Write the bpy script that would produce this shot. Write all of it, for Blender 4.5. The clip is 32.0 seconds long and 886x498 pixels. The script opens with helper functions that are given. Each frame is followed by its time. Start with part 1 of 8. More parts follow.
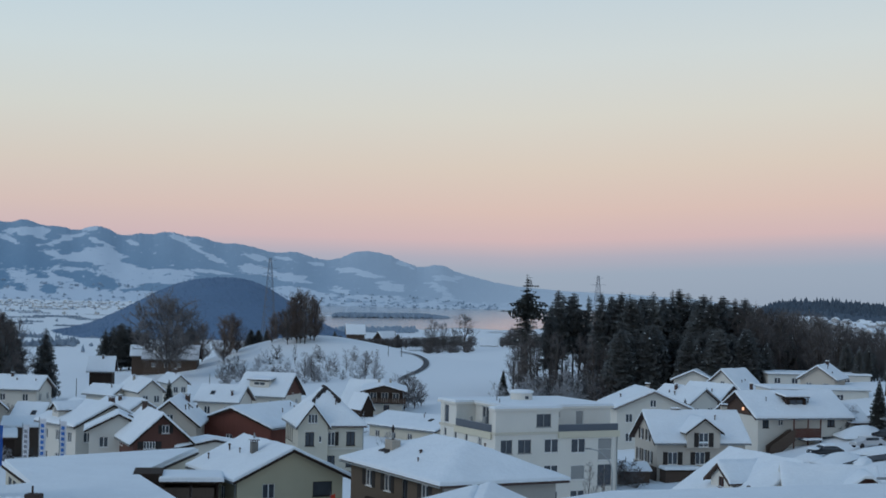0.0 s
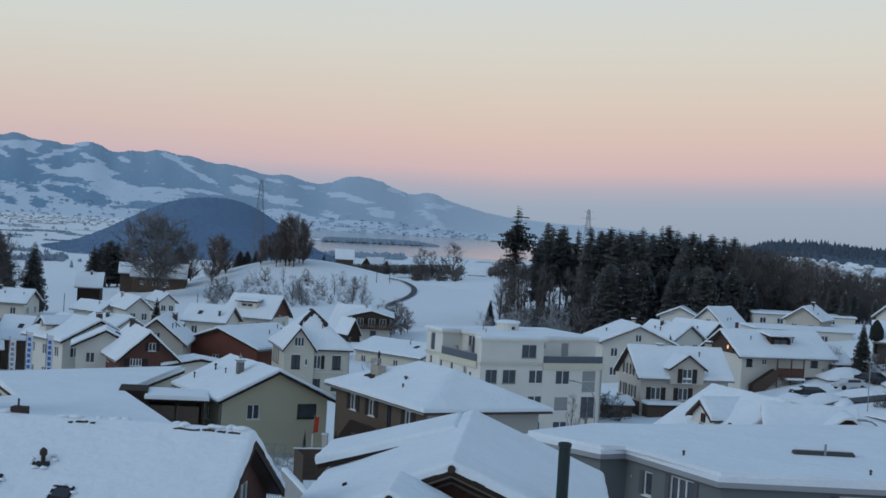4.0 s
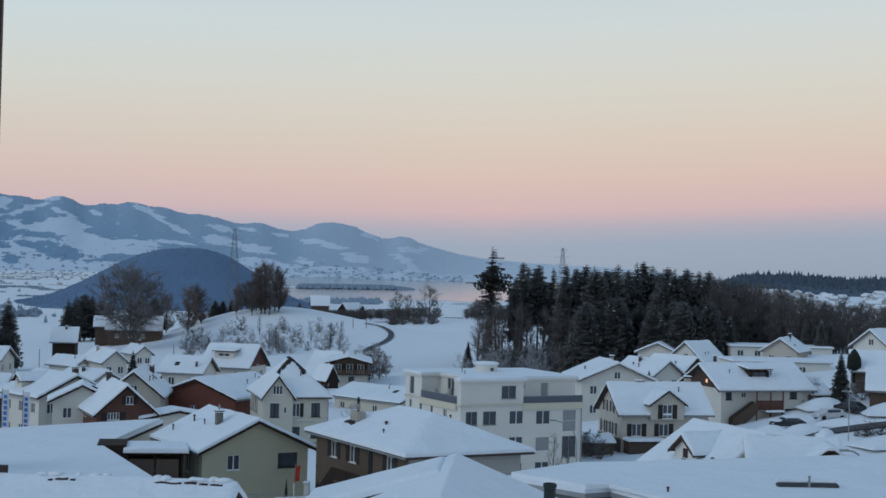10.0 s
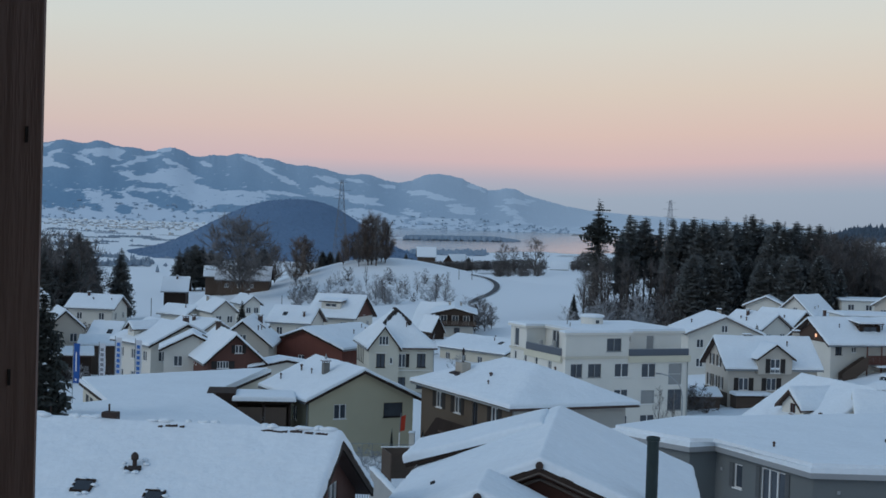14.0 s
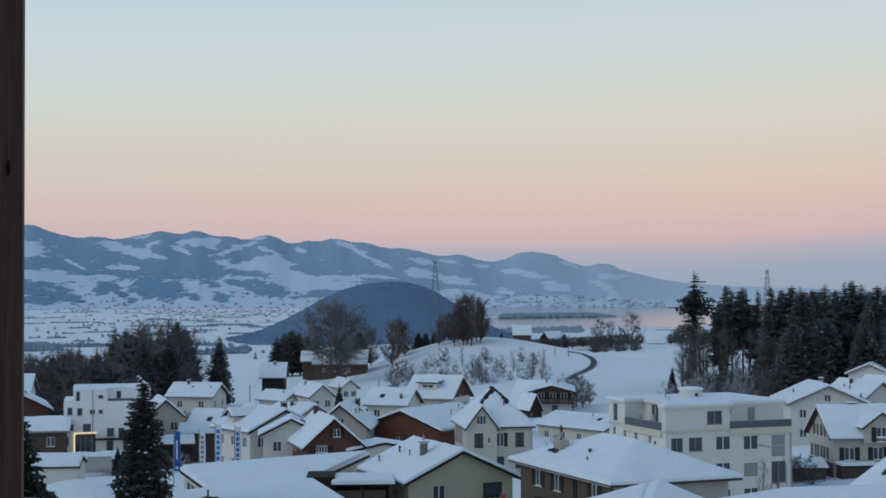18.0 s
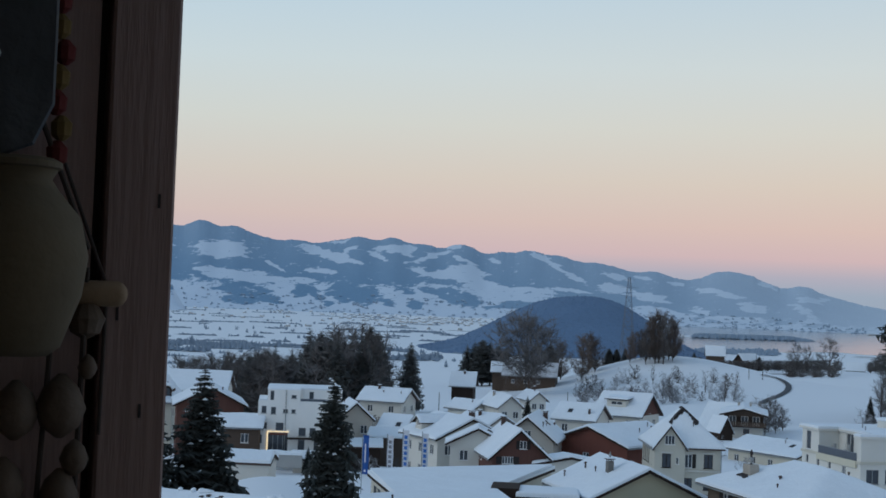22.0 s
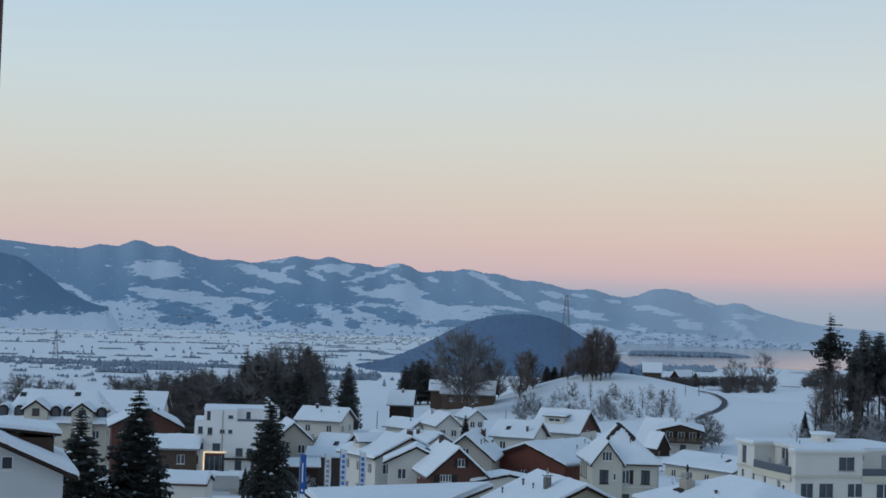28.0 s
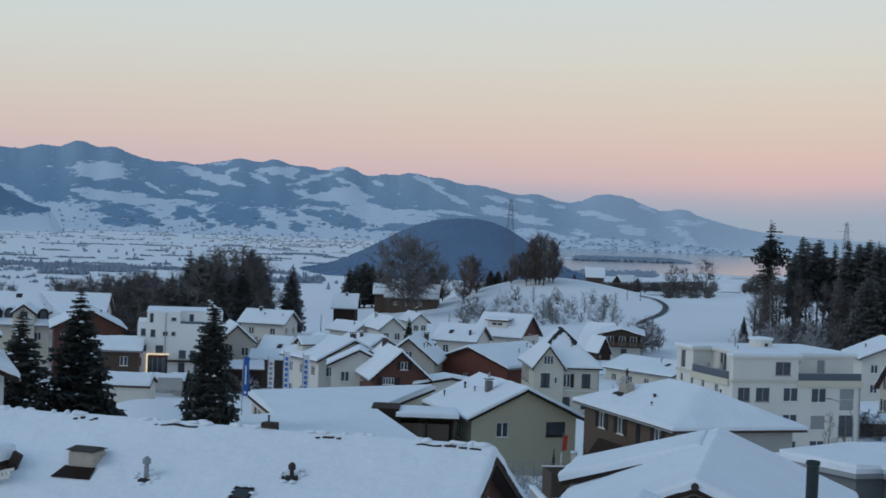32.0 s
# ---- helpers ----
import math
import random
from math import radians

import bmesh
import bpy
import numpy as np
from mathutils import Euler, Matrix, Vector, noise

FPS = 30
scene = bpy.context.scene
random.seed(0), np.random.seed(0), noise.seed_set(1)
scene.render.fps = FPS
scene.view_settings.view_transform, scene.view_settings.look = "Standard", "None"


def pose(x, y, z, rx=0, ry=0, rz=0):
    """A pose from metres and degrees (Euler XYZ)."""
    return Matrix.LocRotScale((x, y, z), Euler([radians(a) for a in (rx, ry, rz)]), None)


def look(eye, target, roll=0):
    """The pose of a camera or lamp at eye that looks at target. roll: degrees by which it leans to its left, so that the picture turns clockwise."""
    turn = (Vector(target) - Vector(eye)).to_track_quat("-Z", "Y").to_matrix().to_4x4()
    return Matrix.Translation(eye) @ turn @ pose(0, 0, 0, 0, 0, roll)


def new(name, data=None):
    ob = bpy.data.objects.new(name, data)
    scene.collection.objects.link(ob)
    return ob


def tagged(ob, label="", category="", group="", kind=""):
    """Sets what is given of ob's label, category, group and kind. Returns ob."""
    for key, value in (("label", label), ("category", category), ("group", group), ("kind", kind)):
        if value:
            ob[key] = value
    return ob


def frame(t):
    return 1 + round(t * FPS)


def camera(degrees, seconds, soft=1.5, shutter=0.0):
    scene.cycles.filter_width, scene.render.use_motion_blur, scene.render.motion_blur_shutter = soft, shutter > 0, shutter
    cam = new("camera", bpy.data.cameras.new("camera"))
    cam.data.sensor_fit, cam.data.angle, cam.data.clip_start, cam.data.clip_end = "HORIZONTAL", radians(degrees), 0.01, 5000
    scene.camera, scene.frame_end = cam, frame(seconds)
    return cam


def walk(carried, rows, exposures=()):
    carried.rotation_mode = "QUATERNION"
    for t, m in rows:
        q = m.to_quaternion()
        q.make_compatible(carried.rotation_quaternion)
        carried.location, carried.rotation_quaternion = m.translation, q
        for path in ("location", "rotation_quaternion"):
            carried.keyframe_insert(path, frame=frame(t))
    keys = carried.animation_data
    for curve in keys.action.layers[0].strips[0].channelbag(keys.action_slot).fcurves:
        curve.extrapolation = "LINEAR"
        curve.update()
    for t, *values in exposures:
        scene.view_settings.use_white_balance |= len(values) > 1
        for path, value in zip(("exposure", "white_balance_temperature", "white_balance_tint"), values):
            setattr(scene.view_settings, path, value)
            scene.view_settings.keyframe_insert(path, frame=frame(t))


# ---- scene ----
cam = camera(33.045, 32.0, soft=1.6, shutter=0.5)
# seconds, x, y, z, pitch, heading (clockwise from +y), lean
WALK = [
    (0.0, -0.098, -0.062, 20.007, 1.522, -3.238, 1.363),
    (0.5, -0.084, -0.055, 20.014, 0.727, -2.990, 2.397),
    (1.0, -0.121, -0.052, 20.017, 0.191, -2.920, 2.610),
    (1.5, -0.140, -0.042, 20.031, -0.259, -3.115, 2.164),
    (2.0, -0.128, -0.040, 20.045, -0.507, -3.778, 2.477),
    (2.5, -0.123, -0.059, 20.043, -0.680, -4.037, 3.214),
    (3.0, -0.121, -0.063, 20.038, -0.795, -3.666, 3.431),
    (3.5, -0.132, -0.057, 20.005, -0.988, -3.141, 3.420),
    (5.5, -0.104, -0.013, 20.008, -1.947, -2.008, 3.214),
    (6.0, -0.128, 0.016, 20.018, -2.201, -1.708, 3.065),
    (6.5, -0.155, 0.038, 20.046, -2.312, -1.718, 3.117),
    (7.0, -0.157, 0.060, 20.056, -2.154, -1.754, 3.462),
    (7.5, -0.118, 0.065, 20.035, -1.456, -1.644, 3.726),
    (8.0, -0.139, 0.082, 20.067, -1.364, -0.852, 3.921),
    (8.5, -0.174, 0.080, 20.076, -0.841, -0.656, 3.249),
    (9.0, -0.204, 0.084, 20.047, -0.039, -1.087, 2.105),
    (9.5, -0.211, 0.083, 20.045, 0.408, -1.558, 1.526),
    (10.0, -0.225, 0.077, 20.016, 0.470, -1.859, 1.582),
    (10.5, -0.216, 0.059, 20.005, -0.131, -1.844, 1.433),
    (11.0, -0.204, 0.060, 20.005, -0.990, -1.859, 1.585),
    (11.5, -0.204, 0.063, 20.025, -1.791, -2.314, 2.640),
    (12.0, -0.197, 0.073, 20.050, -1.954, -3.052, 2.433),
    (12.5, -0.181, 0.077, 20.052, -1.584, -3.897, 1.156),
    (13.0, -0.172, 0.081, 20.043, -1.521, -4.702, 1.231),
    (13.5, -0.158, 0.064, 20.033, -1.473, -5.821, 2.111),
    (15.5, -0.106, 0.014, 20.086, -1.594, -5.627, -1.165),
    (16.0, -0.085, -0.004, 20.096, -0.503, -5.756, -2.191),
    (16.5, -0.068, -0.005, 20.054, 0.727, -6.330, -1.991),
    (17.0, -0.038, -0.022, 19.998, 1.485, -7.503, -0.949),
    (17.5, -0.035, -0.038, 19.976, 1.627, -8.614, -1.165),
    (18.0, 0.014, -0.024, 19.970, 1.488, -9.526, -0.233),
    (18.5, 0.021, -0.024, 19.972, 1.451, -10.006, 0.805),
    (19.0, 0.035, -0.009, 19.984, 1.402, -10.665, 1.753),
    (19.5, 0.043, 0.007, 20.026, 1.594, -11.623, 1.656),
    (20.0, 0.046, 0.007, 20.007, 2.109, -12.655, 2.070),
    (20.5, 0.020, -0.002, 20.001, 2.264, -13.387, 2.427),
    (21.0, 0.065, -0.004, 19.991, 2.277, -14.728, 3.044),
    (21.5, 0.094, -0.030, 19.980, 2.048, -16.162, 2.962),
    (22.0, 0.103, -0.065, 20.003, 1.834, -16.991, 2.228),
    (22.5, 0.120, -0.097, 20.021, 1.872, -17.088, 1.643),
    (23.0, 0.121, -0.110, 20.039, 1.789, -14.661, 1.821),
    (23.5, 0.136, -0.090, 20.015, 1.995, -13.507, 2.029),
    (24.0, 0.109, -0.066, 20.010, 2.339, -12.708, 1.587),
    (24.5, 0.098, -0.031, 19.988, 2.940, -12.546, 1.716),
    (25.0, 0.103, -0.000, 19.969, 3.240, -13.010, 2.638),
    (25.5, 0.121, 0.011, 19.959, 3.340, -13.840, 2.707),
    (27.5, 0.209, -0.009, 19.909, 2.570, -14.463, 1.870),
    (28.0, 0.220, -0.013, 19.906, 2.642, -14.634, 1.807),
    (28.5, 0.226, -0.005, 19.902, 2.671, -14.681, 1.288),
    (29.0, 0.238, -0.006, 19.892, 2.652, -14.808, 0.874),
    (29.5, 0.277, -0.018, 19.894, 2.482, -14.760, 1.161),
    (30.0, 0.295, -0.031, 19.881, 1.856, -14.419, 1.704),
    (30.5, 0.332, -0.039, 19.854, 1.047, -14.063, 2.522),
    (31.0, 0.316, -0.034, 19.892, -0.077, -13.377, 2.438),
    (31.5, 0.332, -0.026, 19.929, -0.815, -13.101, 1.955),
    (32.0, 0.317, -0.021, 19.950, -0.966, -12.395, 2.260),
]
walk(cam, [(t, pose(x, y, z, 90 + p, 0, -h) @ pose(0, 0, 0, 0, 0, r)) for t, x, y, z, p, h, r in WALK],
     exposures=[(0, 0.0), (32, 0.0)])


# ---- sky and light: dusk after sunset, sun glow behind the viewer ----
def srgb(r, g, b):
    def lin(c):
        c /= 255
        return c / 12.92 if c <= 0.04045 else ((c + 0.055) / 1.055) ** 2.4
    return (lin(r), lin(g), lin(b), 1)


world = bpy.data.worlds.new("dusk_sky")
world.use_nodes = True
scene.world = world
wn, wl = world.node_tree.nodes, world.node_tree.links
wn.clear()
w_out = wn.new("ShaderNodeOutputWorld")
w_bg = wn.new("ShaderNodeBackground")
w_co = wn.new("ShaderNodeTexCoord")
w_sep = wn.new("ShaderNodeSeparateXYZ")
w_map = wn.new("ShaderNodeMapRange")
w_ramp = wn.new("ShaderNodeValToRGB")
w_map.inputs["From Min"].default_value, w_map.inputs["From Max"].default_value = -0.02, 0.48
wl.new(w_co.outputs["Generated"], w_sep.inputs[0])
# the grey band over the horizon stands higher towards the east
w_east, w_tilt = wn.new("ShaderNodeMath"), wn.new("ShaderNodeMath")
w_east.operation, w_tilt.operation = "MAXIMUM", "MULTIPLY_ADD"
w_east.inputs[1].default_value, w_tilt.inputs[1].default_value = 0.0, -0.05
wl.new(w_sep.outputs["X"], w_east.inputs[0])
wl.new(w_east.outputs[0], w_tilt.inputs[0])
wl.new(w_sep.outputs["Z"], w_tilt.inputs[2])
wl.new(w_tilt.outputs[0], w_map.inputs["Value"])
wl.new(w_map.outputs[0], w_ramp.inputs[0])
# the glow pales and turns bluer towards the west
w_side = wn.new("ShaderNodeMapRange")
w_side.inputs["From Min"].default_value, w_side.inputs["From Max"].default_value = 0.0, -0.5
w_mix = wn.new("ShaderNodeMix")
w_mix.data_type, w_mix.blend_type = "RGBA", "MULTIPLY"
w_mix.inputs["B"].default_value = (0.93, 1.0, 1.05, 1)
wl.new(w_sep.outputs["X"], w_side.inputs["Value"])
wl.new(w_side.outputs[0], w_mix.inputs["Factor"])
wl.new(w_ramp.outputs[0], w_mix.inputs["A"])
wl.new(w_mix.outputs["Result"], w_bg.inputs["Color"])
wl.new(w_bg.outputs[0], w_out.inputs[0])
SKY = [(-0.02, (146, 160, 178)), (0.010, (154, 167, 184)), (0.021, (174, 171, 184)), (0.033, (206, 180, 181)), (0.052, (214, 189, 180)),
       (0.08, (214, 200, 187)), (0.115, (211, 209, 200)), (0.155, (204, 212, 212)), (0.21, (188, 206, 217)),
       (0.30, (154, 178, 198)), (0.48, (122, 149, 178))]
ramp = w_ramp.color_ramp
while len(ramp.elements) < len(SKY):
    ramp.elements.new(0.5)
for el, (h, c) in zip(ramp.elements, SKY):
    el.position, el.color = (h + 0.02) / 0.5, srgb(*c)
w_bg.inputs["Strength"].default_value = 1.03

glow = bpy.data.lights.new("sun", "SUN")
glow.energy, glow.angle, glow.color = 0.58, radians(35), (0.94, 0.965, 0.97)
sun_ob = new("sun", glow)
sun_ob.matrix_world = look((-190, -120, 130), (0, 0, 0))


# ---- materials ----
MATS = {}


def surface(name, color, rough=0.8, var=0.12, fine=18.0, coarse=0.7, bump=0.15, bump_scale=None, metal=0.0, tint=None, stretch=(1, 1, 1), per_object=0.0, relief=0.05):
    """A painted, plastered, wooden or snowy surface: grain and larger stains on a base colour, with fine relief."""
    if name in MATS:
        return MATS[name]
    m = bpy.data.materials.new(name)
    m.use_nodes = True
    n, l = m.node_tree.nodes, m.node_tree.links
    bs = n["Principled BSDF"]
    co = n.new("ShaderNodeTexCoord")
    mp = n.new("ShaderNodeMapping")
    mp.inputs["Scale"].default_value = stretch
    l.new(co.outputs["Object"], mp.inputs[0])
    a, b = n.new("ShaderNodeTexNoise"), n.new("ShaderNodeTexNoise")
    for node, s, d in ((a, fine, 6), (b, coarse, 3)):
        node.inputs["Scale"].default_value, node.inputs["Detail"].default_value = s, d
        l.new(mp.outputs[0], node.inputs["Vector"])
    mix = n.new("ShaderNodeMix")
    mix.data_type = "RGBA"
    add = n.new("ShaderNodeMath")
    add.operation = "ADD"
    l.new(a.outputs["Fac"], add.inputs[0])
    l.new(b.outputs["Fac"], add.inputs[1])
    half = n.new("ShaderNodeMath")
    half.operation = "MULTIPLY"
    half.inputs[1].default_value = 0.5
    l.new(add.outputs[0], half.inputs[0])
    l.new(half.outputs[0], mix.inputs["Factor"])
    lo = tuple(max(0, c * (1 - 2 * var)) for c in color)
    hi = tuple(min(1, c * (1 + 2 * var)) for c in (tint or color))
    mix.inputs["A"].default_value, mix.inputs["B"].default_value = (*lo, 1), (*hi, 1)
    out = mix.outputs["Result"]
    if per_object:
        info = n.new("ShaderNodeObjectInfo")
        hs = n.new("ShaderNodeHueSaturation")
        mr = n.new("ShaderNodeMapRange")
        mr.inputs["To Min"].default_value, mr.inputs["To Max"].default_value = 1 - per_object, 1 + per_object
        l.new(info.outputs["Random"], mr.inputs["Value"])
        l.new(mr.outputs[0], hs.inputs["Value"])
        l.new(out, hs.inputs["Color"])
        out = hs.outputs[0]
    l.new(out, bs.inputs["Base Color"])
    bs.inputs["Roughness"].default_value, bs.inputs["Metallic"].default_value = rough, metal
    bs.inputs["Specular IOR Level"].default_value = 0.5 if rough < 0.5 else 0.2
    if bump:
        bu = n.new("ShaderNodeBump")
        bu.inputs["Strength"].default_value, bu.inputs["Distance"].default_value = bump, relief
        c = n.new("ShaderNodeTexNoise")
        c.inputs["Scale"].default_value, c.inputs["Detail"].default_value = bump_scale or fine, 5
        l.new(mp.outputs[0], c.inputs["Vector"])
        l.new(c.outputs["Fac"], bu.inputs["Height"])
        l.new(bu.outputs[0], bs.inputs["Normal"])
    MATS[name] = m
    return m


def snowy_land(name, snow, wood, scale, cut, soft, detail=6, stretch=(1, 1, 1), warp=0.0, rise=0.0, grain=0.5, second=0.0):
    """Open snow broken by patches of wood or scrub."""
    m = bpy.data.materials.new(name)
    m.use_nodes = True
    n, l = m.node_tree.nodes, m.node_tree.links
    bs = n["Principled BSDF"]
    co = n.new("ShaderNodeTexCoord")
    mp = n.new("ShaderNodeMapping")
    mp.inputs["Scale"].default_value = stretch
    l.new(co.outputs["Object"], mp.inputs[0])
    a = n.new("ShaderNodeTexNoise")
    a.inputs["Scale"].default_value, a.inputs["Detail"].default_value, a.inputs["Distortion"].default_value = scale, detail, warp
    a.inputs["Roughness"].default_value = grain
    l.new(mp.outputs[0], a.inputs["Vector"])
    mr = n.new("ShaderNodeMapRange")
    mr.inputs["From Min"].default_value, mr.inputs["From Max"].default_value = cut - soft, cut + soft
    grown = n.new("ShaderNodeMath")
    grown.operation = "ADD"
    if second:
        # a finer pattern breaks up the large one
        e = n.new("ShaderNodeTexNoise")
        e.inputs["Scale"].default_value, e.inputs["Detail"].default_value, e.inputs["Roughness"].default_value = scale * second, detail, grain
        l.new(mp.outputs[0], e.inputs["Vector"])
        av = n.new("ShaderNodeMix")
        av.inputs["Factor"].default_value = 0.3
        l.new(a.outputs["Fac"], av.inputs["A"])
        l.new(e.outputs["Fac"], av.inputs["B"])
        l.new(av.outputs["Result"], grown.inputs[0])
    else:
        l.new(a.outputs["Fac"], grown.inputs[0])
    if rise:
        # woods thicken with height
        sx = n.new("ShaderNodeSeparateXYZ")
        up_ = n.new("ShaderNodeMath")
        up_.operation = "MULTIPLY_ADD"
        up_.inputs[1].default_value, up_.inputs[2].default_value = rise, -70 * rise
        l.new(co.outputs["Object"], sx.inputs[0])
        l.new(sx.outputs["Z"], up_.inputs[0])
        l.new(up_.outputs[0], grown.inputs[1])
    else:
        grown.inputs[1].default_value = 0.0
    l.new(grown.outputs[0], mr.inputs["Value"])
    b = n.new("ShaderNodeTexNoise")
    b.inputs["Scale"].default_value, b.inputs["Detail"].default_value = scale * 9, 4
    l.new(mp.outputs[0], b.inputs["Vector"])
    w = n.new("ShaderNodeMix")
    w.data_type = "RGBA"
    w.inputs["A"].default_value = (*[c * 0.75 for c in wood], 1)
    w.inputs["B"].default_value = (*[c * 1.35 for c in wood], 1)
    l.new(b.outputs["Fac"], w.inputs["Factor"])
    mix = n.new("ShaderNodeMix")
    mix.data_type = "RGBA"
    mix.inputs["A"].default_value = (*snow, 1)
    l.new(w.outputs["Result"], mix.inputs["B"])
    l.new(mr.outputs[0], mix.inputs["Factor"])
    l.new(mix.outputs["Result"], bs.inputs["Base Color"])
    bs.inputs["Roughness"].default_value = 0.9
    bs.inputs["Specular IOR Level"].default_value = 0.1
    return m


def wooded_slope(name, snow, thin, wood, frosted, scale):
    """Snowy pastures and woods, told apart by the sheet's own cover; haze is painted in, fading snow to thin and wood
    to frosted.
    """
    m = bpy.data.materials.new(name)
    m.use_nodes = True
    n, l = m.node_tree.nodes, m.node_tree.links
    bs = n["Principled BSDF"]
    co = n.new("ShaderNodeTexCoord")
    cover, frost = n.new("ShaderNodeAttribute"), n.new("ShaderNodeAttribute")
    cover.attribute_name, frost.attribute_name = "wood", "frost"
    noises = []
    lie = n.new("ShaderNodeMapping")
    lie.inputs["Scale"].default_value = (1, 0.45, 2.0)
    l.new(co.outputs["Object"], lie.inputs[0])
    for s, d in ((scale, 12), (scale * 7, 5)):
        q = n.new("ShaderNodeTexNoise")
        q.inputs["Scale"].default_value, q.inputs["Detail"].default_value, q.inputs["Roughness"].default_value = s, d, 0.7
        l.new(lie.outputs[0], q.inputs["Vector"])
        noises.append(q)
    ragged = n.new("ShaderNodeMath")
    ragged.operation = "MULTIPLY_ADD"
    ragged.inputs[1].default_value = 3.6
    l.new(noises[0].outputs["Fac"], ragged.inputs[0])
    l.new(cover.outputs["Fac"], ragged.inputs[2])
    edge = n.new("ShaderNodeMapRange")
    edge.interpolation_type = "SMOOTHSTEP"
    edge.inputs["From Min"].default_value, edge.inputs["From Max"].default_value = 2.18, 2.42
    l.new(ragged.outputs[0], edge.inputs["Value"])
    # painted haze: the wood colour fades to the pale frosted tone
    deep = n.new("ShaderNodeMix")
    deep.data_type = "RGBA"
    deep.inputs["A"].default_value, deep.inputs["B"].default_value = (*wood, 1), (*frosted, 1)
    l.new(frost.outputs["Fac"], deep.inputs["Factor"])
    grain = n.new("ShaderNodeMapRange")
    grain.inputs["To Min"].default_value, grain.inputs["To Max"].default_value = 0.8, 1.2
    l.new(noises[1].outputs["Fac"], grain.inputs["Value"])
    tone = n.new("ShaderNodeHueSaturation")
    l.new(deep.outputs["Result"], tone.inputs["Color"])
    l.new(grain.outputs[0], tone.inputs["Value"])
    # the snow fades to its hazed tone, thin, by the same share
    field = n.new("ShaderNodeMix")
    field.data_type = "RGBA"
    field.inputs["A"].default_value, field.inputs["B"].default_value = (*snow, 1), (*thin, 1)
    l.new(frost.outputs["Fac"], field.inputs["Factor"])
    mix = n.new("ShaderNodeMix")
    mix.data_type = "RGBA"
    l.new(field.outputs["Result"], mix.inputs["A"])
    l.new(tone.outputs[0], mix.inputs["B"])
    l.new(edge.outputs[0], mix.inputs["Factor"])
    l.new(mix.outputs["Result"], bs.inputs["Base Color"])
    bs.inputs["Roughness"].default_value, bs.inputs["Specular IOR Level"].default_value = 0.9, 0.1
    return m


SNOW = surface("snow", (0.775, 0.83, 0.885), 0.75, 0.07, 5.0, 0.35, 0.8, 1.3, relief=0.16)
SNOW_GROUND = surface("snow_ground", (0.78, 0.825, 0.88), 0.85, 0.05, 0.9, 0.05, 0.3, 0.8)
GLASS = surface("window_glass", (0.06, 0.07, 0.085), 0.08, 0.2, 2.0, 0.5, 0.02)
DARK_PANE = surface("dark_roof_pane", (0.022, 0.024, 0.030), 0.25, 0.3, 3.0, 0.8, 0.05)
WHITE_FRAME = surface("white_frame", (0.75, 0.75, 0.74), 0.5, 0.04)
DARK_WOOD = surface("dark_wood", (0.036, 0.024, 0.019), 0.85, 0.25, 9, 0.8, 0.3, stretch=(1, 1, 0.25))
SOFFIT = surface("soffit_wood", (0.075, 0.048, 0.038), 0.7, 0.2, 9, 0.8, 0.25)
TILE = surface("roof_tile", (0.09, 0.062, 0.055), 0.8, 0.25, 14, 1.0, 0.4)
RED_WOOD = surface("red_brown_boards", (0.115, 0.054, 0.043), 0.75, 0.15, 11, 0.6, 0.3, stretch=(4, 4, 0.3))
BARN_RED = surface("weathered_red_boards", (0.165, 0.062, 0.047), 0.75, 0.18, 11, 0.6, 0.3, stretch=(4, 4, 0.3))
BROWN_BOARD = surface("brown_boards", (0.095, 0.068, 0.053), 0.75, 0.18, 11, 0.6, 0.3, stretch=(0.3, 0.3, 5))
SHUTTER = surface("shutter_brown", (0.032, 0.028, 0.027), 0.6, 0.2)
ZINC = surface("zinc", (0.28, 0.30, 0.31), 0.4, 0.15, 20, 1.5, 0.1, metal=0.7)
STEEL = surface("galvanised_steel", (0.30, 0.32, 0.34), 0.5, 0.12, metal=0.6)
CONCRETE = surface("concrete", (0.36, 0.36, 0.35), 0.85, 0.12, 12, 0.6, 0.2)
CHIMNEY = surface("chimney_render", (0.40, 0.36, 0.31), 0.85, 0.18, 10, 1.2, 0.3)
BARK = surface("bark", (0.085, 0.072, 0.064), 0.9, 0.3, 8, 1.5, 0.4)
TWIG = surface("twigs", (0.130, 0.120, 0.118), 0.9, 0.3, 5, 0.4, 0.0, per_object=0.3)
FROST_TWIG = surface("frosted_twigs", (0.36, 0.37, 0.39), 0.9, 0.25, 5, 0.4, 0.0, per_object=0.2)
NEEDLE = surface("needles", (0.066, 0.072, 0.066), 0.8, 0.35, 4, 0.5, 0.0, per_object=0.2)
FROST_NEEDLE = surface("frosted_needles", (0.138, 0.146, 0.144), 0.85, 0.1, 3, 0.5, 0.0, per_object=0.18)
ASPHALT = surface("asphalt", (0.09, 0.095, 0.105), 0.9, 0.2, 6, 0.4, 0.1)


def plaster(name, color, var=0.07):
    return surface("plaster_" + name, color, 0.85, var, 16, 0.5, 0.12)


P_YELLOW = plaster("yellow", (0.50, 0.46, 0.335))
P_WHITE = plaster("white", (0.68, 0.665, 0.615))
P_CREAM = plaster("cream", (0.57, 0.54, 0.46))
P_GREY = plaster("grey", (0.155, 0.168, 0.17))
P_BEIGE = plaster("beige", (0.50, 0.46, 0.405))
P_BROWN = plaster("brown", (0.43, 0.41, 0.38))
P_UMBER = plaster("umber", (0.125, 0.098, 0.075))
P_PALE = plaster("pale", (0.62, 0.60, 0.55))
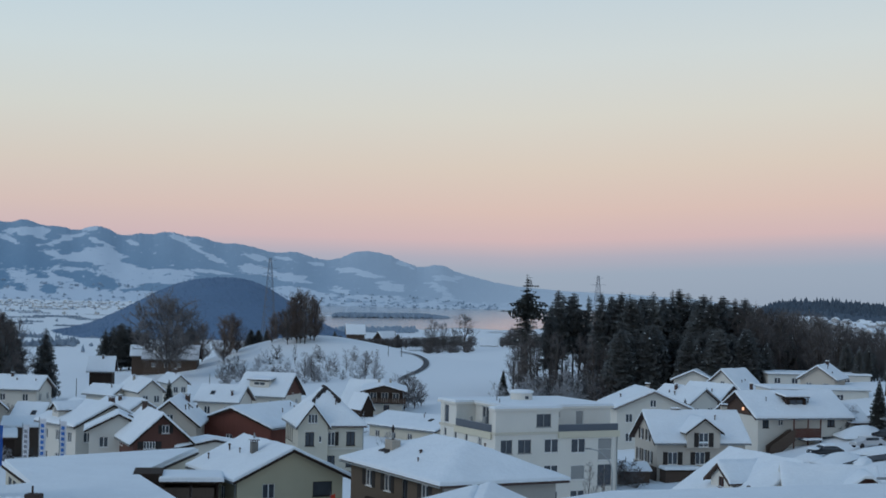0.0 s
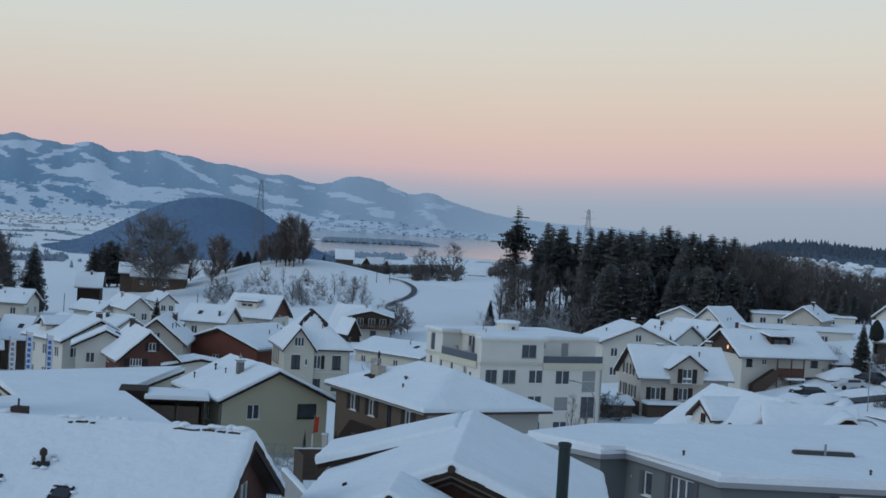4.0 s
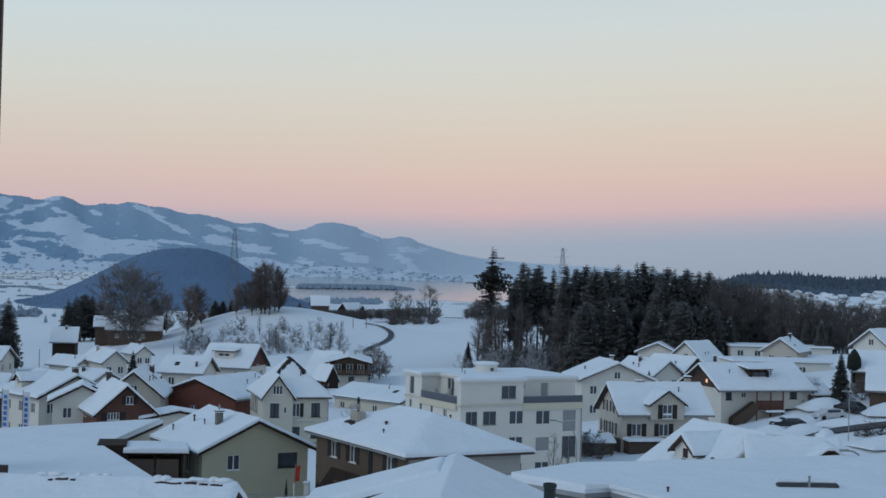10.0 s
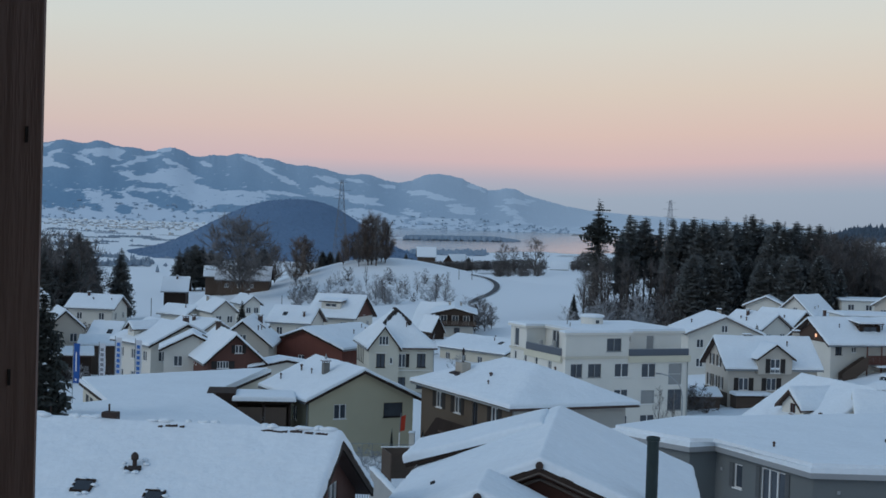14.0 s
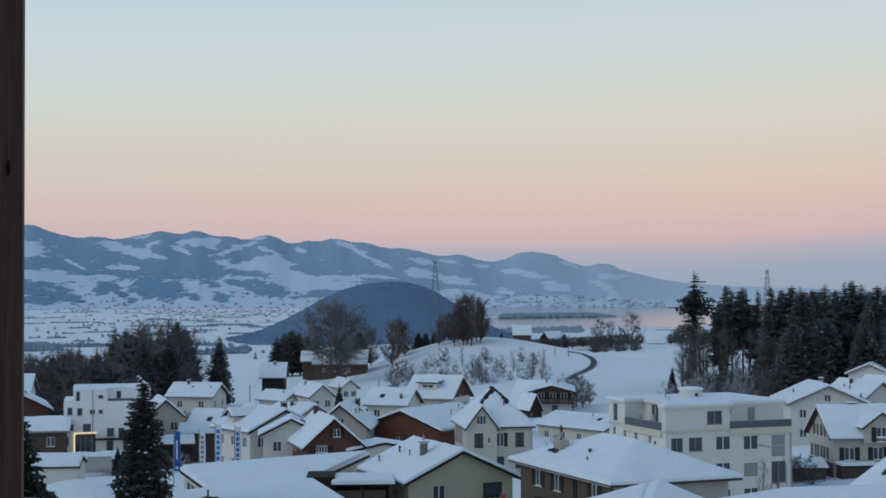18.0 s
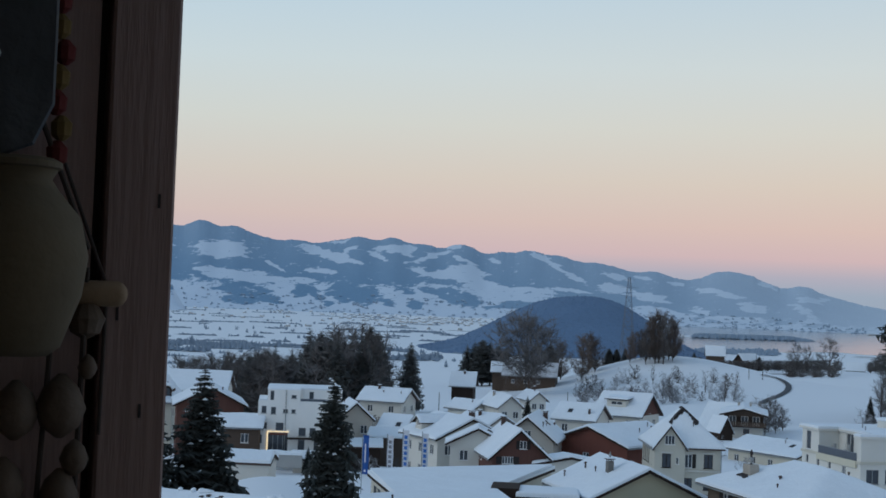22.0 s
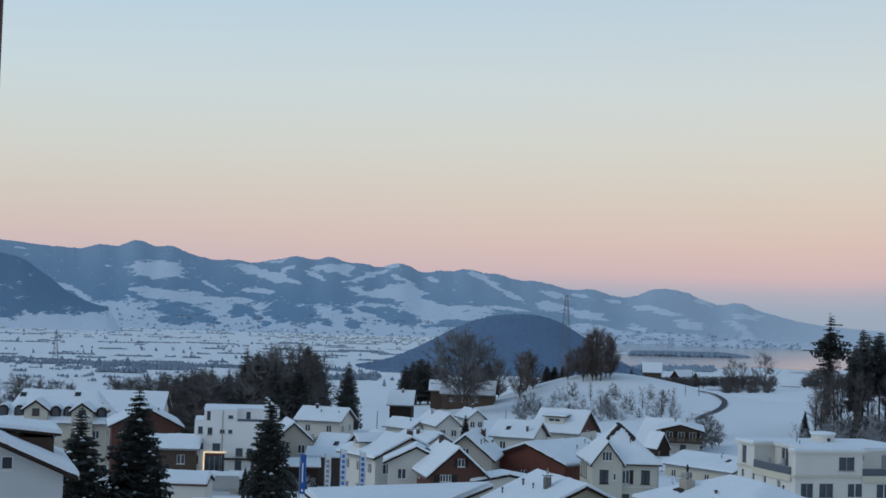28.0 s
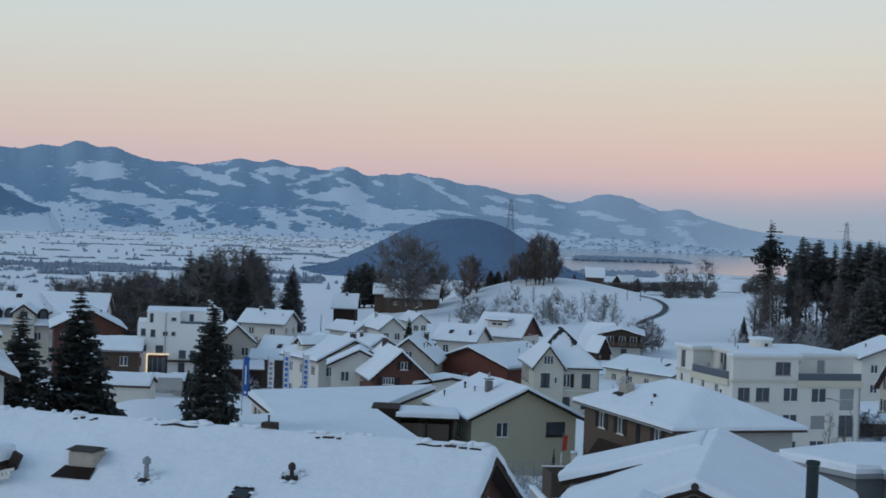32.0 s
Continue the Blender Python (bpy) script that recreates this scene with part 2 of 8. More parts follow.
P_MODERN = plaster("modern_white", (0.80, 0.80, 0.78), 0.03)


# ---- mesh helpers ----
def part(name, bm, material, parent=None, label="", smooth=False):
    """Links a bmesh as one mesh object under a thing or under a part."""
    me = bpy.data.meshes.new(name)
    bm.to_mesh(me)
    bm.free()
    me.materials.append(material)
    if smooth:
        me.polygons.foreach_set("use_smooth", [True] * len(me.polygons))
    ob = new(name, me)
    if parent is not None:
        ob.parent = parent
    return tagged(ob, label)


def mesh_part(name, verts, faces, material, parent=None, label="", smooth=False):
    me = bpy.data.meshes.new(name)
    me.from_pydata(verts, [], faces)
    me.materials.append(material)
    if smooth:
        me.polygons.foreach_set("use_smooth", [True] * len(me.polygons))
    ob = new(name, me)
    if parent is not None:
        ob.parent = parent
    return tagged(ob, label)


def shared(name, me, parent, m=None, label=""):
    ob = new(name, me)
    ob.parent = parent
    if m is not None:
        ob.matrix_basis = m
    return tagged(ob, label)


def thing(name, m, label, category, group="", kind=""):
    ob = new(name)
    ob.empty_display_size = 0.3
    ob.matrix_basis = m
    return tagged(ob, label, category, group, kind)


def add_box(bm, x0, x1, y0, y1, z0, z1, bevel=0.0, m=None):
    v = [bm.verts.new((x, y, z)) for x in (x0, x1) for y in (y0, y1) for z in (z0, z1)]
    fs = [bm.faces.new([v[i] for i in q]) for q in ((0, 1, 3, 2), (4, 6, 7, 5), (0, 4, 5, 1), (2, 3, 7, 6), (0, 2, 6, 4), (1, 5, 7, 3))]
    if m is not None:
        bmesh.ops.transform(bm, matrix=m, verts=v)
    if bevel:
        bmesh.ops.bevel(bm, geom=list({e for f in fs for e in f.edges}), offset=bevel, segments=1, affect="EDGES")
    return bm


def box(x0, x1, y0, y1, z0, z1, bevel=0.0, m=None):
    return add_box(bmesh.new(), x0, x1, y0, y1, z0, z1, bevel, m)


def add_tube(bm, p, q, r0, r1=None, n=8, caps=True):
    p, q = Vector(p), Vector(q)
    r1 = r0 if r1 is None else r1
    d = (q - p).normalized()
    u = d.orthogonal().normalized()
    w = d.cross(u)
    rings = []
    for c, r in ((p, r0), (q, r1)):
        rings.append([bm.verts.new(c + (u * math.cos(2 * math.pi * i / n) + w * math.sin(2 * math.pi * i / n)) * r) for i in range(n)])
    for i in range(n):
        j = (i + 1) % n
        bm.faces.new((rings[0][i], rings[0][j], rings[1][j], rings[1][i]))
    if caps:
        bm.faces.new(list(reversed(rings[0])))
        bm.faces.new(rings[1])
    return bm


def tube(p, q, r0, r1=None, n=8):
    return add_tube(bmesh.new(), p, q, r0, r1, n)


def lathe(profile, n=20):
    """profile: (radius, z) pairs from bottom to top."""
    bm = bmesh.new()
    rings = [[bm.verts.new((r * math.cos(2 * math.pi * i / n), r * math.sin(2 * math.pi * i / n), z)) for i in range(n)] for r, z in profile]
    for a, b in zip(rings, rings[1:]):
        for i in range(n):
            j = (i + 1) % n
            bm.faces.new((a[i], a[j], b[j], b[i]))
    bm.faces.new(list(reversed(rings[0])))
    bm.faces.new(rings[-1])
    return bm


def clip_poly(poly, a, b, c):
    """Keeps the part of a 2D polygon where a*u + b*z <= c."""
    out = []
    for (u0, z0), (u1, z1) in zip(poly, poly[1:] + poly[:1]):
        d0, d1 = a * u0 + b * z0 - c, a * u1 + b * z1 - c
        if d0 <= 0:
            out.append((u0, z0))
        if d0 * d1 < 0:
            k = d0 / (d0 - d1)
            out.append((u0 + (u1 - u0) * k, z0 + (z1 - z0) * k))
    return out


def add_wall(bm, m, outline, holes, depth=0.16):
    """A wall face in the local u-z plane of m (normal -y), a convex outline with rectangular openings that have reveals."""
    us = sorted({u for u, z in outline} | {v for h in holes for v in h[:2]})
    zs = sorted({z for u, z in outline} | {v for h in holes for v in h[2:4]})
    cu, cz = sum(u for u, z in outline) / len(outline), sum(z for u, z in outline) / len(outline)
    edges = []
    for (u0, z0), (u1, z1) in zip(outline, outline[1:] + outline[:1]):
        a, b = z1 - z0, u0 - u1
        c = a * u0 + b * z0
        if a * cu + b * cz > c:
            a, b, c = -a, -b, -c
        edges.append((a, b, c))
    for u0, u1 in zip(us, us[1:]):
        for z0, z1 in zip(zs, zs[1:]):
            mu, mz = (u0 + u1) / 2, (z0 + z1) / 2
            if any(h[0] < mu < h[1] and h[2] < mz < h[3] for h in holes):
                continue
            poly = [(u0, z0), (u1, z0), (u1, z1), (u0, z1)]
            for e in edges:
                poly = clip_poly(poly, *e)
                if len(poly) < 3:
                    break
            if len(poly) >= 3:
                keep = []
                for q in poly:
                    if not keep or (abs(q[0] - keep[-1][0]) + abs(q[1] - keep[-1][1])) > 1e-4:
                        keep.append(q)
                if len(keep) >= 3:
                    bm.faces.new([bm.verts.new(m @ Vector((u, 0, z))) for u, z in keep])
    for h in holes:
        u0, u1, z0, z1 = h[:4]
        ring = [(u0, z0), (u1, z0), (u1, z1), (u0, z1)]
        for (a, b), (c, d) in zip(ring, ring[1:] + ring[:1]):
            bm.faces.new([bm.verts.new(m @ Vector(p)) for p in ((a, 0, b), (c, 0, d), (c, depth, d), (a, depth, b))])
    return bm


def add_window(house, m, u0, u1, z0, z1, frame_mat=None, shutters=None, mullions=1, sill=True, name="window", blind=False, bars=0):
    """A window in an opening of the wall at m: frame, panes, sill and shutters as parts."""
    frame_mat = frame_mat or WHITE_FRAME
    win = part(name, box(u0, u1, 0.11, 0.13, z0, z1, 0, m), BLIND if blind else GLASS, house)
    t = 0.055
    bm = bmesh.new()
    add_box(bm, u0, u1, 0.05, 0.105, z0, z0 + t, 0, m)
    add_box(bm, u0, u1, 0.05, 0.105, z1 - t, z1, 0, m)
    add_box(bm, u0, u0 + t, 0.05, 0.105, z0 + t, z1 - t, 0, m)
    add_box(bm, u1 - t, u1, 0.05, 0.105, z0 + t, z1 - t, 0, m)
    for k in range(mullions):
        c = u0 + (u1 - u0) * (k + 1) / (mullions + 1)
        add_box(bm, c - t * 0.8, c + t * 0.8, 0.045, 0.105, z0 + t, z1 - t, 0, m)
    for k in range(bars):
        c = z0 + (z1 - z0) * (k + 1) / (bars + 1)
        add_box(bm, u0 + t, u1 - t, 0.06, 0.105, c - 0.02, c + 0.02, 0, m)
    part("window_frame", bm, frame_mat, win)
    if sill:
        part("window_sill", box(u0 - 0.08, u1 + 0.08, -0.09, 0.05, z0 - 0.06, z0 + 0.003, 0.01, m), frame_mat, win)
    if shutters is not None:
        w = (u1 - u0) * 0.5
        for a, b in ((u0 - w - 0.02, u0 - 0.03), (u1 + 0.03, u1 + w + 0.02)):
            bm = box(a, b, -0.05, -0.004, z0 - 0.02, z1 + 0.02, 0.008, m)
            part("shutter", bm, shutters, win)
    return win


BLIND = surface("roller_blind", (0.30, 0.31, 0.31), 0.6, 0.06, 6, 1, 0.3, stretch=(0.1, 0.1, 20))


def height_sheet(fn, u0, u1, v0, v1, step, thick, rough=0.05, seed=0.0, droop=0.5):
    """A rounded layer of snow over the roof height fn(u, v): full inside, thinning round the rim, slightly uneven."""
    nu, nv = max(4, int((u1 - u0) / step)), max(4, int((v1 - v0) / step))
    # finer rows close to the rim
    def ticks(a, b, n):
        s = [0, 0.02, 0.07, 0.17, 0.3]
        inner = [a + 0.3 + (b - a - 0.6) * i / n for i in range(1, n)]
        return [a + k for k in s] + inner + [b - k for k in reversed(s)]
    us, vs = ticks(u0, u1, nu), ticks(v0, v1, nv)
    if v0 < -0.5 and v1 > 0.5:
        vs = sorted([v for v in vs if abs(v) > 0.08] + [-0.08, 0.0, 0.08])
    verts, faces = [], []
    for u in us:
        for v in vs:
            e = min(u - u0, u1 - u, v - v0, v1 - v)
            k = math.sqrt(max(0.0, 1 - (1 - min(e, 0.17) / 0.17) ** 2))
            nz = noise.noise(Vector((u * 0.45 + seed, v * 0.45, seed))) + 0.5 * noise.noise(Vector((u * 1.7, v * 1.7 + seed, 3)))
            jag = 0.04 * noise.noise(Vector((u * 1.6 + seed, v * 1.6, 7))) + 0.05 * noise.noise(Vector((u * 5.1, v * 5.1 + seed, 2)))
            du = -jag if u - u0 < 0.2 else (jag if u1 - u < 0.2 else 0)
            dv = -jag if v - v0 < 0.2 else (jag if v1 - v < 0.2 else 0)
            verts.append((u + du, v + dv, fn(u, v) + thick * (0.5 + 0.5 * k) * (1 + rough * 2 * nz) + rough * nz * (1 if e > 0.25 else 0)))
    n = len(vs)
    for i in range(len(us) - 1):
        for j in range(n - 1):
            faces.append((i * n + j, (i + 1) * n + j, (i + 1) * n + j + 1, i * n + j + 1))
    # rim down to the roof
    rim = [i * n for i in range(len(us))] + [(len(us) - 1) * n + j for j in range(1, n)]
    rim += [i * n + n - 1 for i in range(len(us) - 2, -1, -1)] + [j for j in range(n - 2, 0, -1)]
    base = len(verts)
    for q in rim:
        x, y, z = verts[q]
        uu, vv = min(max(x, u0), u1), min(max(y, v0), v1)
        verts.append((x, y, fn(uu, vv) + 0.004))
    k = len(rim)
    for i in range(k):
        j = (i + 1) % k
        faces.append((rim[j], rim[i], base + i, base + j))
    return verts, faces


# ---- ground, plain, lake, mountains ----
R_STOPS = [0, 30, 60, 110, 150, 200, 280, 360, 450, 600, 750, 1000, 1300, 5200]
Z_STOPS = [9.5, 7.0, 3.0, -0.6, -2.2, -3.6, -4.2, -5.0, -4.6, -4.2, -8.0, -22.0, -30.0, -30.0]


def hump(x, y, cx, cy, rx, ry, h):
    return h * np.exp(-((x - cx) / rx) ** 2 - ((y - cy) / ry) ** 2)


def land(x, y):
    """Height of the ground."""
    x, y = np.asarray(x, float), np.asarray(y, float)
    r = np.hypot(x, y)
    z = np.interp(r, R_STOPS, Z_STOPS)
    z = z + hump(x, y, -63, 434, 30, 30, 9.5)       # wooded knoll in the fields
    z = z + hump(x, y, -38, 440, 26, 34, 0.8)
    z = z + hump(x, y, -54, 124, 10, 6, 5.2)         # bank below the garage
    z = z + hump(x, y, 54, 198, 28, 34, 5.0)         # bank above the parked cars
    z = z + hump(x, y, 75, 270, 45, 70, 8.0)         # rise under the far side of the village
    z = z + hump(x, y, 80, 400, 120, 90, 5.0)        # ground under the wood
    z = z + hump(x, y, -5, 560, 45, 90, 1.8)
    z = z - hump(x, y, -190, 420, 90, 160, 5.0)
    z = z + 0.35 * np.sin(x * 0.11 + 1) * np.sin(y * 0.07) * np.clip((r - 130) / 200, 0, 1) * np.clip((1200 - r) / 300, 0, 1)
    return z


def ground_z(x, y):
    return float(land(x, y))


def polar_sheet(name, azs, rs, fn, material, cover=None):
    az, r = np.meshgrid(np.radians(azs), rs, indexing="ij")
    x, y = r * np.sin(az), r * np.cos(az)
    z = fn(x, y)
    verts = np.stack([x, y, z], -1).reshape(-1, 3).tolist()
    n = len(rs)
    faces = [(i * n + j, i * n + j + 1, (i + 1) * n + j + 1, (i + 1) * n + j) for i in range(len(azs) - 1) for j in range(n - 1)]
    ob = mesh_part(name, verts, faces, material, smooth=True)
    if cover:
        for key, values in cover(x, y, z).items():
            ob.data.attributes.new(key, "FLOAT", "POINT").data.foreach_set("value", np.ravel(values))
    return ob


az_all = np.concatenate([np.arange(-180, -42, 6), np.arange(-42, 26, 0.4), np.arange(26, 181, 6)])
rs_all = np.concatenate([np.linspace(1, 100, 40), np.linspace(104, 700, 120), np.geomspace(715, 4990, 60)])
GROUND_MAT = snowy_land("snow_fields", (0.80, 0.835, 0.87), (0.22, 0.24, 0.26), 0.012, 0.68, 0.02, 8)
tagged(polar_sheet("ground", az_all, rs_all, land, GROUND_MAT), "snow-covered ground falling from the village to the plain", "ground", kind="structure")

WATER = surface("lake_water", (0.30, 0.33, 0.38), 0.11, 0.05, 0.02, 0.004, 0.03, 0.05)
lake_v = []
for i in range(41):
    a = -9.5 + 12.5 * i / 40
    for rr in (1830 + 40 * math.sin(a * 2.0) + (a + 5) * 18, 3000, 4050 + 180 * math.sin(a * 1.2 + 1) + max(0, a + 4) * 130):
        lake_v.append((rr * math.sin(radians(a)), rr * math.cos(radians(a)), -29.85))
lake_f = [(i * 3 + j, i * 3 + j + 1, i * 3 + j + 4, i * 3 + j + 3) for i in range(40) for j in range(2)]
tagged(mesh_part("water", lake_v, lake_f, WATER), "still lake reflecting the pink evening sky", "lake", kind="structure")


# ridge: (heading, half width in degrees, height of the crest above the plain)
PEAKS = [(-37, 3, 250), (-33.5, 1.67, 253), (-30.8, 1.67, 230), (-28.6, 1.36, 209), (-27.4, 0.74, 206), (-26.2, 0.74, 249), (-25, 0.74, 231), (-23.9, 0.81, 200),
         (-22.6, 0.87, 201), (-21.2, 0.87, 199), (-20.1, 0.74, 211), (-18.9, 0.74, 220), (-17.7, 0.74, 203), (-16.6, 0.68, 186), (-15.9, 0.68, 186),
         (-14.8, 0.68, 186), (-13.7, 0.74, 195), (-12.5, 0.81, 184), (-11.2, 0.81, 164), (-10.2, 0.74, 141), (-9, 0.81, 146), (-7.7, 1, 124), (-6.45, 0.75, 147),
         (-5.5, 0.75, 142), (-4.5, 0.75, 112), (-3.4, 0.62, 116), (-2.5, 0.8, 89), (-1.4, 0.99, 70)]
FAR_PEAKS = [(0.2, 1.12, 56), (2, 1.24, 48), (4, 1.24, 44), (6, 1.24, 38), (8, 2.5, 12), (12, 2.5, 32), (20, 5, 30)]


def sheet_noise(x, y, size, depth, octaves):
    return np.array([noise.fractal(Vector((a / size, b / size, depth)), 0.9, 2.1, octaves) for a, b in zip(np.ravel(x).tolist(), np.ravel(y).tolist())]).reshape(x.shape)


def massif(x, y):
    az = np.degrees(np.arctan2(x, y))
    r = np.hypot(x, y)
    crest = np.cbrt(sum((h ** 3) * np.exp(-((az - a) / w) ** 2) for a, w, h in PEAKS + FAR_PEAKS))
    wob = np.array([2.0 * noise.noise(Vector((a * 3.7, 0, 8))) + 1.6 * noise.noise(Vector((a * 11, 0, 2))) + 2.2 * noise.noise(Vector((a * 37, 0, 4))) for a in az[:, 0]])
    k = np.clip((r - 3750) / (4650 - 3750), 0, 1)
    crest = crest + wob[:, None] * np.clip(crest / 90, 0, 1) * k ** 8
    rough = sheet_noise(x, y, 420, 3.0, 6)
    return -31 + crest * (k ** 1.2) * (1 + 0.10 * rough * (1 - k)) + 7 * rough * (k > 0) * (1 - k * 0.8)


# open pastures on the slopes and groves at their foot: heading, height, half width in degrees, half height, fall over the half width
PASTURES = [(-25.4, 136, 0.95, 26, 2), (-25.1, 127, 0.53, 16, 1), (-24.8, 60, 1.31, 14, -7), (-25.9, 67, 0.38, 11, 0), (-30.5, 187, 0.30, 5, -1),
            (-21.5, 136, 0.97, 15, -20), (-28.7, 71, 0.66, 8, -19), (-21.6, 82, 0.51, 8, -3), (-21.0, 178, 0.38, 6, 7), (-19.0, 159, 0.65, 13, 2),
            (-18.3, 160, 0.20, 19, -4), (-20.7, 114, 0.54, 7, -8), (-19.5, 134, 0.52, 7, -15), (-20.5, 151, 0.26, 7, 11), (-22.8, 47, 0.96, 10, 1), (-23.3, 88, 0.43, 5, -16)]
LAKE_PASTURES = [(-17.5, 138, 0.75, 7, 21), (-16.5, 176, 0.26, 7, 0), (-16.2, 133, 0.44, 7, -10), (-17.9, 95, 0.26, 8, -3), (-16.8, 85, 0.97, 13, 5),
                 (-16.1, 89, 0.65, 27, -5), (-15.5, 56, 0.76, 16, -4), (-13.9, 48, 1.19, 8, -2), (-14.4, 26, 1.08, 12, 0), (-12.9, 140, 0.57, 8, -26),
                 (-12.0, 95, 0.52, 9, -18), (-10.3, 99, 0.47, 8, -8), (-10.4, 63, 0.60, 11, -3), (-12.0, 51, 0.65, 6, -4), (-14.9, 137, 0.30, 6, -7), (-17.2, 46, 0.54, 9, -3)]
SHORE_PASTURES = [(-8.1, 86, 0.30, 6, -7), (-6.5, 62, 0.89, 7, -12), (-8.9, 40, 0.86, 10, -11), (-8.6, 1, 0.96, 12, -5), (-7.2, 10, 0.53, 8, -13), (-5.2, 23, 0.53, 11, -3),
                  (-3.4, 17, 0.46, 14, -16), (-4.6, 89, 0.32, 7, -7), (-3.1, 52, 0.52, 7, 1), (-9.3, 101, 0.30, 6, -4), (-5.8, -9, 0.84, 6, 0), (-3.1, -6, 0.62, 7, 0)]
GROVES = [(-27.8, -5, 0.41, 12, 0), (-24.6, 21, 1.02, 19, -9), (-24.7, -5, 0.59, 9, 0), (-23.5, -4, 0.47, 12, -5), (-22.0, 22, 0.54, 13, -18), (-22.5, 14, 0.19, 11, 0),
          (-20.3, 22, 0.97, 25, -2), (-20.8, 34, 0.43, 15, 0), (-18.3, 29, 0.30, 6, 0), (-18.0, -4, 0.30, 11, 0), (-19.0, -1, 0.32, 9, -6), (-16.5, 23, 1.04, 18, -17),
          (-14.4, 4, 0.97, 8, 7), (-21.3, -7, 0.17, 6, 0), (-30.1, 9, 0.41, 7, -8), (-8.0, 33, 0.64, 13, -18), (-6.0, 19, 0.53, 15, -7), (-3.9, 14, 0.52, 21, -14), (-2.1, 8, 0.82, 21, -5)]


def slope_cover(x, y, z):
    """How much of the slope is wood: open below a foot line, wooded above it, broken by pastures."""
    az = np.degrees(np.arctan2(x, y))
    az = az + 0.22 * sheet_noise(x, y, 70, 1.0, 4)
    h = z + 7 * sheet_noise(x, y, 60, 5.0, 4)
    wood = np.clip((h - np.interp(az, [-34, -17, -13, -10, -6], [36, 44, 26, 6, -22])) / 34 + 0.5, 0, 1)

    def patch(a, c, w, d, fall):
        u = (az - a) / w
        return np.clip((1.5 - np.hypot(u, (h - c - fall * u) / d)) * 1.25, 0, 1)
    for p in PASTURES + LAKE_PASTURES + SHORE_PASTURES:
        wood = wood * (1 - patch(*p))
    for p in GROVES:
        wood = np.maximum(wood, patch(*p))
    # the second value is painted haze, growing eastwards and with height
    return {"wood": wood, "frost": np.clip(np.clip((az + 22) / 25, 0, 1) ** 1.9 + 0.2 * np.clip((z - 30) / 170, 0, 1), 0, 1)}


# distant haze is put into these colours: bluish woods, paler to the east
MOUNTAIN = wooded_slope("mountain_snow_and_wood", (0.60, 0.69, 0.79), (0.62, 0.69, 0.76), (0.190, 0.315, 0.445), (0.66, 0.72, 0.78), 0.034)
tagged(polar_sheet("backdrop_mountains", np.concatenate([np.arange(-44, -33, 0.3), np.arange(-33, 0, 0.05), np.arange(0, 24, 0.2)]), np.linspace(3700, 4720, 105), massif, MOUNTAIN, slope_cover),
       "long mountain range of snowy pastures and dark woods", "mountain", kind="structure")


def spur(x, y):
    az = np.degrees(np.arctan2(x, y))
    top = np.interp(az, [-40, -31.3, -30.3, -29.3, -28.7, -28.0, -27.2, -26.6], [180, 139, 123, 81, 53, 36, 20, -36])
    k = np.clip(1 - np.abs(np.hypot(x, y) - 3400) / 190, 0, 1)
    return -33 + (top + 33) * k + 3.0 * sheet_noise(x, y, 60, 9.0, 4) * (k > 0)


def spur_cover(x, y, z):
    h = z + 9 * sheet_noise(x, y, 40, 2.0, 4)
    return {"wood": np.clip((h - np.interp(np.degrees(np.arctan2(x, y)), [-31, -28.5], [-6, 10])) / 20 + 0.5, 0, 1), "frost": np.zeros_like(z)}


# the spur's wood is coloured blue to carry the haze in front of it
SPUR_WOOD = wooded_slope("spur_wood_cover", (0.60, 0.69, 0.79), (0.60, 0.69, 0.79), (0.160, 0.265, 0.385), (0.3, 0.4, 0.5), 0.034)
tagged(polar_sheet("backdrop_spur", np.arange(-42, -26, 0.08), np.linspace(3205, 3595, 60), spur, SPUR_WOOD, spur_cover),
       "wooded spur running down to the plain, tinted blue by haze", "hill", kind="structure")


def wooded_hill(x, y):
    d = (np.degrees(np.arctan2(x, y)) + 11.5) * 25.8
    e = (np.hypot(x, y) - 1490) / 150
    a = np.where(d < 0, np.abs(d) / 106, np.abs(d) / 86)
    lift = np.exp(-np.abs(a) ** 2.45 - np.abs(e) ** 2.2)
    z = -33.5 + 59 * lift
    q = lift - 0.05
    rough = np.zeros_like(z)
    for i in range(z.shape[0]):
        for j in range(z.shape[1]):
            rough[i, j] = noise.fractal(Vector((x[i, j] / 14, y[i, j] / 14, 1.0)), 0.8, 2.0, 3)
    return np.where(q > 0, z + 1.1 * rough, -40)


# haze over the hill is painted as a blue base colour
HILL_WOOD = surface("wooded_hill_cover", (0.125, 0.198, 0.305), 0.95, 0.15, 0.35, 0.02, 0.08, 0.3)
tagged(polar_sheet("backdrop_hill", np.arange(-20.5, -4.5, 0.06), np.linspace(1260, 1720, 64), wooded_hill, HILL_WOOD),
       "dark wooded hill rising from the plain, tinted blue by haze", "hill", kind="structure")


# ---- houses ----
def wall_frames(Lw, Ww):
    def mk(x, y, t):
        return Matrix(((x[0], y[0], 0, t[0]), (x[1], y[1], 0, t[1]), (0, 0, 1, 0), (0, 0, 0, 1)))
    return {"e0": mk((0, -1), (1, 0), (-Lw, 0)), "e1": mk((0, 1), (-1, 0), (Lw, 0)),
            "s0": mk((1, 0), (0, 1), (0, -Ww)), "s1": mk((-1, 0), (0, -1), (0, Ww))}


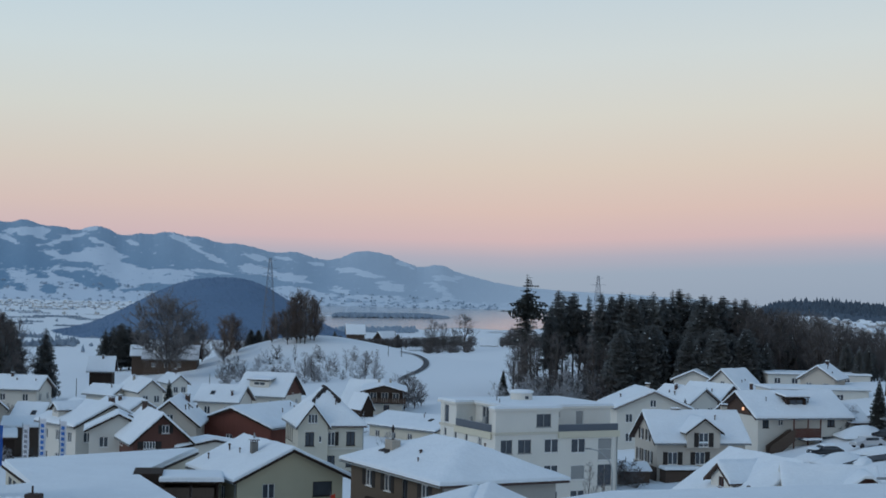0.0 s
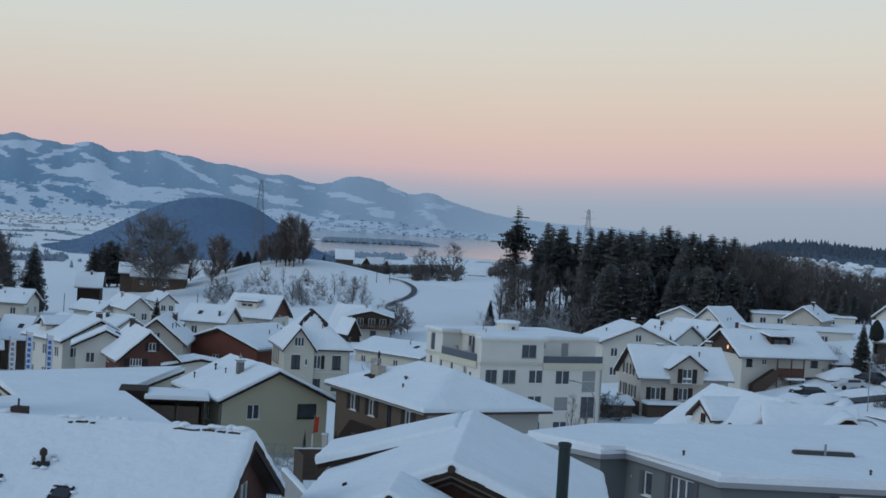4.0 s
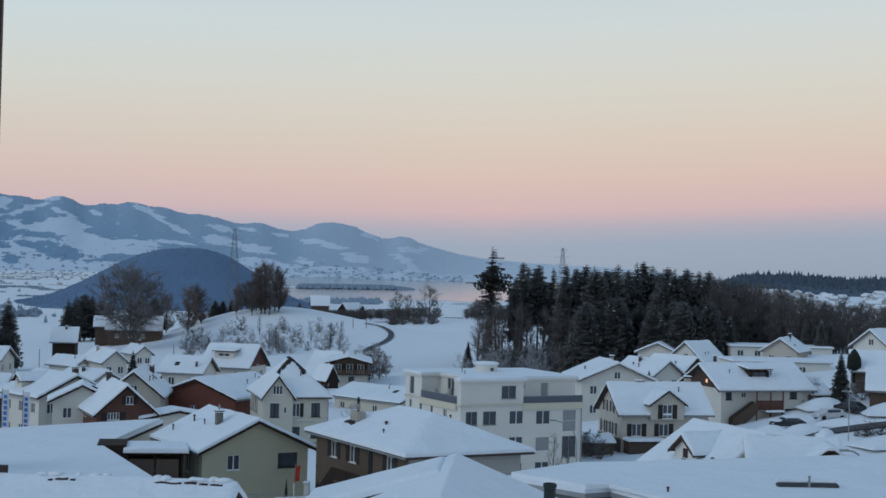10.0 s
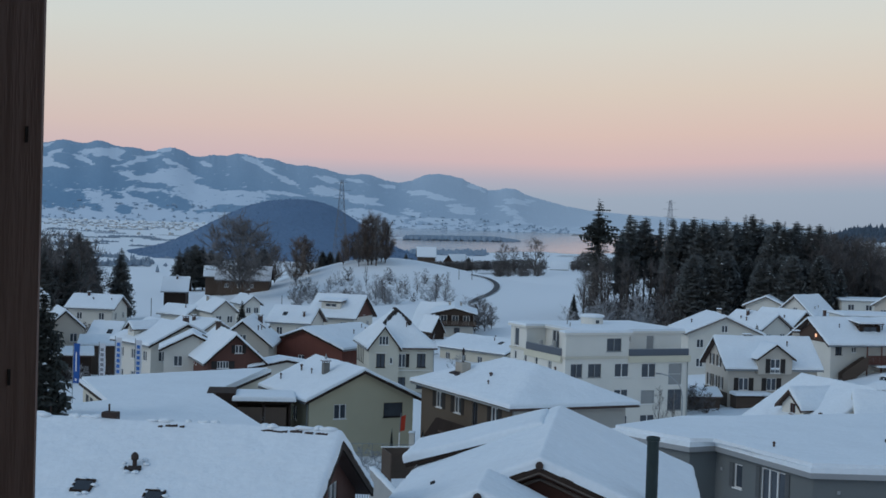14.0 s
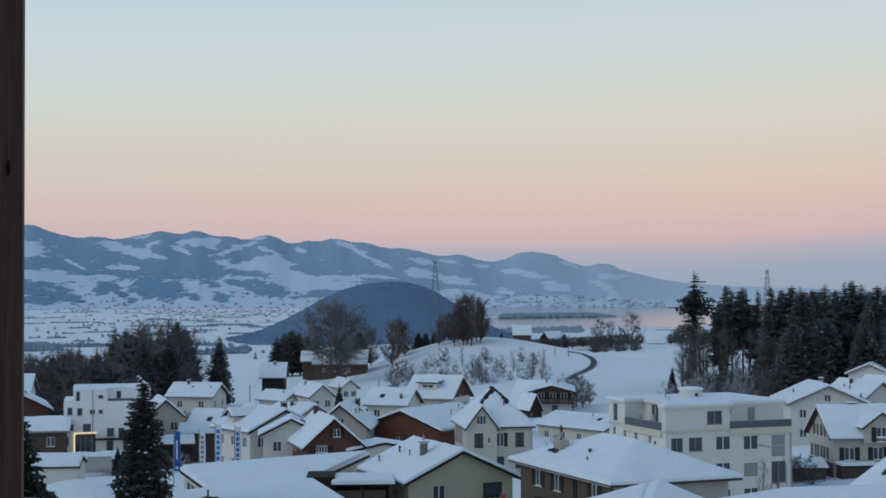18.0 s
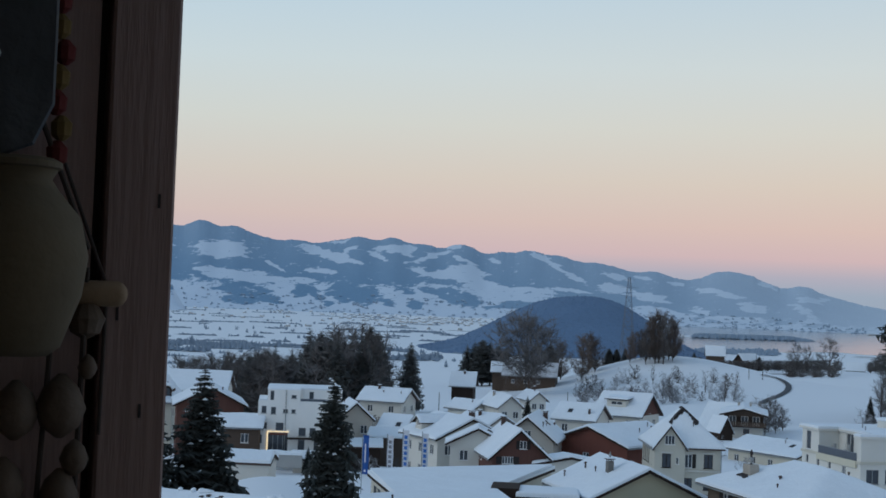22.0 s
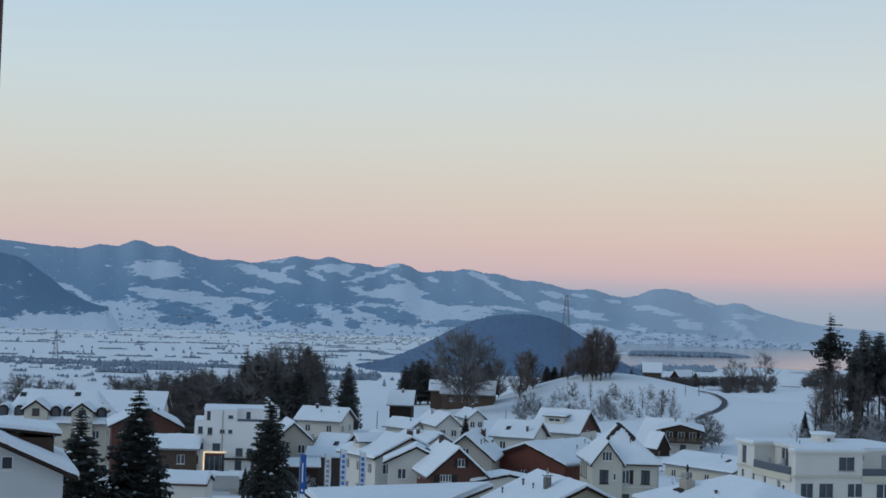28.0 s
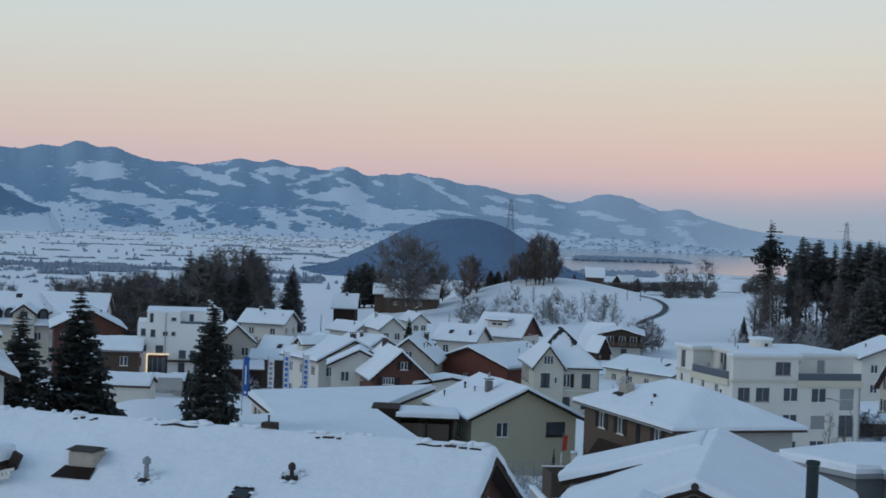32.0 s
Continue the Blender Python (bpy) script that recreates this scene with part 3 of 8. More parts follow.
def roof_slab(fn, L, W, hip, thick=0.2):
    """Closed roof slab, gabled or hipped, in local axes (ridge along x)."""
    r = L / 2 - hip
    top = [(-L / 2, -W / 2), (L / 2, -W / 2), (L / 2, W / 2), (-L / 2, W / 2), (-r, 0), (r, 0)]
    vs = [(x, y, fn(x, y)) for x, y in top] + [(x, y, fn(x, y) - thick) for x, y in top]
    f = [(0, 1, 5, 4), (2, 3, 4, 5), (3, 0, 4), (1, 2, 5)] if hip else [(0, 1, 5, 4), (2, 3, 4, 5)]
    low = [tuple(i + 6 for i in reversed(q)) for q in f]
    rim = [(0, 1), (1, 2), (2, 3), (3, 0)] if hip else [(0, 1), (1, 5), (5, 2), (2, 3), (3, 4), (4, 0)]
    return vs, f + low + [(b, a, a + 6, b + 6) for a, b in rim]


def poly_prism(pts, t):
    """A flat board of the outline pts (x, z), t thick towards -y."""
    bm = bmesh.new()
    f = [bm.verts.new((x, 0, z)) for x, z in pts]
    b = [bm.verts.new((x, -t, z)) for x, z in pts]
    n = len(pts)
    bm.faces.new(b)
    bm.faces.new(f[::-1])
    for i in range(n):
        bm.faces.new((f[i], f[(i + 1) % n], b[(i + 1) % n], b[i]))
    return bm


def house(label, P, wall, windows=None, over=0.55, snow=0.3, roof_mat=None, trim=None, category="house", name="house", step=0.6, sink=0.6,
          base=None, gable_wall=None, group="houses of the village", rows=None, shutters=None, gutter=True, rough=0.06, snow_mat=None):
    """A house with a gabled or hipped snowy roof. P: x, y, turn, roof length, roof width, eaves, ridge and, for a hip, its run.
    windows: per side (u0, u1, z0, z1, options), heights in the world. Returns a dict to hang more parts on."""
    cx, cy, turn, L, W, ze, zr = P[:7]
    hip = P[7] if len(P) > 7 else 0.0
    bz = (ground_z(cx, cy) - sink) if base is None else base
    top = thing(name, pose(cx, cy, bz, 0, 0, turn), label, category, group)
    e, rise = ze - snow - bz, zr - ze

    def fn(u, v):
        s = 1 - abs(v) / (W / 2)
        if hip:
            s = min(s, (L / 2 - abs(u)) / hip)
        return e + rise * max(0.0, min(1.0, s))

    Lw, Ww = L / 2 - over, W / 2 - over
    fr = wall_frames(Lw, Ww)
    ht = fn(0, Ww) - 0.19 if not hip else e - 0.17
    hr = fn(0, 0) - 0.19
    holes = {"e0": [], "e1": [], "s0": [], "s1": []}
    wins = []
    if rows:
        for sd in rows[0]:
            half = Ww if sd[0] == "e" else Lw
            n = max(2, int(half * 2 / 3.0))
            for k in range(rows[1]):
                zc = ht + bz - 1.45 - 2.75 * k
                for i in range(n):
                    c = -half + 2 * half * (i + 0.5) / n
                    wins.append((sd, (c - 0.5, c + 0.5, zc - 0.6, zc + 0.6, {})))
            if sd[0] == "e" and hr - ht > 2.2:
                wins.append((sd, (-0.45, 0.45, ht + bz + 0.2, ht + bz + 1.2, {})))
    for sd, lst in (windows or {}).items():
        for w in lst:
            wins.append((sd, w if len(w) > 4 else (*w, {})))
    for sd, w in wins:
        holes[sd].append((w[0], w[1], w[2] - bz, w[3] - bz))
    bm = bmesh.new()
    for sd in ("s0", "s1"):
        add_wall(bm, fr[sd], [(-Lw, 0), (Lw, 0), (Lw, ht), (-Lw, ht)], holes[sd])
    for sd in ("e0", "e1"):
        out = [(-Ww, 0), (Ww, 0), (Ww, ht), (-Ww, ht)] if hip else [(-Ww, 0), (Ww, 0), (Ww, ht), (0, hr), (-Ww, ht)]
        add_wall(bm, fr[sd], out, holes[sd])
    bmesh.ops.remove_doubles(bm, verts=bm.verts[:], dist=0.002)
    part("wall", bm, wall, top)
    if gable_wall and not hip:
        for sd in ("e0", "e1"):
            bm = poly_prism([(-Ww, ht - 0.05), (Ww, ht - 0.05), (0, hr - 0.02)], 0.05)
            part("gable_cladding", bm, gable_wall, top).matrix_basis = fr[sd] @ Matrix.Translation((0, -0.006, 0))
    for sd, w in wins:
        o = dict(w[4])
        if shutters is not None and "shutters" not in o:
            o["shutters"] = shutters
        add_window(top, fr[sd], w[0], w[1], w[2] - bz, w[3] - bz, **o)
    vs, fs = roof_slab(fn, L, W, hip)
    mesh_part("roof", vs, fs, roof_mat or TILE, top)
    vs, fs = height_sheet(fn, -L / 2 - 0.06, L / 2 + 0.06, -W / 2 - 0.06, W / 2 + 0.06, step, snow, rough, cx * 0.37 + cy)
    mesh_part("roof_snow", vs, fs, snow_mat or SNOW, top, "thick rounded layer of snow", smooth=True)
    if not hip:
        for sx in (-1, 1):
            bm = bmesh.new()
            x0, x1 = sorted((sx * (L / 2 - 0.02), sx * (L / 2 + 0.05)))
            for sy in (-1, 1):
                a, b = Vector((0, 0, fn(0, 0) + 0.0)), Vector((0, sy * W / 2, fn(0, W / 2) + 0.0))
                q = [(x, p.y, p.z + dz) for x in (x0, x1) for p in (a, b) for dz in (-0.26, 0.03)]
                v = [bm.verts.new(c) for c in q]
                for f in ((0, 1, 3, 2), (4, 6, 7, 5), (0, 4, 5, 1), (2, 3, 7, 6), (0, 2, 6, 4), (1, 5, 7, 3)):
                    bm.faces.new([v[i] for i in f])
            part("bargeboard", bm, trim or DARK_WOOD, top)
    if gutter:
        for sy in (-1, 1):
            part("gutter", tube((-L / 2, sy * (W / 2 + 0.05), fn(0, W / 2) - 0.13), (L / 2, sy * (W / 2 + 0.05), fn(0, W / 2) - 0.13), 0.07, n=6), ZINC, top)
    return {"ob": top, "fn": fn, "bz": bz, "fr": fr, "Lw": Lw, "Ww": Ww, "L": L, "W": W, "e": e, "ht": ht, "rise": rise}


def chimney(h, u, v, w=0.6, d=0.6, up=1.1, mat=None, hood=True, pot=False, snow=True):
    z = h["fn"](u, v)
    bm = box(u - w / 2, u + w / 2, v - d / 2, v + d / 2, z - 0.6, z + up, 0.02)
    c = part("chimney", bm, mat or CHIMNEY, h["ob"])
    if hood:
        bm = box(u - w / 2 - 0.1, u + w / 2 + 0.1, v - d / 2 - 0.1, v + d / 2 + 0.1, z + up + 0.16, z + up + 0.22, 0.01)
        for sx in (-1, 1):
            for sy in (-1, 1):
                add_box(bm, u + sx * (w / 2 - 0.06) - 0.03, u + sx * (w / 2 - 0.06) + 0.03, v + sy * (d / 2 - 0.06) - 0.03, v + sy * (d / 2 - 0.06) + 0.03, z + up, z + up + 0.16)
        part("hood", bm, TILE, c)
    if pot:
        part("pot", lathe([(0.10, 0), (0.10, 0.35), (0.15, 0.38), (0.05, 0.55), (0.02, 0.75)], 10), ZINC, c).location = (u, v, z + up + 0.1)
    if snow:
        vs, fs = height_sheet(lambda a, b: z + up + (0.225 if hood else 0.0), u - w / 2 - 0.08, u + w / 2 + 0.08, v - d / 2 - 0.08, v + d / 2 + 0.08, 0.3, 0.14, 0.03, u)
        mesh_part("snow_cap", vs, fs, SNOW, c, smooth=True)
    return c


def vent(h, u, v, r=0.06, up=0.5):
    z = h["fn"](u, v)
    part("vent_pipe", lathe([(r, -0.3), (r, up), (r * 1.9, up + 0.02), (r * 1.5, up + 0.13), (r * 0.3, up + 0.17)], 10), TILE, h["ob"]).location = (u, v, z + 0.2)


def skylight(h, u, v, w=0.8, l=1.0, lift=0.37):
    """A roof window in the slope, standing clear of the snow."""
    z0, z1 = h["fn"](u, v - l / 2), h["fn"](u, v + l / 2)
    t = math.atan2(z1 - z0, l)
    m = Matrix.Translation((u, v, h["fn"](u, v) + lift)) @ Matrix.Rotation(t, 4, "X")
    s = part("skylight", box(-w / 2, w / 2, -l / 2, l / 2, -0.3, 0.012, 0.01, m), DARK_PANE, h["ob"])
    bm = bmesh.new()
    for a in ((-w / 2 - 0.05, -w / 2, -l / 2 - 0.05, l / 2 + 0.05), (w / 2, w / 2 + 0.05, -l / 2 - 0.05, l / 2 + 0.05),
              (-w / 2, w / 2, -l / 2 - 0.05, -l / 2), (-w / 2, w / 2, l / 2, l / 2 + 0.05)):
        add_box(bm, *a, -0.3, 0.03, 0, m)
    part("frame", bm, DARK_WOOD, s)


def dormer(h, side, u, w, zb, zt, out, wall, win=True, shed=False, wood=None, shutters=None, win_w=0.9, win_h=1.0, win_z=None, frame=None, verge=0.0):
    """A dormer on slope side s0 or s1: front wall at distance `out` from the ridge line, from world height zb to its peak zt."""
    sg = -1 if side == "s0" else 1
    bz, fn, ob = h["bz"], h["fn"], h["ob"]
    b, t = zb - bz, zt - bz
    m = (Matrix(((1, 0, 0, u), (0, 1, 0, -out), (0, 0, 1, 0), (0, 0, 0, 1))) if sg < 0 else Matrix(((-1, 0, 0, u), (0, -1, 0, out), (0, 0, 1, 0), (0, 0, 0, 1))))
    hw = w / 2
    slope = 0.0 if shed else 0.72
    ev = t - hw * slope - (0.15 if shed else 0)
    hole = [(-win_w / 2, win_w / 2, max(b + 0.25, ev - win_h + (0.0 if shed else 0.25)) , ev - 0.15 + (0.0 if shed else 0.35))] if win else []
    if win_z:
        hole = [(-win_w / 2, win_w / 2, win_z[0] - bz, win_z[1] - bz)]
    bm = bmesh.new()
    out_l = [(-hw, b - 0.3), (hw, b - 0.3), (hw, ev)] + ([] if shed else [(0, t)]) + [(-hw, ev)]
    add_wall(bm, m, out_l, hole)
    back = out - 0.3
    for sx in (-1, 1):
        v = [bm.verts.new(m @ Vector(p)) for p in ((sx * hw, 0, b - 0.3), (sx * hw, 0, ev), (sx * hw, back, ev))]
        bm.faces.new(v)
        v = [bm.verts.new(m @ Vector(p)) for p in ((sx * hw, 0, b - 0.3), (sx * hw, back, ev), (sx * hw, back, b - 0.3))]
        bm.faces.new(v)
    d = part("dormer", bm, wall, ob)
    o = 0.35

    def dfn(x, y):
        if shed:
            return t + 0.12 + 0.10 * y
        return t + 0.1 - abs(x) * slope
    # roof runs back until it meets the main slope
    y1 = 0.0
    while y1 < out - 0.1 and dfn(0, y1) > fn(u, (out - y1)) + 0.02:
        y1 += 0.1
    vs = []
    xs = [-hw - o, 0, hw + o]
    for y in (-o, y1):
        for x in xs:
            vs.append(m @ Vector((x, y, dfn(x, y))))
    low = [Vector((p.x, p.y, p.z - 0.14)) for p in vs]
    fs = [(0, 1, 4, 3), (1, 2, 5, 4), (6, 9, 10, 7), (7, 10, 11, 8), (0, 6, 7, 1), (1, 7, 8, 2), (0, 3, 9, 6), (2, 8, 11, 5), (3, 4, 10, 9), (4, 5, 11, 10)]
    mesh_part("dormer_roof", [tuple(p) for p in vs + low], fs, wood or DARK_WOOD, d)
    if verge:
        for sx in (-1, 1):
            q = [(0, dfn(0, 0)), (sx * (hw + o), dfn(hw + o, 0)), (sx * (hw + o), dfn(hw + o, 0) - verge), (0, dfn(0, 0) - verge)]
            part("bargeboard", poly_prism(q if sx < 0 else q[::-1], 0.06), wood or DARK_WOOD, d).matrix_basis = m @ Matrix.Translation((0, -o - 0.01, 0))
    sv, sf = height_sheet(dfn, -hw - o - 0.03, hw + o + 0.03, -o - 0.03, y1 + 0.25, 0.5, 0.26, 0.04, u)
    mesh_part("dormer_snow", [tuple(m @ Vector(p)) for p in sv], sf, SNOW, d, smooth=True)
    if win:
        add_window(ob, m, *hole[0], shutters=shutters, frame_mat=frame)
    return d


def W(*rects, **o):
    return [(*r, o) for r in rects]


H = {}
PALE_TRIM = surface("weathered_trim", (0.17, 0.155, 0.145), 0.75, 0.2, 9, 0.8, 0.2)
# yellow house with a low snowy gable
H["yellow"] = house("yellow plastered house with a snow-laden gable roof", (-22.5, 130.6, 122.4, 11.6, 10.8, 3.90, 6.42), P_YELLOW,
                    {"e0": W((-2.58, -1.45, 2.0, 3.25)) + W((2.05, 3.86, 2.0, 3.25), frame_mat=SHUTTER, mullions=0), "s1": W((-2, -1, 1.6, 2.8), (1.5, 2.5, 1.6, 2.8))}, step=0.5)
chimney(H["yellow"], -1.5, 1.9, 0.55, 0.55, 1.15, mat=surface("sooty_render", (0.17, 0.165, 0.155), 0.85, 0.25, 10, 1.2, 0.3), pot=True)
part("downpipe", tube((-5.2, 5.0, 1.0), (-5.2, 5.0, H["yellow"]["ht"]), 0.05, n=6), ZINC, H["yellow"]["ob"])
vent(H["yellow"], 3.4, 4.2)

# brown hipped house
H["hip"] = house("brown rendered house with a hipped snowy roof", (-6.0, 121.0, 121.2, 18.1, 11.3, 5.74, 8.04, 6.0), P_BROWN,
                 {"s1": W((-5.4, -4.2, 3.7, 5.0), (-1.9, -0.7, 3.7, 5.0), (4.6, 5.8, 3.7, 5.0), shutters=SHUTTER) + W((1.4, 2.3, 2.9, 5.0), frame_mat=SHUTTER)}, over=0.75, step=0.5)
chimney(H["hip"], 4.2, 3.1, 1.3, 0.8, 1.0, hood=False, pot=True, snow=False)
vent(H["hip"], -0.5, 2.9, 0.09, 0.25)
vent(H["hip"], -2.2, 4.0, 0.05, 0.3)
part("downpipe", tube((-8.2, 4.9, 0.5), (-8.2, 4.9, H["hip"]["ht"]), 0.06, n=6), ZINC, H["hip"]["ob"])

# near houses below the balcony
H["left"] = house("brown timber house with a wide snow-covered roof", (-18.5, 47.37, -2.6, 21.0, 10.6, 10.42, 12.93), RED_WOOD,
                  {"e1": W((0.45, 1.85, 9.5, 11.0), mullions=1) + W((-1.4, -0.2, 8.6, 10.1), mullions=1)}, over=0.5, step=0.35, snow=0.34, base=3.5, rough=0.025)
H["near"] = house("brown house with dark timber gables and a deep snowy roof", (-1.6, 55.5, 88.6, 13.5, 11.0, 9.85, 12.08), RED_WOOD, {}, over=0.8, step=0.35, snow=0.34, base=2.5, rough=0.025)

H["cream"] = house("cream gabled front of an old house with dark shutters", (-26.64, 185.46, 107.8, 5.0, 4.3, 2.75, 5.6), P_CREAM,
                   {"e0": W((-0.65, 0.55, 3.05, 4.15), mullions=2) + W((-0.95, 0.15, 0.25, 1.95), frame_mat=SHUTTER) + W((0.75, 1.1, 0.7, 1.5), mullions=0)}, over=0.3, step=0.5, snow=0.24)
H["dormer"] = house("house with a steep snowy roof and brown gable", (-42.2, 246.4, -13.2, 9.0, 9.2, 2.06, 5.52), P_PALE, rows=(("e1", "s0"), 1), gable_wall=RED_WOOD)
H["barn"] = house("long red-brown timber house with a low snowy roof", (-36.0, 203.0, 66, 14.3, 13.2, 1.5, 3.85), BARN_RED, {"e0": W((-1, 0, -1.2, 0.0), (2.2, 3.2, -1.2, 0.0))})
H["under"] = house("house with a broad snowy roof", (-47.4, 234.5, -9.2, 7.6, 7.8, 1.83, 4.15), P_PALE, rows=(("s0",), 1), trim=PALE_TRIM)
H["beige"] = house("beige house with a snowy gable roof", (-45.7, 193.8, 96.2, 12, 7.9, 2.04, 5.23), P_BEIGE, rows=(("e0",), 1))
H["red"] = house("red-brown timber house with white windows", (-42.4, 169.0, 115.6, 11.4, 7.3, 2.35, 5.59), RED_WOOD,
                 {"e0": W((0.0, 0.8, 3.2, 4.1), shutters=SHUTTER) + W((-2.0, -0.7, 1.5, 2.3), shutters=SHUTTER, mullions=3), "s1": W((-3.2, -2.7, 1.2, 1.7), (-2.0, -1.5, 1.2, 1.7))}, step=0.5)
H["white4"] = house("white apartment house with a wide snowy roof", (-53.0, 181.4, 134.7, 10.2, 10.4, 2.93, 5.38), P_PALE, rows=(("e0", "s1"), 2))
H["white4ext"] = house("pale stair wing with a small snowy gable", (-47.3, 172.4, 106.1, 4.7, 7.7, 3.09, 5.00), P_PALE, rows=(("e0",), 1))
H["beh1"] = house("pale house with a snowy gable roof", (-57.2, 211.7, 150, 7.5, 6.8, 1.83, 3.47), P_PALE, rows=(("e0",), 1), trim=PALE_TRIM)
H["b2"] = house("pale house with a snowy gable roof", (-67.9, 262.2, 122.2, 12.0, 5.2, 1.03, 3.19), P_PALE, rows=(("e0",), 1), trim=PALE_TRIM)
H["b3"] = house("white house with a snowy gable roof", (-75.0, 265.7, 149.3, 7.8, 5.2, -0.07, 1.48), P_WHITE, rows=(("e0",), 1), trim=PALE_TRIM)
H["b4"] = house("white house with a steep snowy gable", (-72.8, 307.1, 122.2, 8.7, 4.4, -0.55, 1.25), P_WHITE, rows=(("e0",), 1), trim=PALE_TRIM)
H["b5"] = house("long pale house with a snowy roof", (-89.1, 260.9, -2.6, 9.3, 8.3, 0.92, 3.06), P_PALE, rows=(("s0", "e1"), 1), trim=PALE_TRIM)
H["midleft"] = house("beige house with a snowy roof", (-68.2, 204.6, -3.4, 4.6, 7.4, 0.63, 2.98), P_BEIGE, rows=(("s0",), 1), trim=PALE_TRIM)
H["creambig"] = house("large cream apartment house with dormers in a snowy roof", (-113.5, 207.4, 19.0, 16.6, 12.3, 2.77, 7.13, 2.6), P_CREAM, rows=(("s0", "e1"), 3))
H["nearleft"] = house("white house with a snow-covered roof edge", (-45.9, 72.7, 122.6, 12.0, 12.2, 11.38, 14.11), plaster("cool_white", (0.55, 0.57, 0.57)), {"e0": W((2.25, 2.85, 11.35, 12.05), mullions=0)}, over=0.7, step=0.5)
H["gwin"] = house("beige house with dark shutters and a wall dormer", (20.1, 183.9, 15.3, 12.2, 9.0, 2.64, 6.02), P_BEIGE,
                  {"s0": W((-4.2, -3.0, -0.2, 1.25), (-0.75, 0.45, -0.2, 1.25), shutters=SHUTTER),
                   "e0": W((-2.1, -1.3, 2.3, 3.6), (0.3, 1.1, 2.3, 3.6), (-2.9, -2.1, -0.3, 1.1), (-0.9, -0.1, -0.3, 1.1), (1.2, 2.0, -0.3, 1.1), shutters=SHUTTER)}, step=0.5)
dormer(H["gwin"], "s0", 0.0, 4.2, 2.1, 5.25, 4.64, P_BEIGE, shutters=SHUTTER, win_w=1.2, win_z=(1.95, 3.6), verge=0.22)
H["chalet"] = house("pale chalet with a brown timber gable and balcony", (34.3, 201.1, 20.7, 14.5, 11.4, 4.67, 7.64), P_PALE,
                    {"s0": W((-5.9, -5.0, 3.1, 4.2), (3.6, 4.7, 3.2, 4.3), (2.9, 4.8, 0.6, 1.9), frame_mat=SHUTTER) + W((-3.6, -2.9, 3.4, 4.1))}, step=0.5, over=0.7)
dormer(H["chalet"], "s0", 0.0, 2.9, 5.3, 6.9, 3.3, DARK_WOOD, shed=True, win_w=2.0, win_h=0.9, frame=SHUTTER)
H["r3"] = house("large grey house with a low snowy gable", (17.6, 221.9, 99.2, 11.9, 11.6, 3.77, 6.28), P_PALE, rows=(("e0",), 2), trim=PALE_TRIM)
H["r4"] = house("pale house with a snowy gable roof", (25.3, 238.6, 126.9, 9.7, 6.9, 3.38, 5.67), P_PALE, rows=(("e0",), 1), trim=PALE_TRIM)
H["r5"] = house("house with a dark gable and snowy roof", (30.0, 243.5, 133.2, 9.1, 6.5, 3.65, 5.95), BROWN_BOARD, rows=(("e0",), 1))
H["r6"] = house("pale house with a snowy gable roof", (33.8, 298.0, 75.9, 9.6, 8.8, 3.52, 5.49), P_PALE, rows=(("e0",), 1), trim=PALE_TRIM)
H["r7"] = house("pale house with a steep snowy roof", (39.4, 286.5, 47.4, 8.1, 8.9, 2.70, 6.29), P_PALE, rows=(("e0",), 1), trim=PALE_TRIM)
H["r8"] = house("pale house with a timber gable and snowy roof", (55.9, 284.7, 65.9, 10.3, 7.4, 5.15, 7.61), P_BEIGE, rows=(("e0",), 1), trim=PALE_TRIM)
H["r9b"] = house("white house with a broad snowy gable", (64.9, 246.7, 45.3, 11.3, 7.6, 8.26, 11.12), P_WHITE, rows=(("e0", "s0"), 1), trim=PALE_TRIM)
H["r10"] = house("dark timber house with a broad snowy roof", (56.0, 208.4, -10, 12.5, 9.0, 6.9, 9.39), BROWN_BOARD, rows=(("s0", "e0"), 1))
H["r11"] = house("pale house with a snowy roof and roof window", (52.6, 193.5, -15, 8.4, 9.0, 5.5, 8.0), BROWN_BOARD)
H["frontr"] = house("low house with dormers buried in snow", (17.06, 107.57, -65.6, 9.5, 10.8, 5.45, 8.9), P_WHITE, step=0.4, trim=P_WHITE)
H["frontr2"] = house("low house with a wide snow-buried roof behind the grey building", (20.6, 102.9, -4, 6.4, 9.0, 6.3, 8.8), P_WHITE, step=0.4, trim=P_WHITE)
H["shed"] = house("small hut with a snowy roof on the hill crest", (-14.7, 599.9, 0.2, 7.3, 6.1, -2.06, 0.99), DARK_WOOD, category="hut", name="hut", base=-5)
H["barn1"] = house("dark timber barn with a steep snowy roof", (-91.0, 317.8, 9.9, 5.8, 7.4, 0.89, 3.81), DARK_WOOD, category="barn", name="barn")
THIN_SNOW = surface("thin_snow_on_tiles", (0.40, 0.41, 0.43), 0.85, 0.3, 1.2, 0.3, 0.3, tint=(0.55, 0.57, 0.60))
H["farm"] = house("old farmhouse with a broad thinly snowed roof", (-97.7, 409.0, 7.3, 15.5, 9.2, -1.0, 2.8), BROWN_BOARD, {"s0": W((-5, -4, -3.2, -2.2), (-1.5, -0.5, -3.2, -2.2), (2, 3, -3.2, -2.2))}, snow=0.12, snow_mat=THIN_SNOW, category="farmhouse", name="farmhouse")
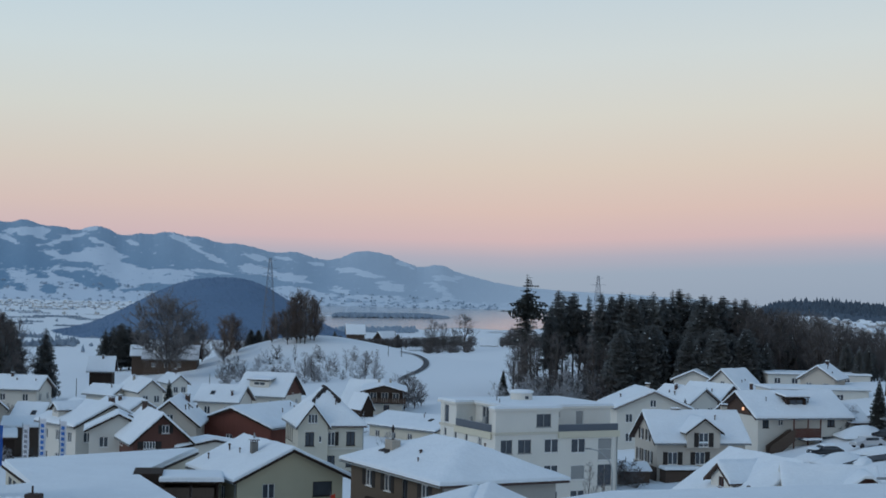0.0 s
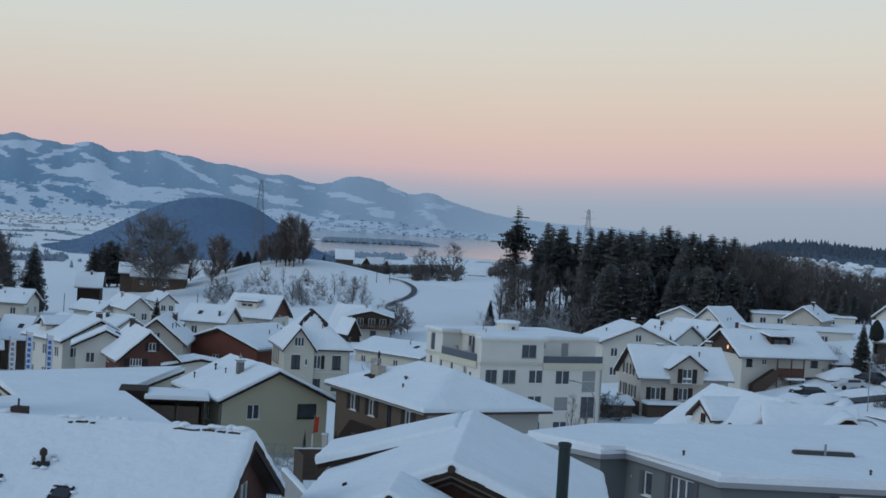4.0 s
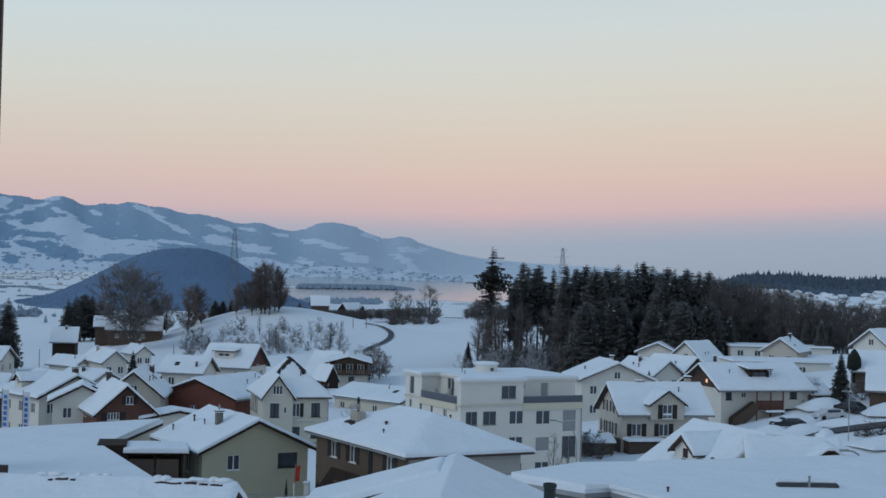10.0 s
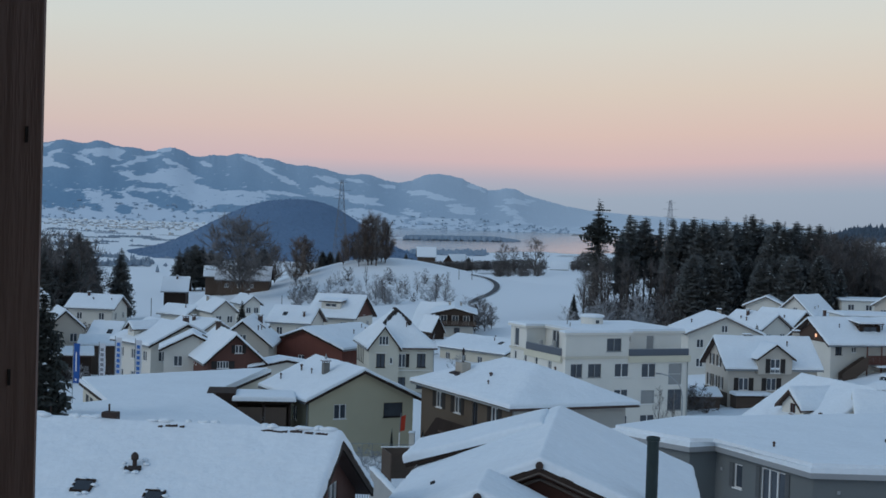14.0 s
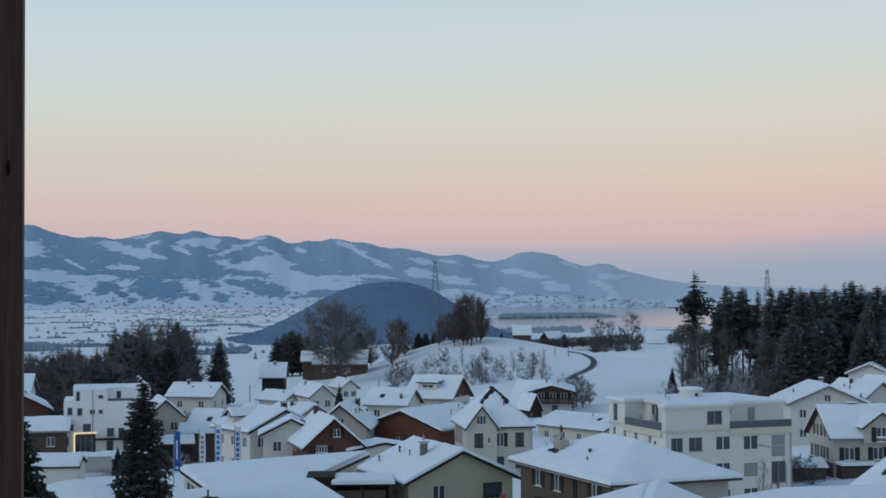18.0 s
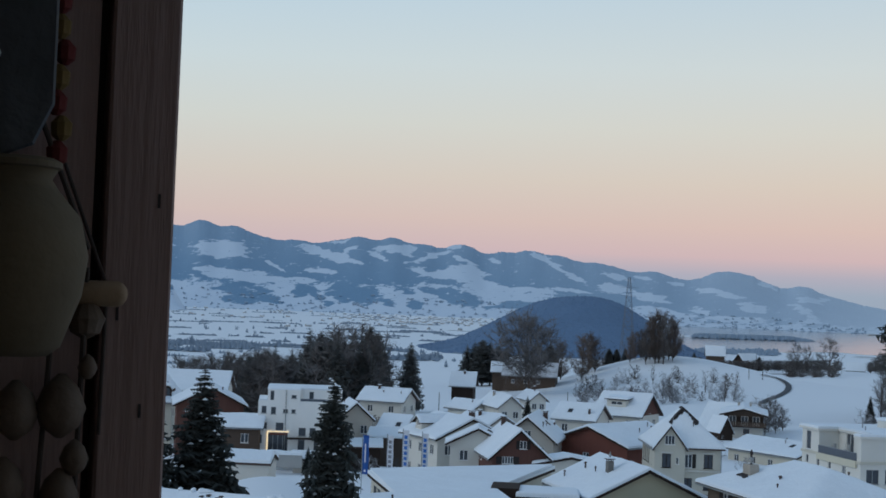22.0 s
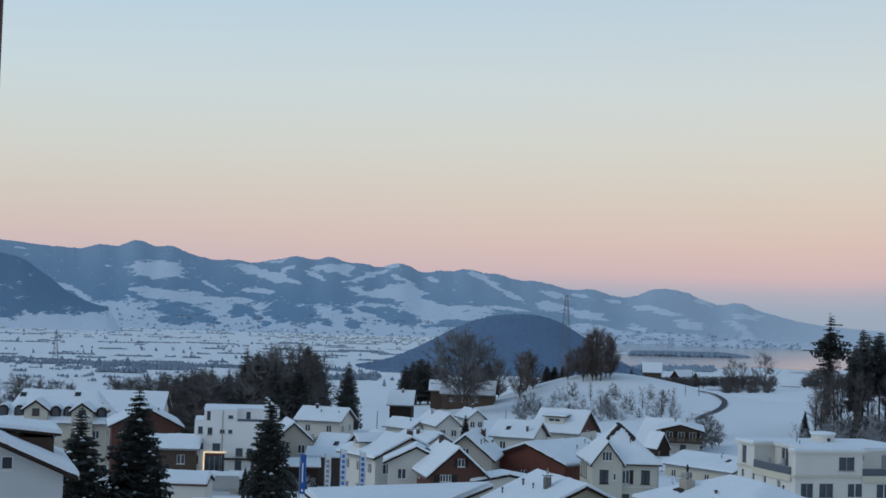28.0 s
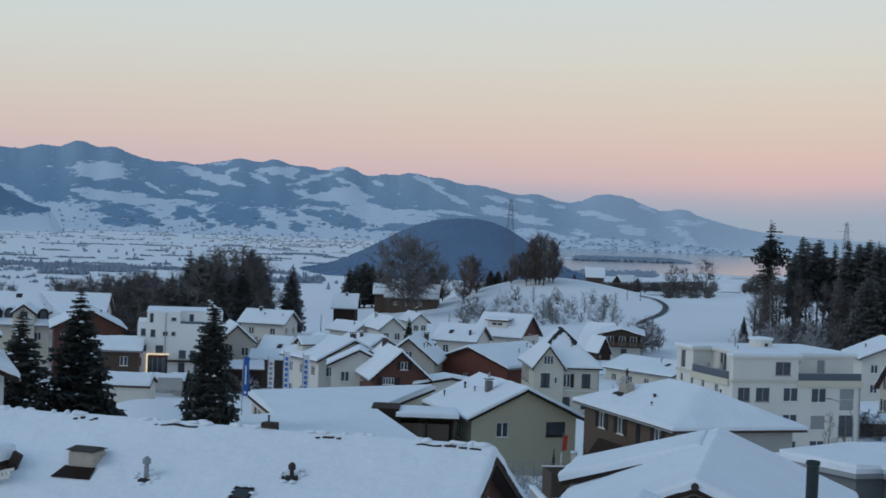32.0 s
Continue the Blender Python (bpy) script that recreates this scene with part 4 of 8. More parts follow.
H["chal2"] = house("dark timber chalet with a low snowy gable and pale ground floor", (-27.2, 288.7, 95, 14.0, 8.8, 0.6, 1.75), P_PALE, {"e0": W((-2.6, -1.4, -1.1, 0.0), (-0.4, 0.8, -1.1, 0.0), (1.7, 2.9, -1.1, 0.0)) + W((0.0, 1.1, -3.3, -2.3), frame_mat=RED_WOOD)}, over=0.8)
H["darkshed"] = house("steep dark timber shed beside the chalet", (-30.3, 276.6, 128, 5.0, 3.0, -2.4, 0.45), DARK_WOOD, over=0.2, category="shed", name="shed", gutter=False)
H["behcream"] = house("house with a steep snowy roof", (-32.0, 297.8, -21.8, 6.8, 9.6, -3.40, 1.57), BROWN_BOARD, rows=(("s0",), 1))
H["annex"] = house("low yellow hall with a snowy roof", (-16.3, 236.3, -41.4, 15.8, 9.6, -1.51, 0.19), P_CREAM, rows=(("s0",), 1))


# ---- flat-roofed buildings ----
def poly_body(bm, pts, z0, z1, holes=None):
    """Upright walls round a plan polygon (counter-clockwise), with openings per edge: {edge: [(u0, u1, z0, z1)]}."""
    frames = []
    for i, (p, q) in enumerate(zip(pts, pts[1:] + pts[:1])):
        d = Vector((q[0] - p[0], q[1] - p[1], 0))
        ln = d.length
        d.normalize()
        m = Matrix(((d.x, -d.y, 0, p[0]), (d.y, d.x, 0, p[1]), (0, 0, 1, 0), (0, 0, 0, 1)))
        add_wall(bm, m, [(0, z0), (ln, z0), (ln, z1), (0, z1)], (holes or {}).get(i, []))
        frames.append(m)
    bm.faces.new([bm.verts.new((p[0], p[1], z1)) for p in pts])
    bmesh.ops.remove_doubles(bm, verts=bm.verts[:], dist=0.001)
    return frames


def poly_slab(pts, z0, z1, bevel=0.0, seg=3):
    bm = bmesh.new()
    lo = [bm.verts.new((x, y, z0)) for x, y in pts]
    hi = [bm.verts.new((x, y, z1)) for x, y in pts]
    bm.faces.new(list(reversed(lo)))
    top = bm.faces.new(hi)
    n = len(pts)
    for i in range(n):
        bm.faces.new((lo[i], lo[(i + 1) % n], hi[(i + 1) % n], hi[i]))
    if bevel:
        bmesh.ops.bevel(bm, geom=list(top.edges), offset=bevel, segments=seg, affect="EDGES")
    return bm


def grow(pts, d):
    """Offsets a counter-clockwise polygon outwards."""
    out = []
    n = len(pts)
    for i in range(n):
        a, b, c = Vector(pts[i - 1]), Vector(pts[i]), Vector(pts[(i + 1) % n])
        e, f = (b - a).normalized(), (c - b).normalized()
        k = (Vector((e.y, -e.x)) + Vector((f.y, -f.x)))
        k = k / max(0.4, k.length_squared / 2)
        out.append((b.x + k.x * d, b.y + k.y * d))
    return out


def windows_on(ob, frames, holes, **o):
    for i, lst in holes.items():
        for h in lst:
            add_window(ob, frames[i], *h[:4], **{**o, **(h[4] if len(h) > 4 else {})})


# white apartment block with roof terraces
wb = thing("apartment_block", pose(0.4, 166.7, 0, 0, 0, 29.9), "white apartment block with a flat snowy roof and terraces", "apartment block", "houses of the village")
low = [(-7.65, -6.45), (7.65, -6.45), (7.65, 6.45), (-7.65, 6.45)]
up = [(-7.65, -6.45), (0.05, -6.45), (0.05, -4.9), (7.65, -4.9), (7.65, 6.45), (-7.65, 6.45), (-7.65, 2.6), (-5.3, 2.6), (-5.3, -5.6), (-7.65, -5.6)]
ck = dict(mullions=1)
dk = dict(mullions=1, frame_mat=ZINC)
ox = 7.65
lh = {0: [(u + ox, v + ox, a, b, o) for u, v, a, b, o in (
    (-4.9, -3.3, 2.75, 4.2, dk), (-7.0, -5.6, 2.75, 4.2, dk), (-1.65, 0.1, 2.75, 4.2, ck), (1.7, 3.5, 2.65, 4.15, ck), (5.1, 6.9, 1.75, 4.15, dict(blind=True, mullions=0, bars=1)),
    (1.7, 3.5, -0.25, 1.3, dict(blind=True, mullions=0)), (5.1, 6.9, -1.0, 1.3, dict(mullions=1, frame_mat=ZINC)), (1.7, 3.5, -2.9, -1.4, ck), (-1.65, 0.1, -0.15, 1.4, ck), (-1.65, 0.1, -2.8, -1.4, ck), (-4.9, -3.3, -0.15, 1.4, ck))],
    3: [(0.9, 1.5, 3.6, 4.5, dict(mullions=0)), (3.4, 4.0, 3.5, 4.3, dict(mullions=0)), (6.0, 6.6, 3.5, 4.3, dict(mullions=0)), (9.0, 9.8, 2.9, 4.2)]}
bm = bmesh.new()
fr = poly_body(bm, low, -6, 4.95, lh)
part("wall", bm, P_WHITE, wb)
windows_on(wb, fr, lh)
uh = {0: [(4.95, 6.75, 5.5, 6.9, dk)], 2: [(0.3, 1.1, 6.35, 6.95, dict(mullions=0)), (3.1, 4.1, 5.1, 7.05, dict(mullions=0, blind=True, sill=False))],
      7: [(1.6, 3.2, 5.1, 7.2, dict(mullions=1, sill=False)), (4.4, 5.2, 5.1, 7.2, dict(mullions=0, sill=False)), (6.4, 7.4, 5.3, 7.1)], 5: [(0.9, 2.0, 5.1, 7.1, dict(mullions=0))]}
bm = bmesh.new()
fr = poly_body(bm, up, 4.95, 7.3, uh)
part("upper_wall", bm, P_WHITE, wb)
windows_on(wb, fr, uh)
part("roof", poly_slab(grow(up, 0.28), 7.3, 7.52, 0.02, 1), P_WHITE, wb)
part("roof_snow", poly_slab(grow(up, 0.26), 7.524, 7.76, 0.07), SNOW, wb, "flat snow layer")
part("cornice", poly_slab(grow(low, 0.12), 4.72, 4.98, 0.02, 1), P_CREAM, wb, "cream string course")


def railing(parent, p, q, z0, z1, panel=None):
    """A balcony front: solid panel between posts, with a handrail."""
    p, q = Vector((*p, 0)), Vector((*q, 0))
    d = (q - p).normalized()
    m = Matrix(((d.x, -d.y, 0, p.x), (d.y, d.x, 0, p.y), (0, 0, 1, 0), (0, 0, 0, 1)))
    ln = (q - p).length
    part("balcony_panel", box(0, ln, -0.02, 0.02, z0, z1 - 0.06, 0, m), panel or ZINC, parent)
    part("handrail", box(0, ln, -0.04, 0.04, z1 - 0.06, z1, 0.01, m), STEEL, parent)
    n = max(2, int(ln / 1.4))
    for i in range(n + 1):
        part("railing_post", box(ln * i / n - 0.025, ln * i / n + 0.025, 0.02, 0.06, z0, z1 - 0.06, 0, m), STEEL, parent)


RAIL_GREY = surface("balcony_grey", (0.105, 0.125, 0.155), 0.5, 0.1)
railing(wb, (0.05, -6.5), (7.6, -6.5), 4.99, 5.75, RAIL_GREY)
railing(wb, (-7.7, 2.6), (-7.7, -5.6), 4.99, 5.8, RAIL_GREY)
FASCIA = plaster("fascia_cream", (0.60, 0.565, 0.45))
part("terrace_fascia", box(0.0, 7.8, -6.7, -6.455, 4.28, 4.96, 0.02), FASCIA, wb, "cream fascia under the terrace")
part("terrace_fascia", box(-7.9, -7.655, -5.75, 2.7, 4.28, 4.96, 0.02), FASCIA, wb, "cream fascia under the terrace")
vs, fs = height_sheet(lambda a, b: 4.985, 0.15, 7.5, -6.4, -4.95, 0.5, 0.2, 0.05, 2)
mesh_part("terrace_snow", vs, fs, SNOW, wb, smooth=True)
vs, fs = height_sheet(lambda a, b: 4.985, -7.6, -5.4, -5.5, 2.5, 0.5, 0.25, 0.08, 5)
mesh_part("terrace_snow", vs, fs, SNOW, wb, smooth=True)
hut = part("roof_hatch", lathe([(1.25, 7.6), (1.25, 8.5)], 18), P_WHITE, wb)
hut.location = (0.5, 2.5, 0)
part("hatch_snow", lathe([(1.35, 0), (1.42, 0.12), (1.3, 0.26), (0.9, 0.33), (0.1, 0.36)], 18), SNOW, hut, smooth=True).location = (0, 0, 8.5)
part("hatch_window", box(-0.2, 0.2, -1.28, -1.2, 7.85, 8.2), GLASS, hut)
part("vent_pipe", tube((-3.2, 1.5, 7.5), (-3.2, 1.5, 8.9), 0.07, n=8), STEEL, wb)
part("vent_pipe", tube((-4.5, -1.5, 7.5), (-4.5, -1.5, 8.2), 0.06, n=8), STEEL, wb)
part("downpipe", tube((7.5, -6.55, -4), (7.5, -6.55, 4.9), 0.05, n=6), ZINC, wb)
for x, y, w, h in ((-6.6, 1.2, 0.5, 0.9), (-6.3, -1.0, 0.7, 0.5), (-6.9, -2.6, 0.4, 1.2)):
    part("terrace_pot", lathe([(w * 0.35, 5.15), (w * 0.5, 5.15 + h * 0.6), (w * 0.45, 5.15 + h)], 10), CONCRETE, wb).location = (x, y, 0)

# grey building with a flat snowy roof
gb = thing("grey_building", pose(0, 0, 0), "grey rendered building with a flat snow-covered roof", "building", "houses of the village")
gp = [(1.3, 80.2), (4.9, 76.7), (6.3, 77.6), (10.2, 70.5), (19.3, 71.5), (34.0, 73.1), (34.0, 98.0), (19.5, 91.0), (8.3, 86.0), (5.0, 85.0)]
LOUVRE = surface("grey_louvre", (0.10, 0.105, 0.11), 0.6, 0.15, 8, 1, 0.4, stretch=(0.2, 0.2, 9))
gh = {2: [(1.7, 2.4, 6.55, 7.75, dict(mullions=0)), (4.0, 5.95, 6.35, 7.95, dict(mullions=2))],
      3: [(5.7, 7.7, 6.65, 7.95, dict(mullions=2))], 4: [(1.5, 3.5, 6.65, 7.95, dict(mullions=2))]}
bm = bmesh.new()
fr = poly_body(bm, gp, 1, 8.15, gh)
part("wall", bm, P_GREY, gb)
windows_on(gb, fr, gh)
for i, edges in ((2, (1.66, 3.95, 6.35)), (3, (5.62, 8.05)), (4, (1.42, 3.92))):
    for k, u in enumerate(edges):
        part("shutter", box(u - 0.34, u, -0.05, -0.004, 6.55 if i == 2 and k == 0 else 6.4 if i == 2 else 6.65, 7.75 if i == 2 and k == 0 else 7.95, 0.008, fr[i]), LOUVRE, gb)
ROOF_EDGE = surface("roof_edge_sheet", (0.33, 0.34, 0.35), 0.5, 0.08, metal=0.3)
part("roof", poly_slab(grow(gp, 0.32), 8.15, 8.4, 0.02, 1), ROOF_EDGE, gb)
part("roof_snow", poly_slab(grow(gp, 0.30), 8.404, 8.84, 0.2, 4), SNOW, gb, "deep flat snow layer")
for i, u, z in ((3, 1.2, 7.4), (3, 8.4, 7.4), (2, 0.6, 7.2)):
    part("wall_lamp", box(u - 0.08, u + 0.08, -0.06, -0.003, z, z + 0.16, 0.01, fr[i]), ROOF_EDGE, gb)
for x, y in ((8.9, 75.0), (17.6, 72.6), (21.5, 80)):
    part("vent_pipe", lathe([(0.06, 8.4), (0.06, 9.0), (0.1, 9.02), (0.03, 9.1)], 8), TILE, gb).location = (x, y, 0)
SHEET0 = surface("dark_sheet", (0.075, 0.073, 0.075), 0.7, 0.2)
sol = thing("roof_skylight_strip", pose(16.5, 78.3, 8.5, 0, 0, 5), "long dark skylight strip poking through the roof snow", "skylight")
part("frame", box(-1.6, 1.6, -0.3, 0.3, 0, 0.5, 0.05), SHEET0, sol)
part("pane", box(-1.5, -0.05, -0.26, 0.26, 0.5, 0.57, 0.01), GLASS, sol)
part("pane", box(0.05, 1.5, -0.26, 0.26, 0.5, 0.57, 0.01), GLASS, sol)
part("post", box(-0.06, 0.06, -0.34, -0.3, 0.1, 0.95), STEEL, sol)
vs, fs = height_sheet(lambda a, b: 0.572, -1.62, 1.62, -0.1, 0.34, 0.12, 0.12, 0.04, 6)
mesh_part("snow", vs, fs, SNOW, sol, smooth=True)

# workshop hall with a wide low roof
dh = thing("workshop_hall", pose(0, 0, 0), "low workshop hall with a wide flat snow-covered roof", "hall", "houses of the village")
dp = [(-42.2, 97.0), (-22.3, 101.0), (-23.6, 104.2), (-32.3, 121.8), (-31.6, 142.5), (-45.2, 128.7), (-37.6, 114.6), (-41.7, 109.0)]
bm = bmesh.new()
dhh = {5: [(1.5 + 2.2 * i, 3.1 + 2.2 * i, 1.2, 2.9, dict(frame_mat=ZINC)) for i in range(6)], 1: [(0.5, 1.5, 1.5, 2.8)]}
fr = poly_body(bm, dp, -2.5, 3.45, dhh)
part("wall", bm, P_CREAM, dh)
windows_on(dh, fr, dhh)
part("roof", poly_slab(grow(dp, 0.35), 3.45, 3.7, 0.02, 1), DARK_WOOD, dh)
part("roof_snow", poly_slab(grow(dp, 0.33), 3.704, 4.2, 0.2, 4), SNOW, dh, "deep flat snow layer")
for x, y, w in ((-38.6, 103.4, 0.9), (-30.5, 100.6, 1.4), (-24.5, 101.6, 1.6)):
    part("roof_vent", box(x - w / 2, x + w / 2, y - 0.4, y + 0.4, 3.9, 4.55, 0.04), TILE, dh)
part("vent_pipe", tube((-38.7, 103.4, 4.5), (-38.7, 103.4, 5.1), 0.07, n=8), TILE, dh)

# open timber shelter beside the yellow house
cp = thing("carport", pose(-27.8, 124.2, -1.5, 0, 0, 12), "brown timber carport with a snow-covered flat roof", "carport")
for x in (-2.2, 0.0, 2.2):
    for y in (-2.0, 2.0):
        part("post", box(x - 0.09, x + 0.09, y - 0.09, y + 0.09, 0, 5.0, 0.01), DARK_WOOD, cp)
part("back_wall", box(-2.3, 2.3, 2.05, 2.15, 0, 4.9), BROWN_BOARD, cp)
# dark block, widened and raised to stand for the shaded gap by the eaves
part("side_wall", box(-4.7, -2.35, -2.1, 2.1, 0, 5.75), DARK_WOOD, cp)
part("front_screen", box(-2.1, 1.9, -2.06, -2.0, 0.5, 4.6), surface("brown_screen", (0.105, 0.078, 0.062), 0.8, 0.15, stretch=(6, 6, 0.3)), cp)
part("roof", box(-2.5, 2.6, -2.4, 2.3, 5.0, 5.15, 0.01), DARK_WOOD, cp)
vs, fs = height_sheet(lambda a, b: 5.15, -2.6, 2.7, -2.5, 2.4, 0.5, 0.42, 0.05, 3)
mesh_part("roof_snow", vs, fs, SNOW, cp, smooth=True)

# modern white block with a lit shop window
mb = thing("modern_block", pose(-81.0, 182.7, 0, 0, 0, 22.6), "modern white block with stepped terraces and a lit shop front", "building", "houses of the village")
m_low = [(0.45, 0), (11.6, 0), (11.6, 10), (0.45, 10)]
m_mid = [(0.5, 0.0), (11.6, 0.0), (11.6, 10), (0.5, 10)]
m_up = [(1.7, 0.0), (6.0, 0.0), (6.0, 1.6), (11.6, 1.6), (11.6, 10), (1.7, 10)]
h1 = {0: [(u - 0.45, v - 0.45, *r) for u, v, *r in ((0.85, 1.15, -0.3, 0.85, dict(mullions=0, sill=False)), (1.0, 1.75, 1.6, 2.5, dict(mullions=0, sill=False)), (2.9, 3.95, 1.45, 2.5, dict(mullions=0, sill=False)), (5.95, 6.9, 0.8, 1.9, dict(mullions=0)),
          (7.4, 8.2, 0.8, 1.9, dict(mullions=0)), (1.95, 4.55, -1.3, 1.15, dict(mullions=3, sill=False, frame_mat=ZINC)), (5.9, 6.8, -1.4, 0.3, dict(mullions=0, sill=False)), (8.0, 9.0, -1.4, 0.3, dict(mullions=0, sill=False)))]}
h2 = {0: [(0.45, 1.1, 3.7, 4.65, dict(mullions=0)), (1.7, 2.35, 3.6, 4.55, dict(mullions=0)), (3.3, 3.95, 3.8, 4.3, dict(mullions=0)), (4.4, 4.95, 3.8, 4.3, dict(mullions=0))]}
h3 = {0: [(0.35, 0.85, 5.45, 6.7, dict(mullions=0, sill=False)), (3.15, 3.8, 5.75, 6.2, dict(mullions=0))], 2: [(1.2, 1.8, 5.45, 6.6, dict(mullions=0, sill=False))]}
for nm, pts, z0, z1, hh in (("wall", m_low, -5, 2.62, h1), ("middle_wall", m_mid, 2.62, 5.4, h2), ("upper_wall", m_up, 5.4, 6.85, h3)):
    bm = bmesh.new()
    fr = poly_body(bm, pts, z0, z1, hh)
    part(nm, bm, P_MODERN, mb)
    windows_on(mb, fr, hh, frame_mat=ZINC)
part("roof_snow", poly_slab(grow(m_up, 0.04), 6.854, 7.05, 0.08), SNOW, mb)
part("terrace_snow", box(0.55, 1.68, 0.1, 6, 5.404, 5.6, 0.05), SNOW, mb)
part("terrace_snow", box(6.1, 11.4, 0.1, 1.55, 5.404, 5.6, 0.05), SNOW, mb)
railing(mb, (6.1, 0.02), (11.5, 0.02), 5.41, 5.75, RAIL_GREY)
part("downpipe", tube((4.15, -0.06, -3), (4.15, -0.06, 6.8), 0.05, n=6), ZINC, mb)
part("canopy", box(4.4, 9.5, -1.2, -0.005, 0.42, 0.6, 0.02), DARK_WOOD, mb)
LIT = bpy.data.materials.new("warm_light_strip")
LIT.use_nodes = True
LIT.node_tree.nodes["Principled BSDF"].inputs["Emission Color"].default_value = (1.0, 0.72, 0.32, 1)
LIT.node_tree.nodes["Principled BSDF"].inputs["Emission Strength"].default_value = 1.0
part("light_strip", box(1.8, 1.9, -0.12, -0.01, -1.3, 1.35), LIT, mb, "warm glowing light strip")
part("light_strip", box(1.9, 4.7, -0.12, -0.01, 1.28, 1.35), LIT, mb, "warm glowing light strip")
part("sign_board", box(2.2, 4.5, -0.1, -0.01, 0.85, 1.15, 0.01), surface("sign_brown", (0.16, 0.06, 0.045), 0.6), mb)
wl_ = thing("garden_wall", pose(-77.0, 177.0, -2.6, 0, 0, 20), "grey concrete wall with snow on top in front of the shop", "wall")
part("wall", box(-4, 5, -0.15, 0.15, 0, 1.6, 0.02), CONCRETE, wl_)
vs, fs = height_sheet(lambda a, b: 1.6, -4, 5, -0.2, 0.9, 0.5, 0.5, 0.15, 3)
mesh_part("snow", vs, fs, SNOW, wl_, smooth=True)
house("small white garage with a snowy roof", (-57.2, 128.5, 15, 4.6, 5.0, 4.5, 5.15), P_PALE, over=0.15, name="garage", category="garage", gutter=False, snow=0.35)

# long flat-roofed white buildings at the far right
for lab, x, y, t, w, d, z in (("long white building with a flat snowy roof", 49.5, 262.0, 8, 17, 9, 4.6), ("flat-roofed white building with snow", 57.0, 300.0, 4, 20, 9, 5.2), ("low white building with a flat snowy roof", 63, 226, 10, 10, 7, 5.7)):
    fb = thing("flat_building", pose(x, y, 0, 0, 0, t), lab, "building", "houses of the village")
    pts = [(-w / 2, -d / 2), (w / 2, -d / 2), (w / 2, d / 2), (-w / 2, d / 2)]
    hh = {0: [(1.2 + 3.4 * i, 2.4 + 3.4 * i, z - 2.1, z - 1.0) for i in range(int(w / 3.6))]}
    bm = bmesh.new()
    fr = poly_body(bm, pts, z - 7, z - 0.4, hh)
    part("wall", bm, P_WHITE, fb)
    windows_on(fb, fr, hh)
    part("roof", poly_slab(grow(pts, 0.3), z - 0.4, z - 0.25), ROOF_EDGE, fb)
    part("roof_snow", poly_slab(grow(pts, 0.28), z - 0.246, z + 0.08, 0.15), SNOW, fb)

# more on the houses
h = H["left"]
SHEET = surface("brown_sheet", (0.052, 0.037, 0.033), 0.6, 0.2)


def old_chimney(h, u, v):
    """A wide rendered stack with a sheet hood and a brown flashing apron."""
    z = h["fn"](u, v)
    c = part("chimney", box(u - 0.45, u + 0.45, v - 0.4, v + 0.4, z - 0.3, z + 0.68, 0.02), CHIMNEY, h["ob"], "stained rendered chimney")
    bm = bmesh.new()
    t = [bm.verts.new((u + a * 0.53, v + b * 0.5, z + 0.72)) for a, b in ((-1, -1), (1, -1), (1, 1), (-1, 1))]
    r = [bm.verts.new((u + a * 0.4, v, z + 0.83)) for a in (-1, 1)]
    for f in ((t[0], t[1], r[1], r[0]), (t[2], t[3], r[0], r[1]), (t[1], t[2], r[1]), (t[3], t[0], r[0]), (t[3], t[2], t[1], t[0])):
        bm.faces.new(f)
    part("hood", bm, SHEET, c)
    g = h["rise"] / (h["W"] / 2)
    bm = bmesh.new()
    q = [bm.verts.new((u + a, v + b, h["fn"](u, v + b) + k)) for a, b, k in ((-0.78, -0.95, 0.355), (0.62, -0.95, 0.355), (0.54, -0.38, 0.39), (-0.56, -0.38, 0.39))]
    bm.faces.new(q)
    bmesh.ops.solidify(bm, geom=bm.faces[:], thickness=0.05)
    part("flashing", bm, SHEET, c, "bare brown flashing clear of snow")


old_chimney(h, -2.6, -2.45)


def cowl(h, u, v, r=0.08, up=0.55, mat=None):
    z = h["fn"](u, v)
    c = part("vent_pipe", lathe([(r, -0.2), (r, up), (r * 1.05, up)], 12), mat or ZINC, h["ob"])
    c.location = (u, v, z + 0.2)
    part("cowl", lathe([(r * 0.9, up), (r * 1.7, up + 0.03), (r * 1.7, up + 0.16), (r * 1.1, up + 0.22), (r * 0.2, up + 0.26)], 12), mat or ZINC, c)


cowl(h, -0.19, -3.0)
cowl(h, 4.47, -2.3, 0.07, 0.3, SHEET)
skylight(h, 3.24, -3.4, 0.54, 0.52)
skylight(h, 5.57, -3.7, 0.54, 0.52)
RIDGE_DARK = surface("ridge_tile_dark", (0.055, 0.040, 0.036), 0.8, 0.3, 14, 1.0, 0.4)
rr_ = random.Random(8)
for u, v, w in ((-4.3, -0.26, 0.4), (-3.7, -0.22, 0.25), (-1.3, -0.24, 1.6), (4.5, -0.24, 0.95), (7.9, -0.22, 2.2)):
    bm = bmesh.new()
    for i in range(int(w / 0.12)):
        a = u + i * 0.12
        k = 0.05 * noise.noise(Vector((a * 2.3, 5.0, 0))) - 0.05 * abs(2 * i * 0.12 / w - 1)
        if rr_.random() < 0.9:
            add_tube(bm, (a, v + k, h["fn"](a, v) + 0.325 + k), (a + 0.15, v + k, h["fn"](a, v) + 0.33 + k), 0.055, 0.075, 6)
    tagged(part("ridge_tile", bm, RIDGE_DARK, h["ob"], "bare dark ridge tiles where the snow slid off"), kind="stuff")
z = h["fn"](2.7, 0.2)
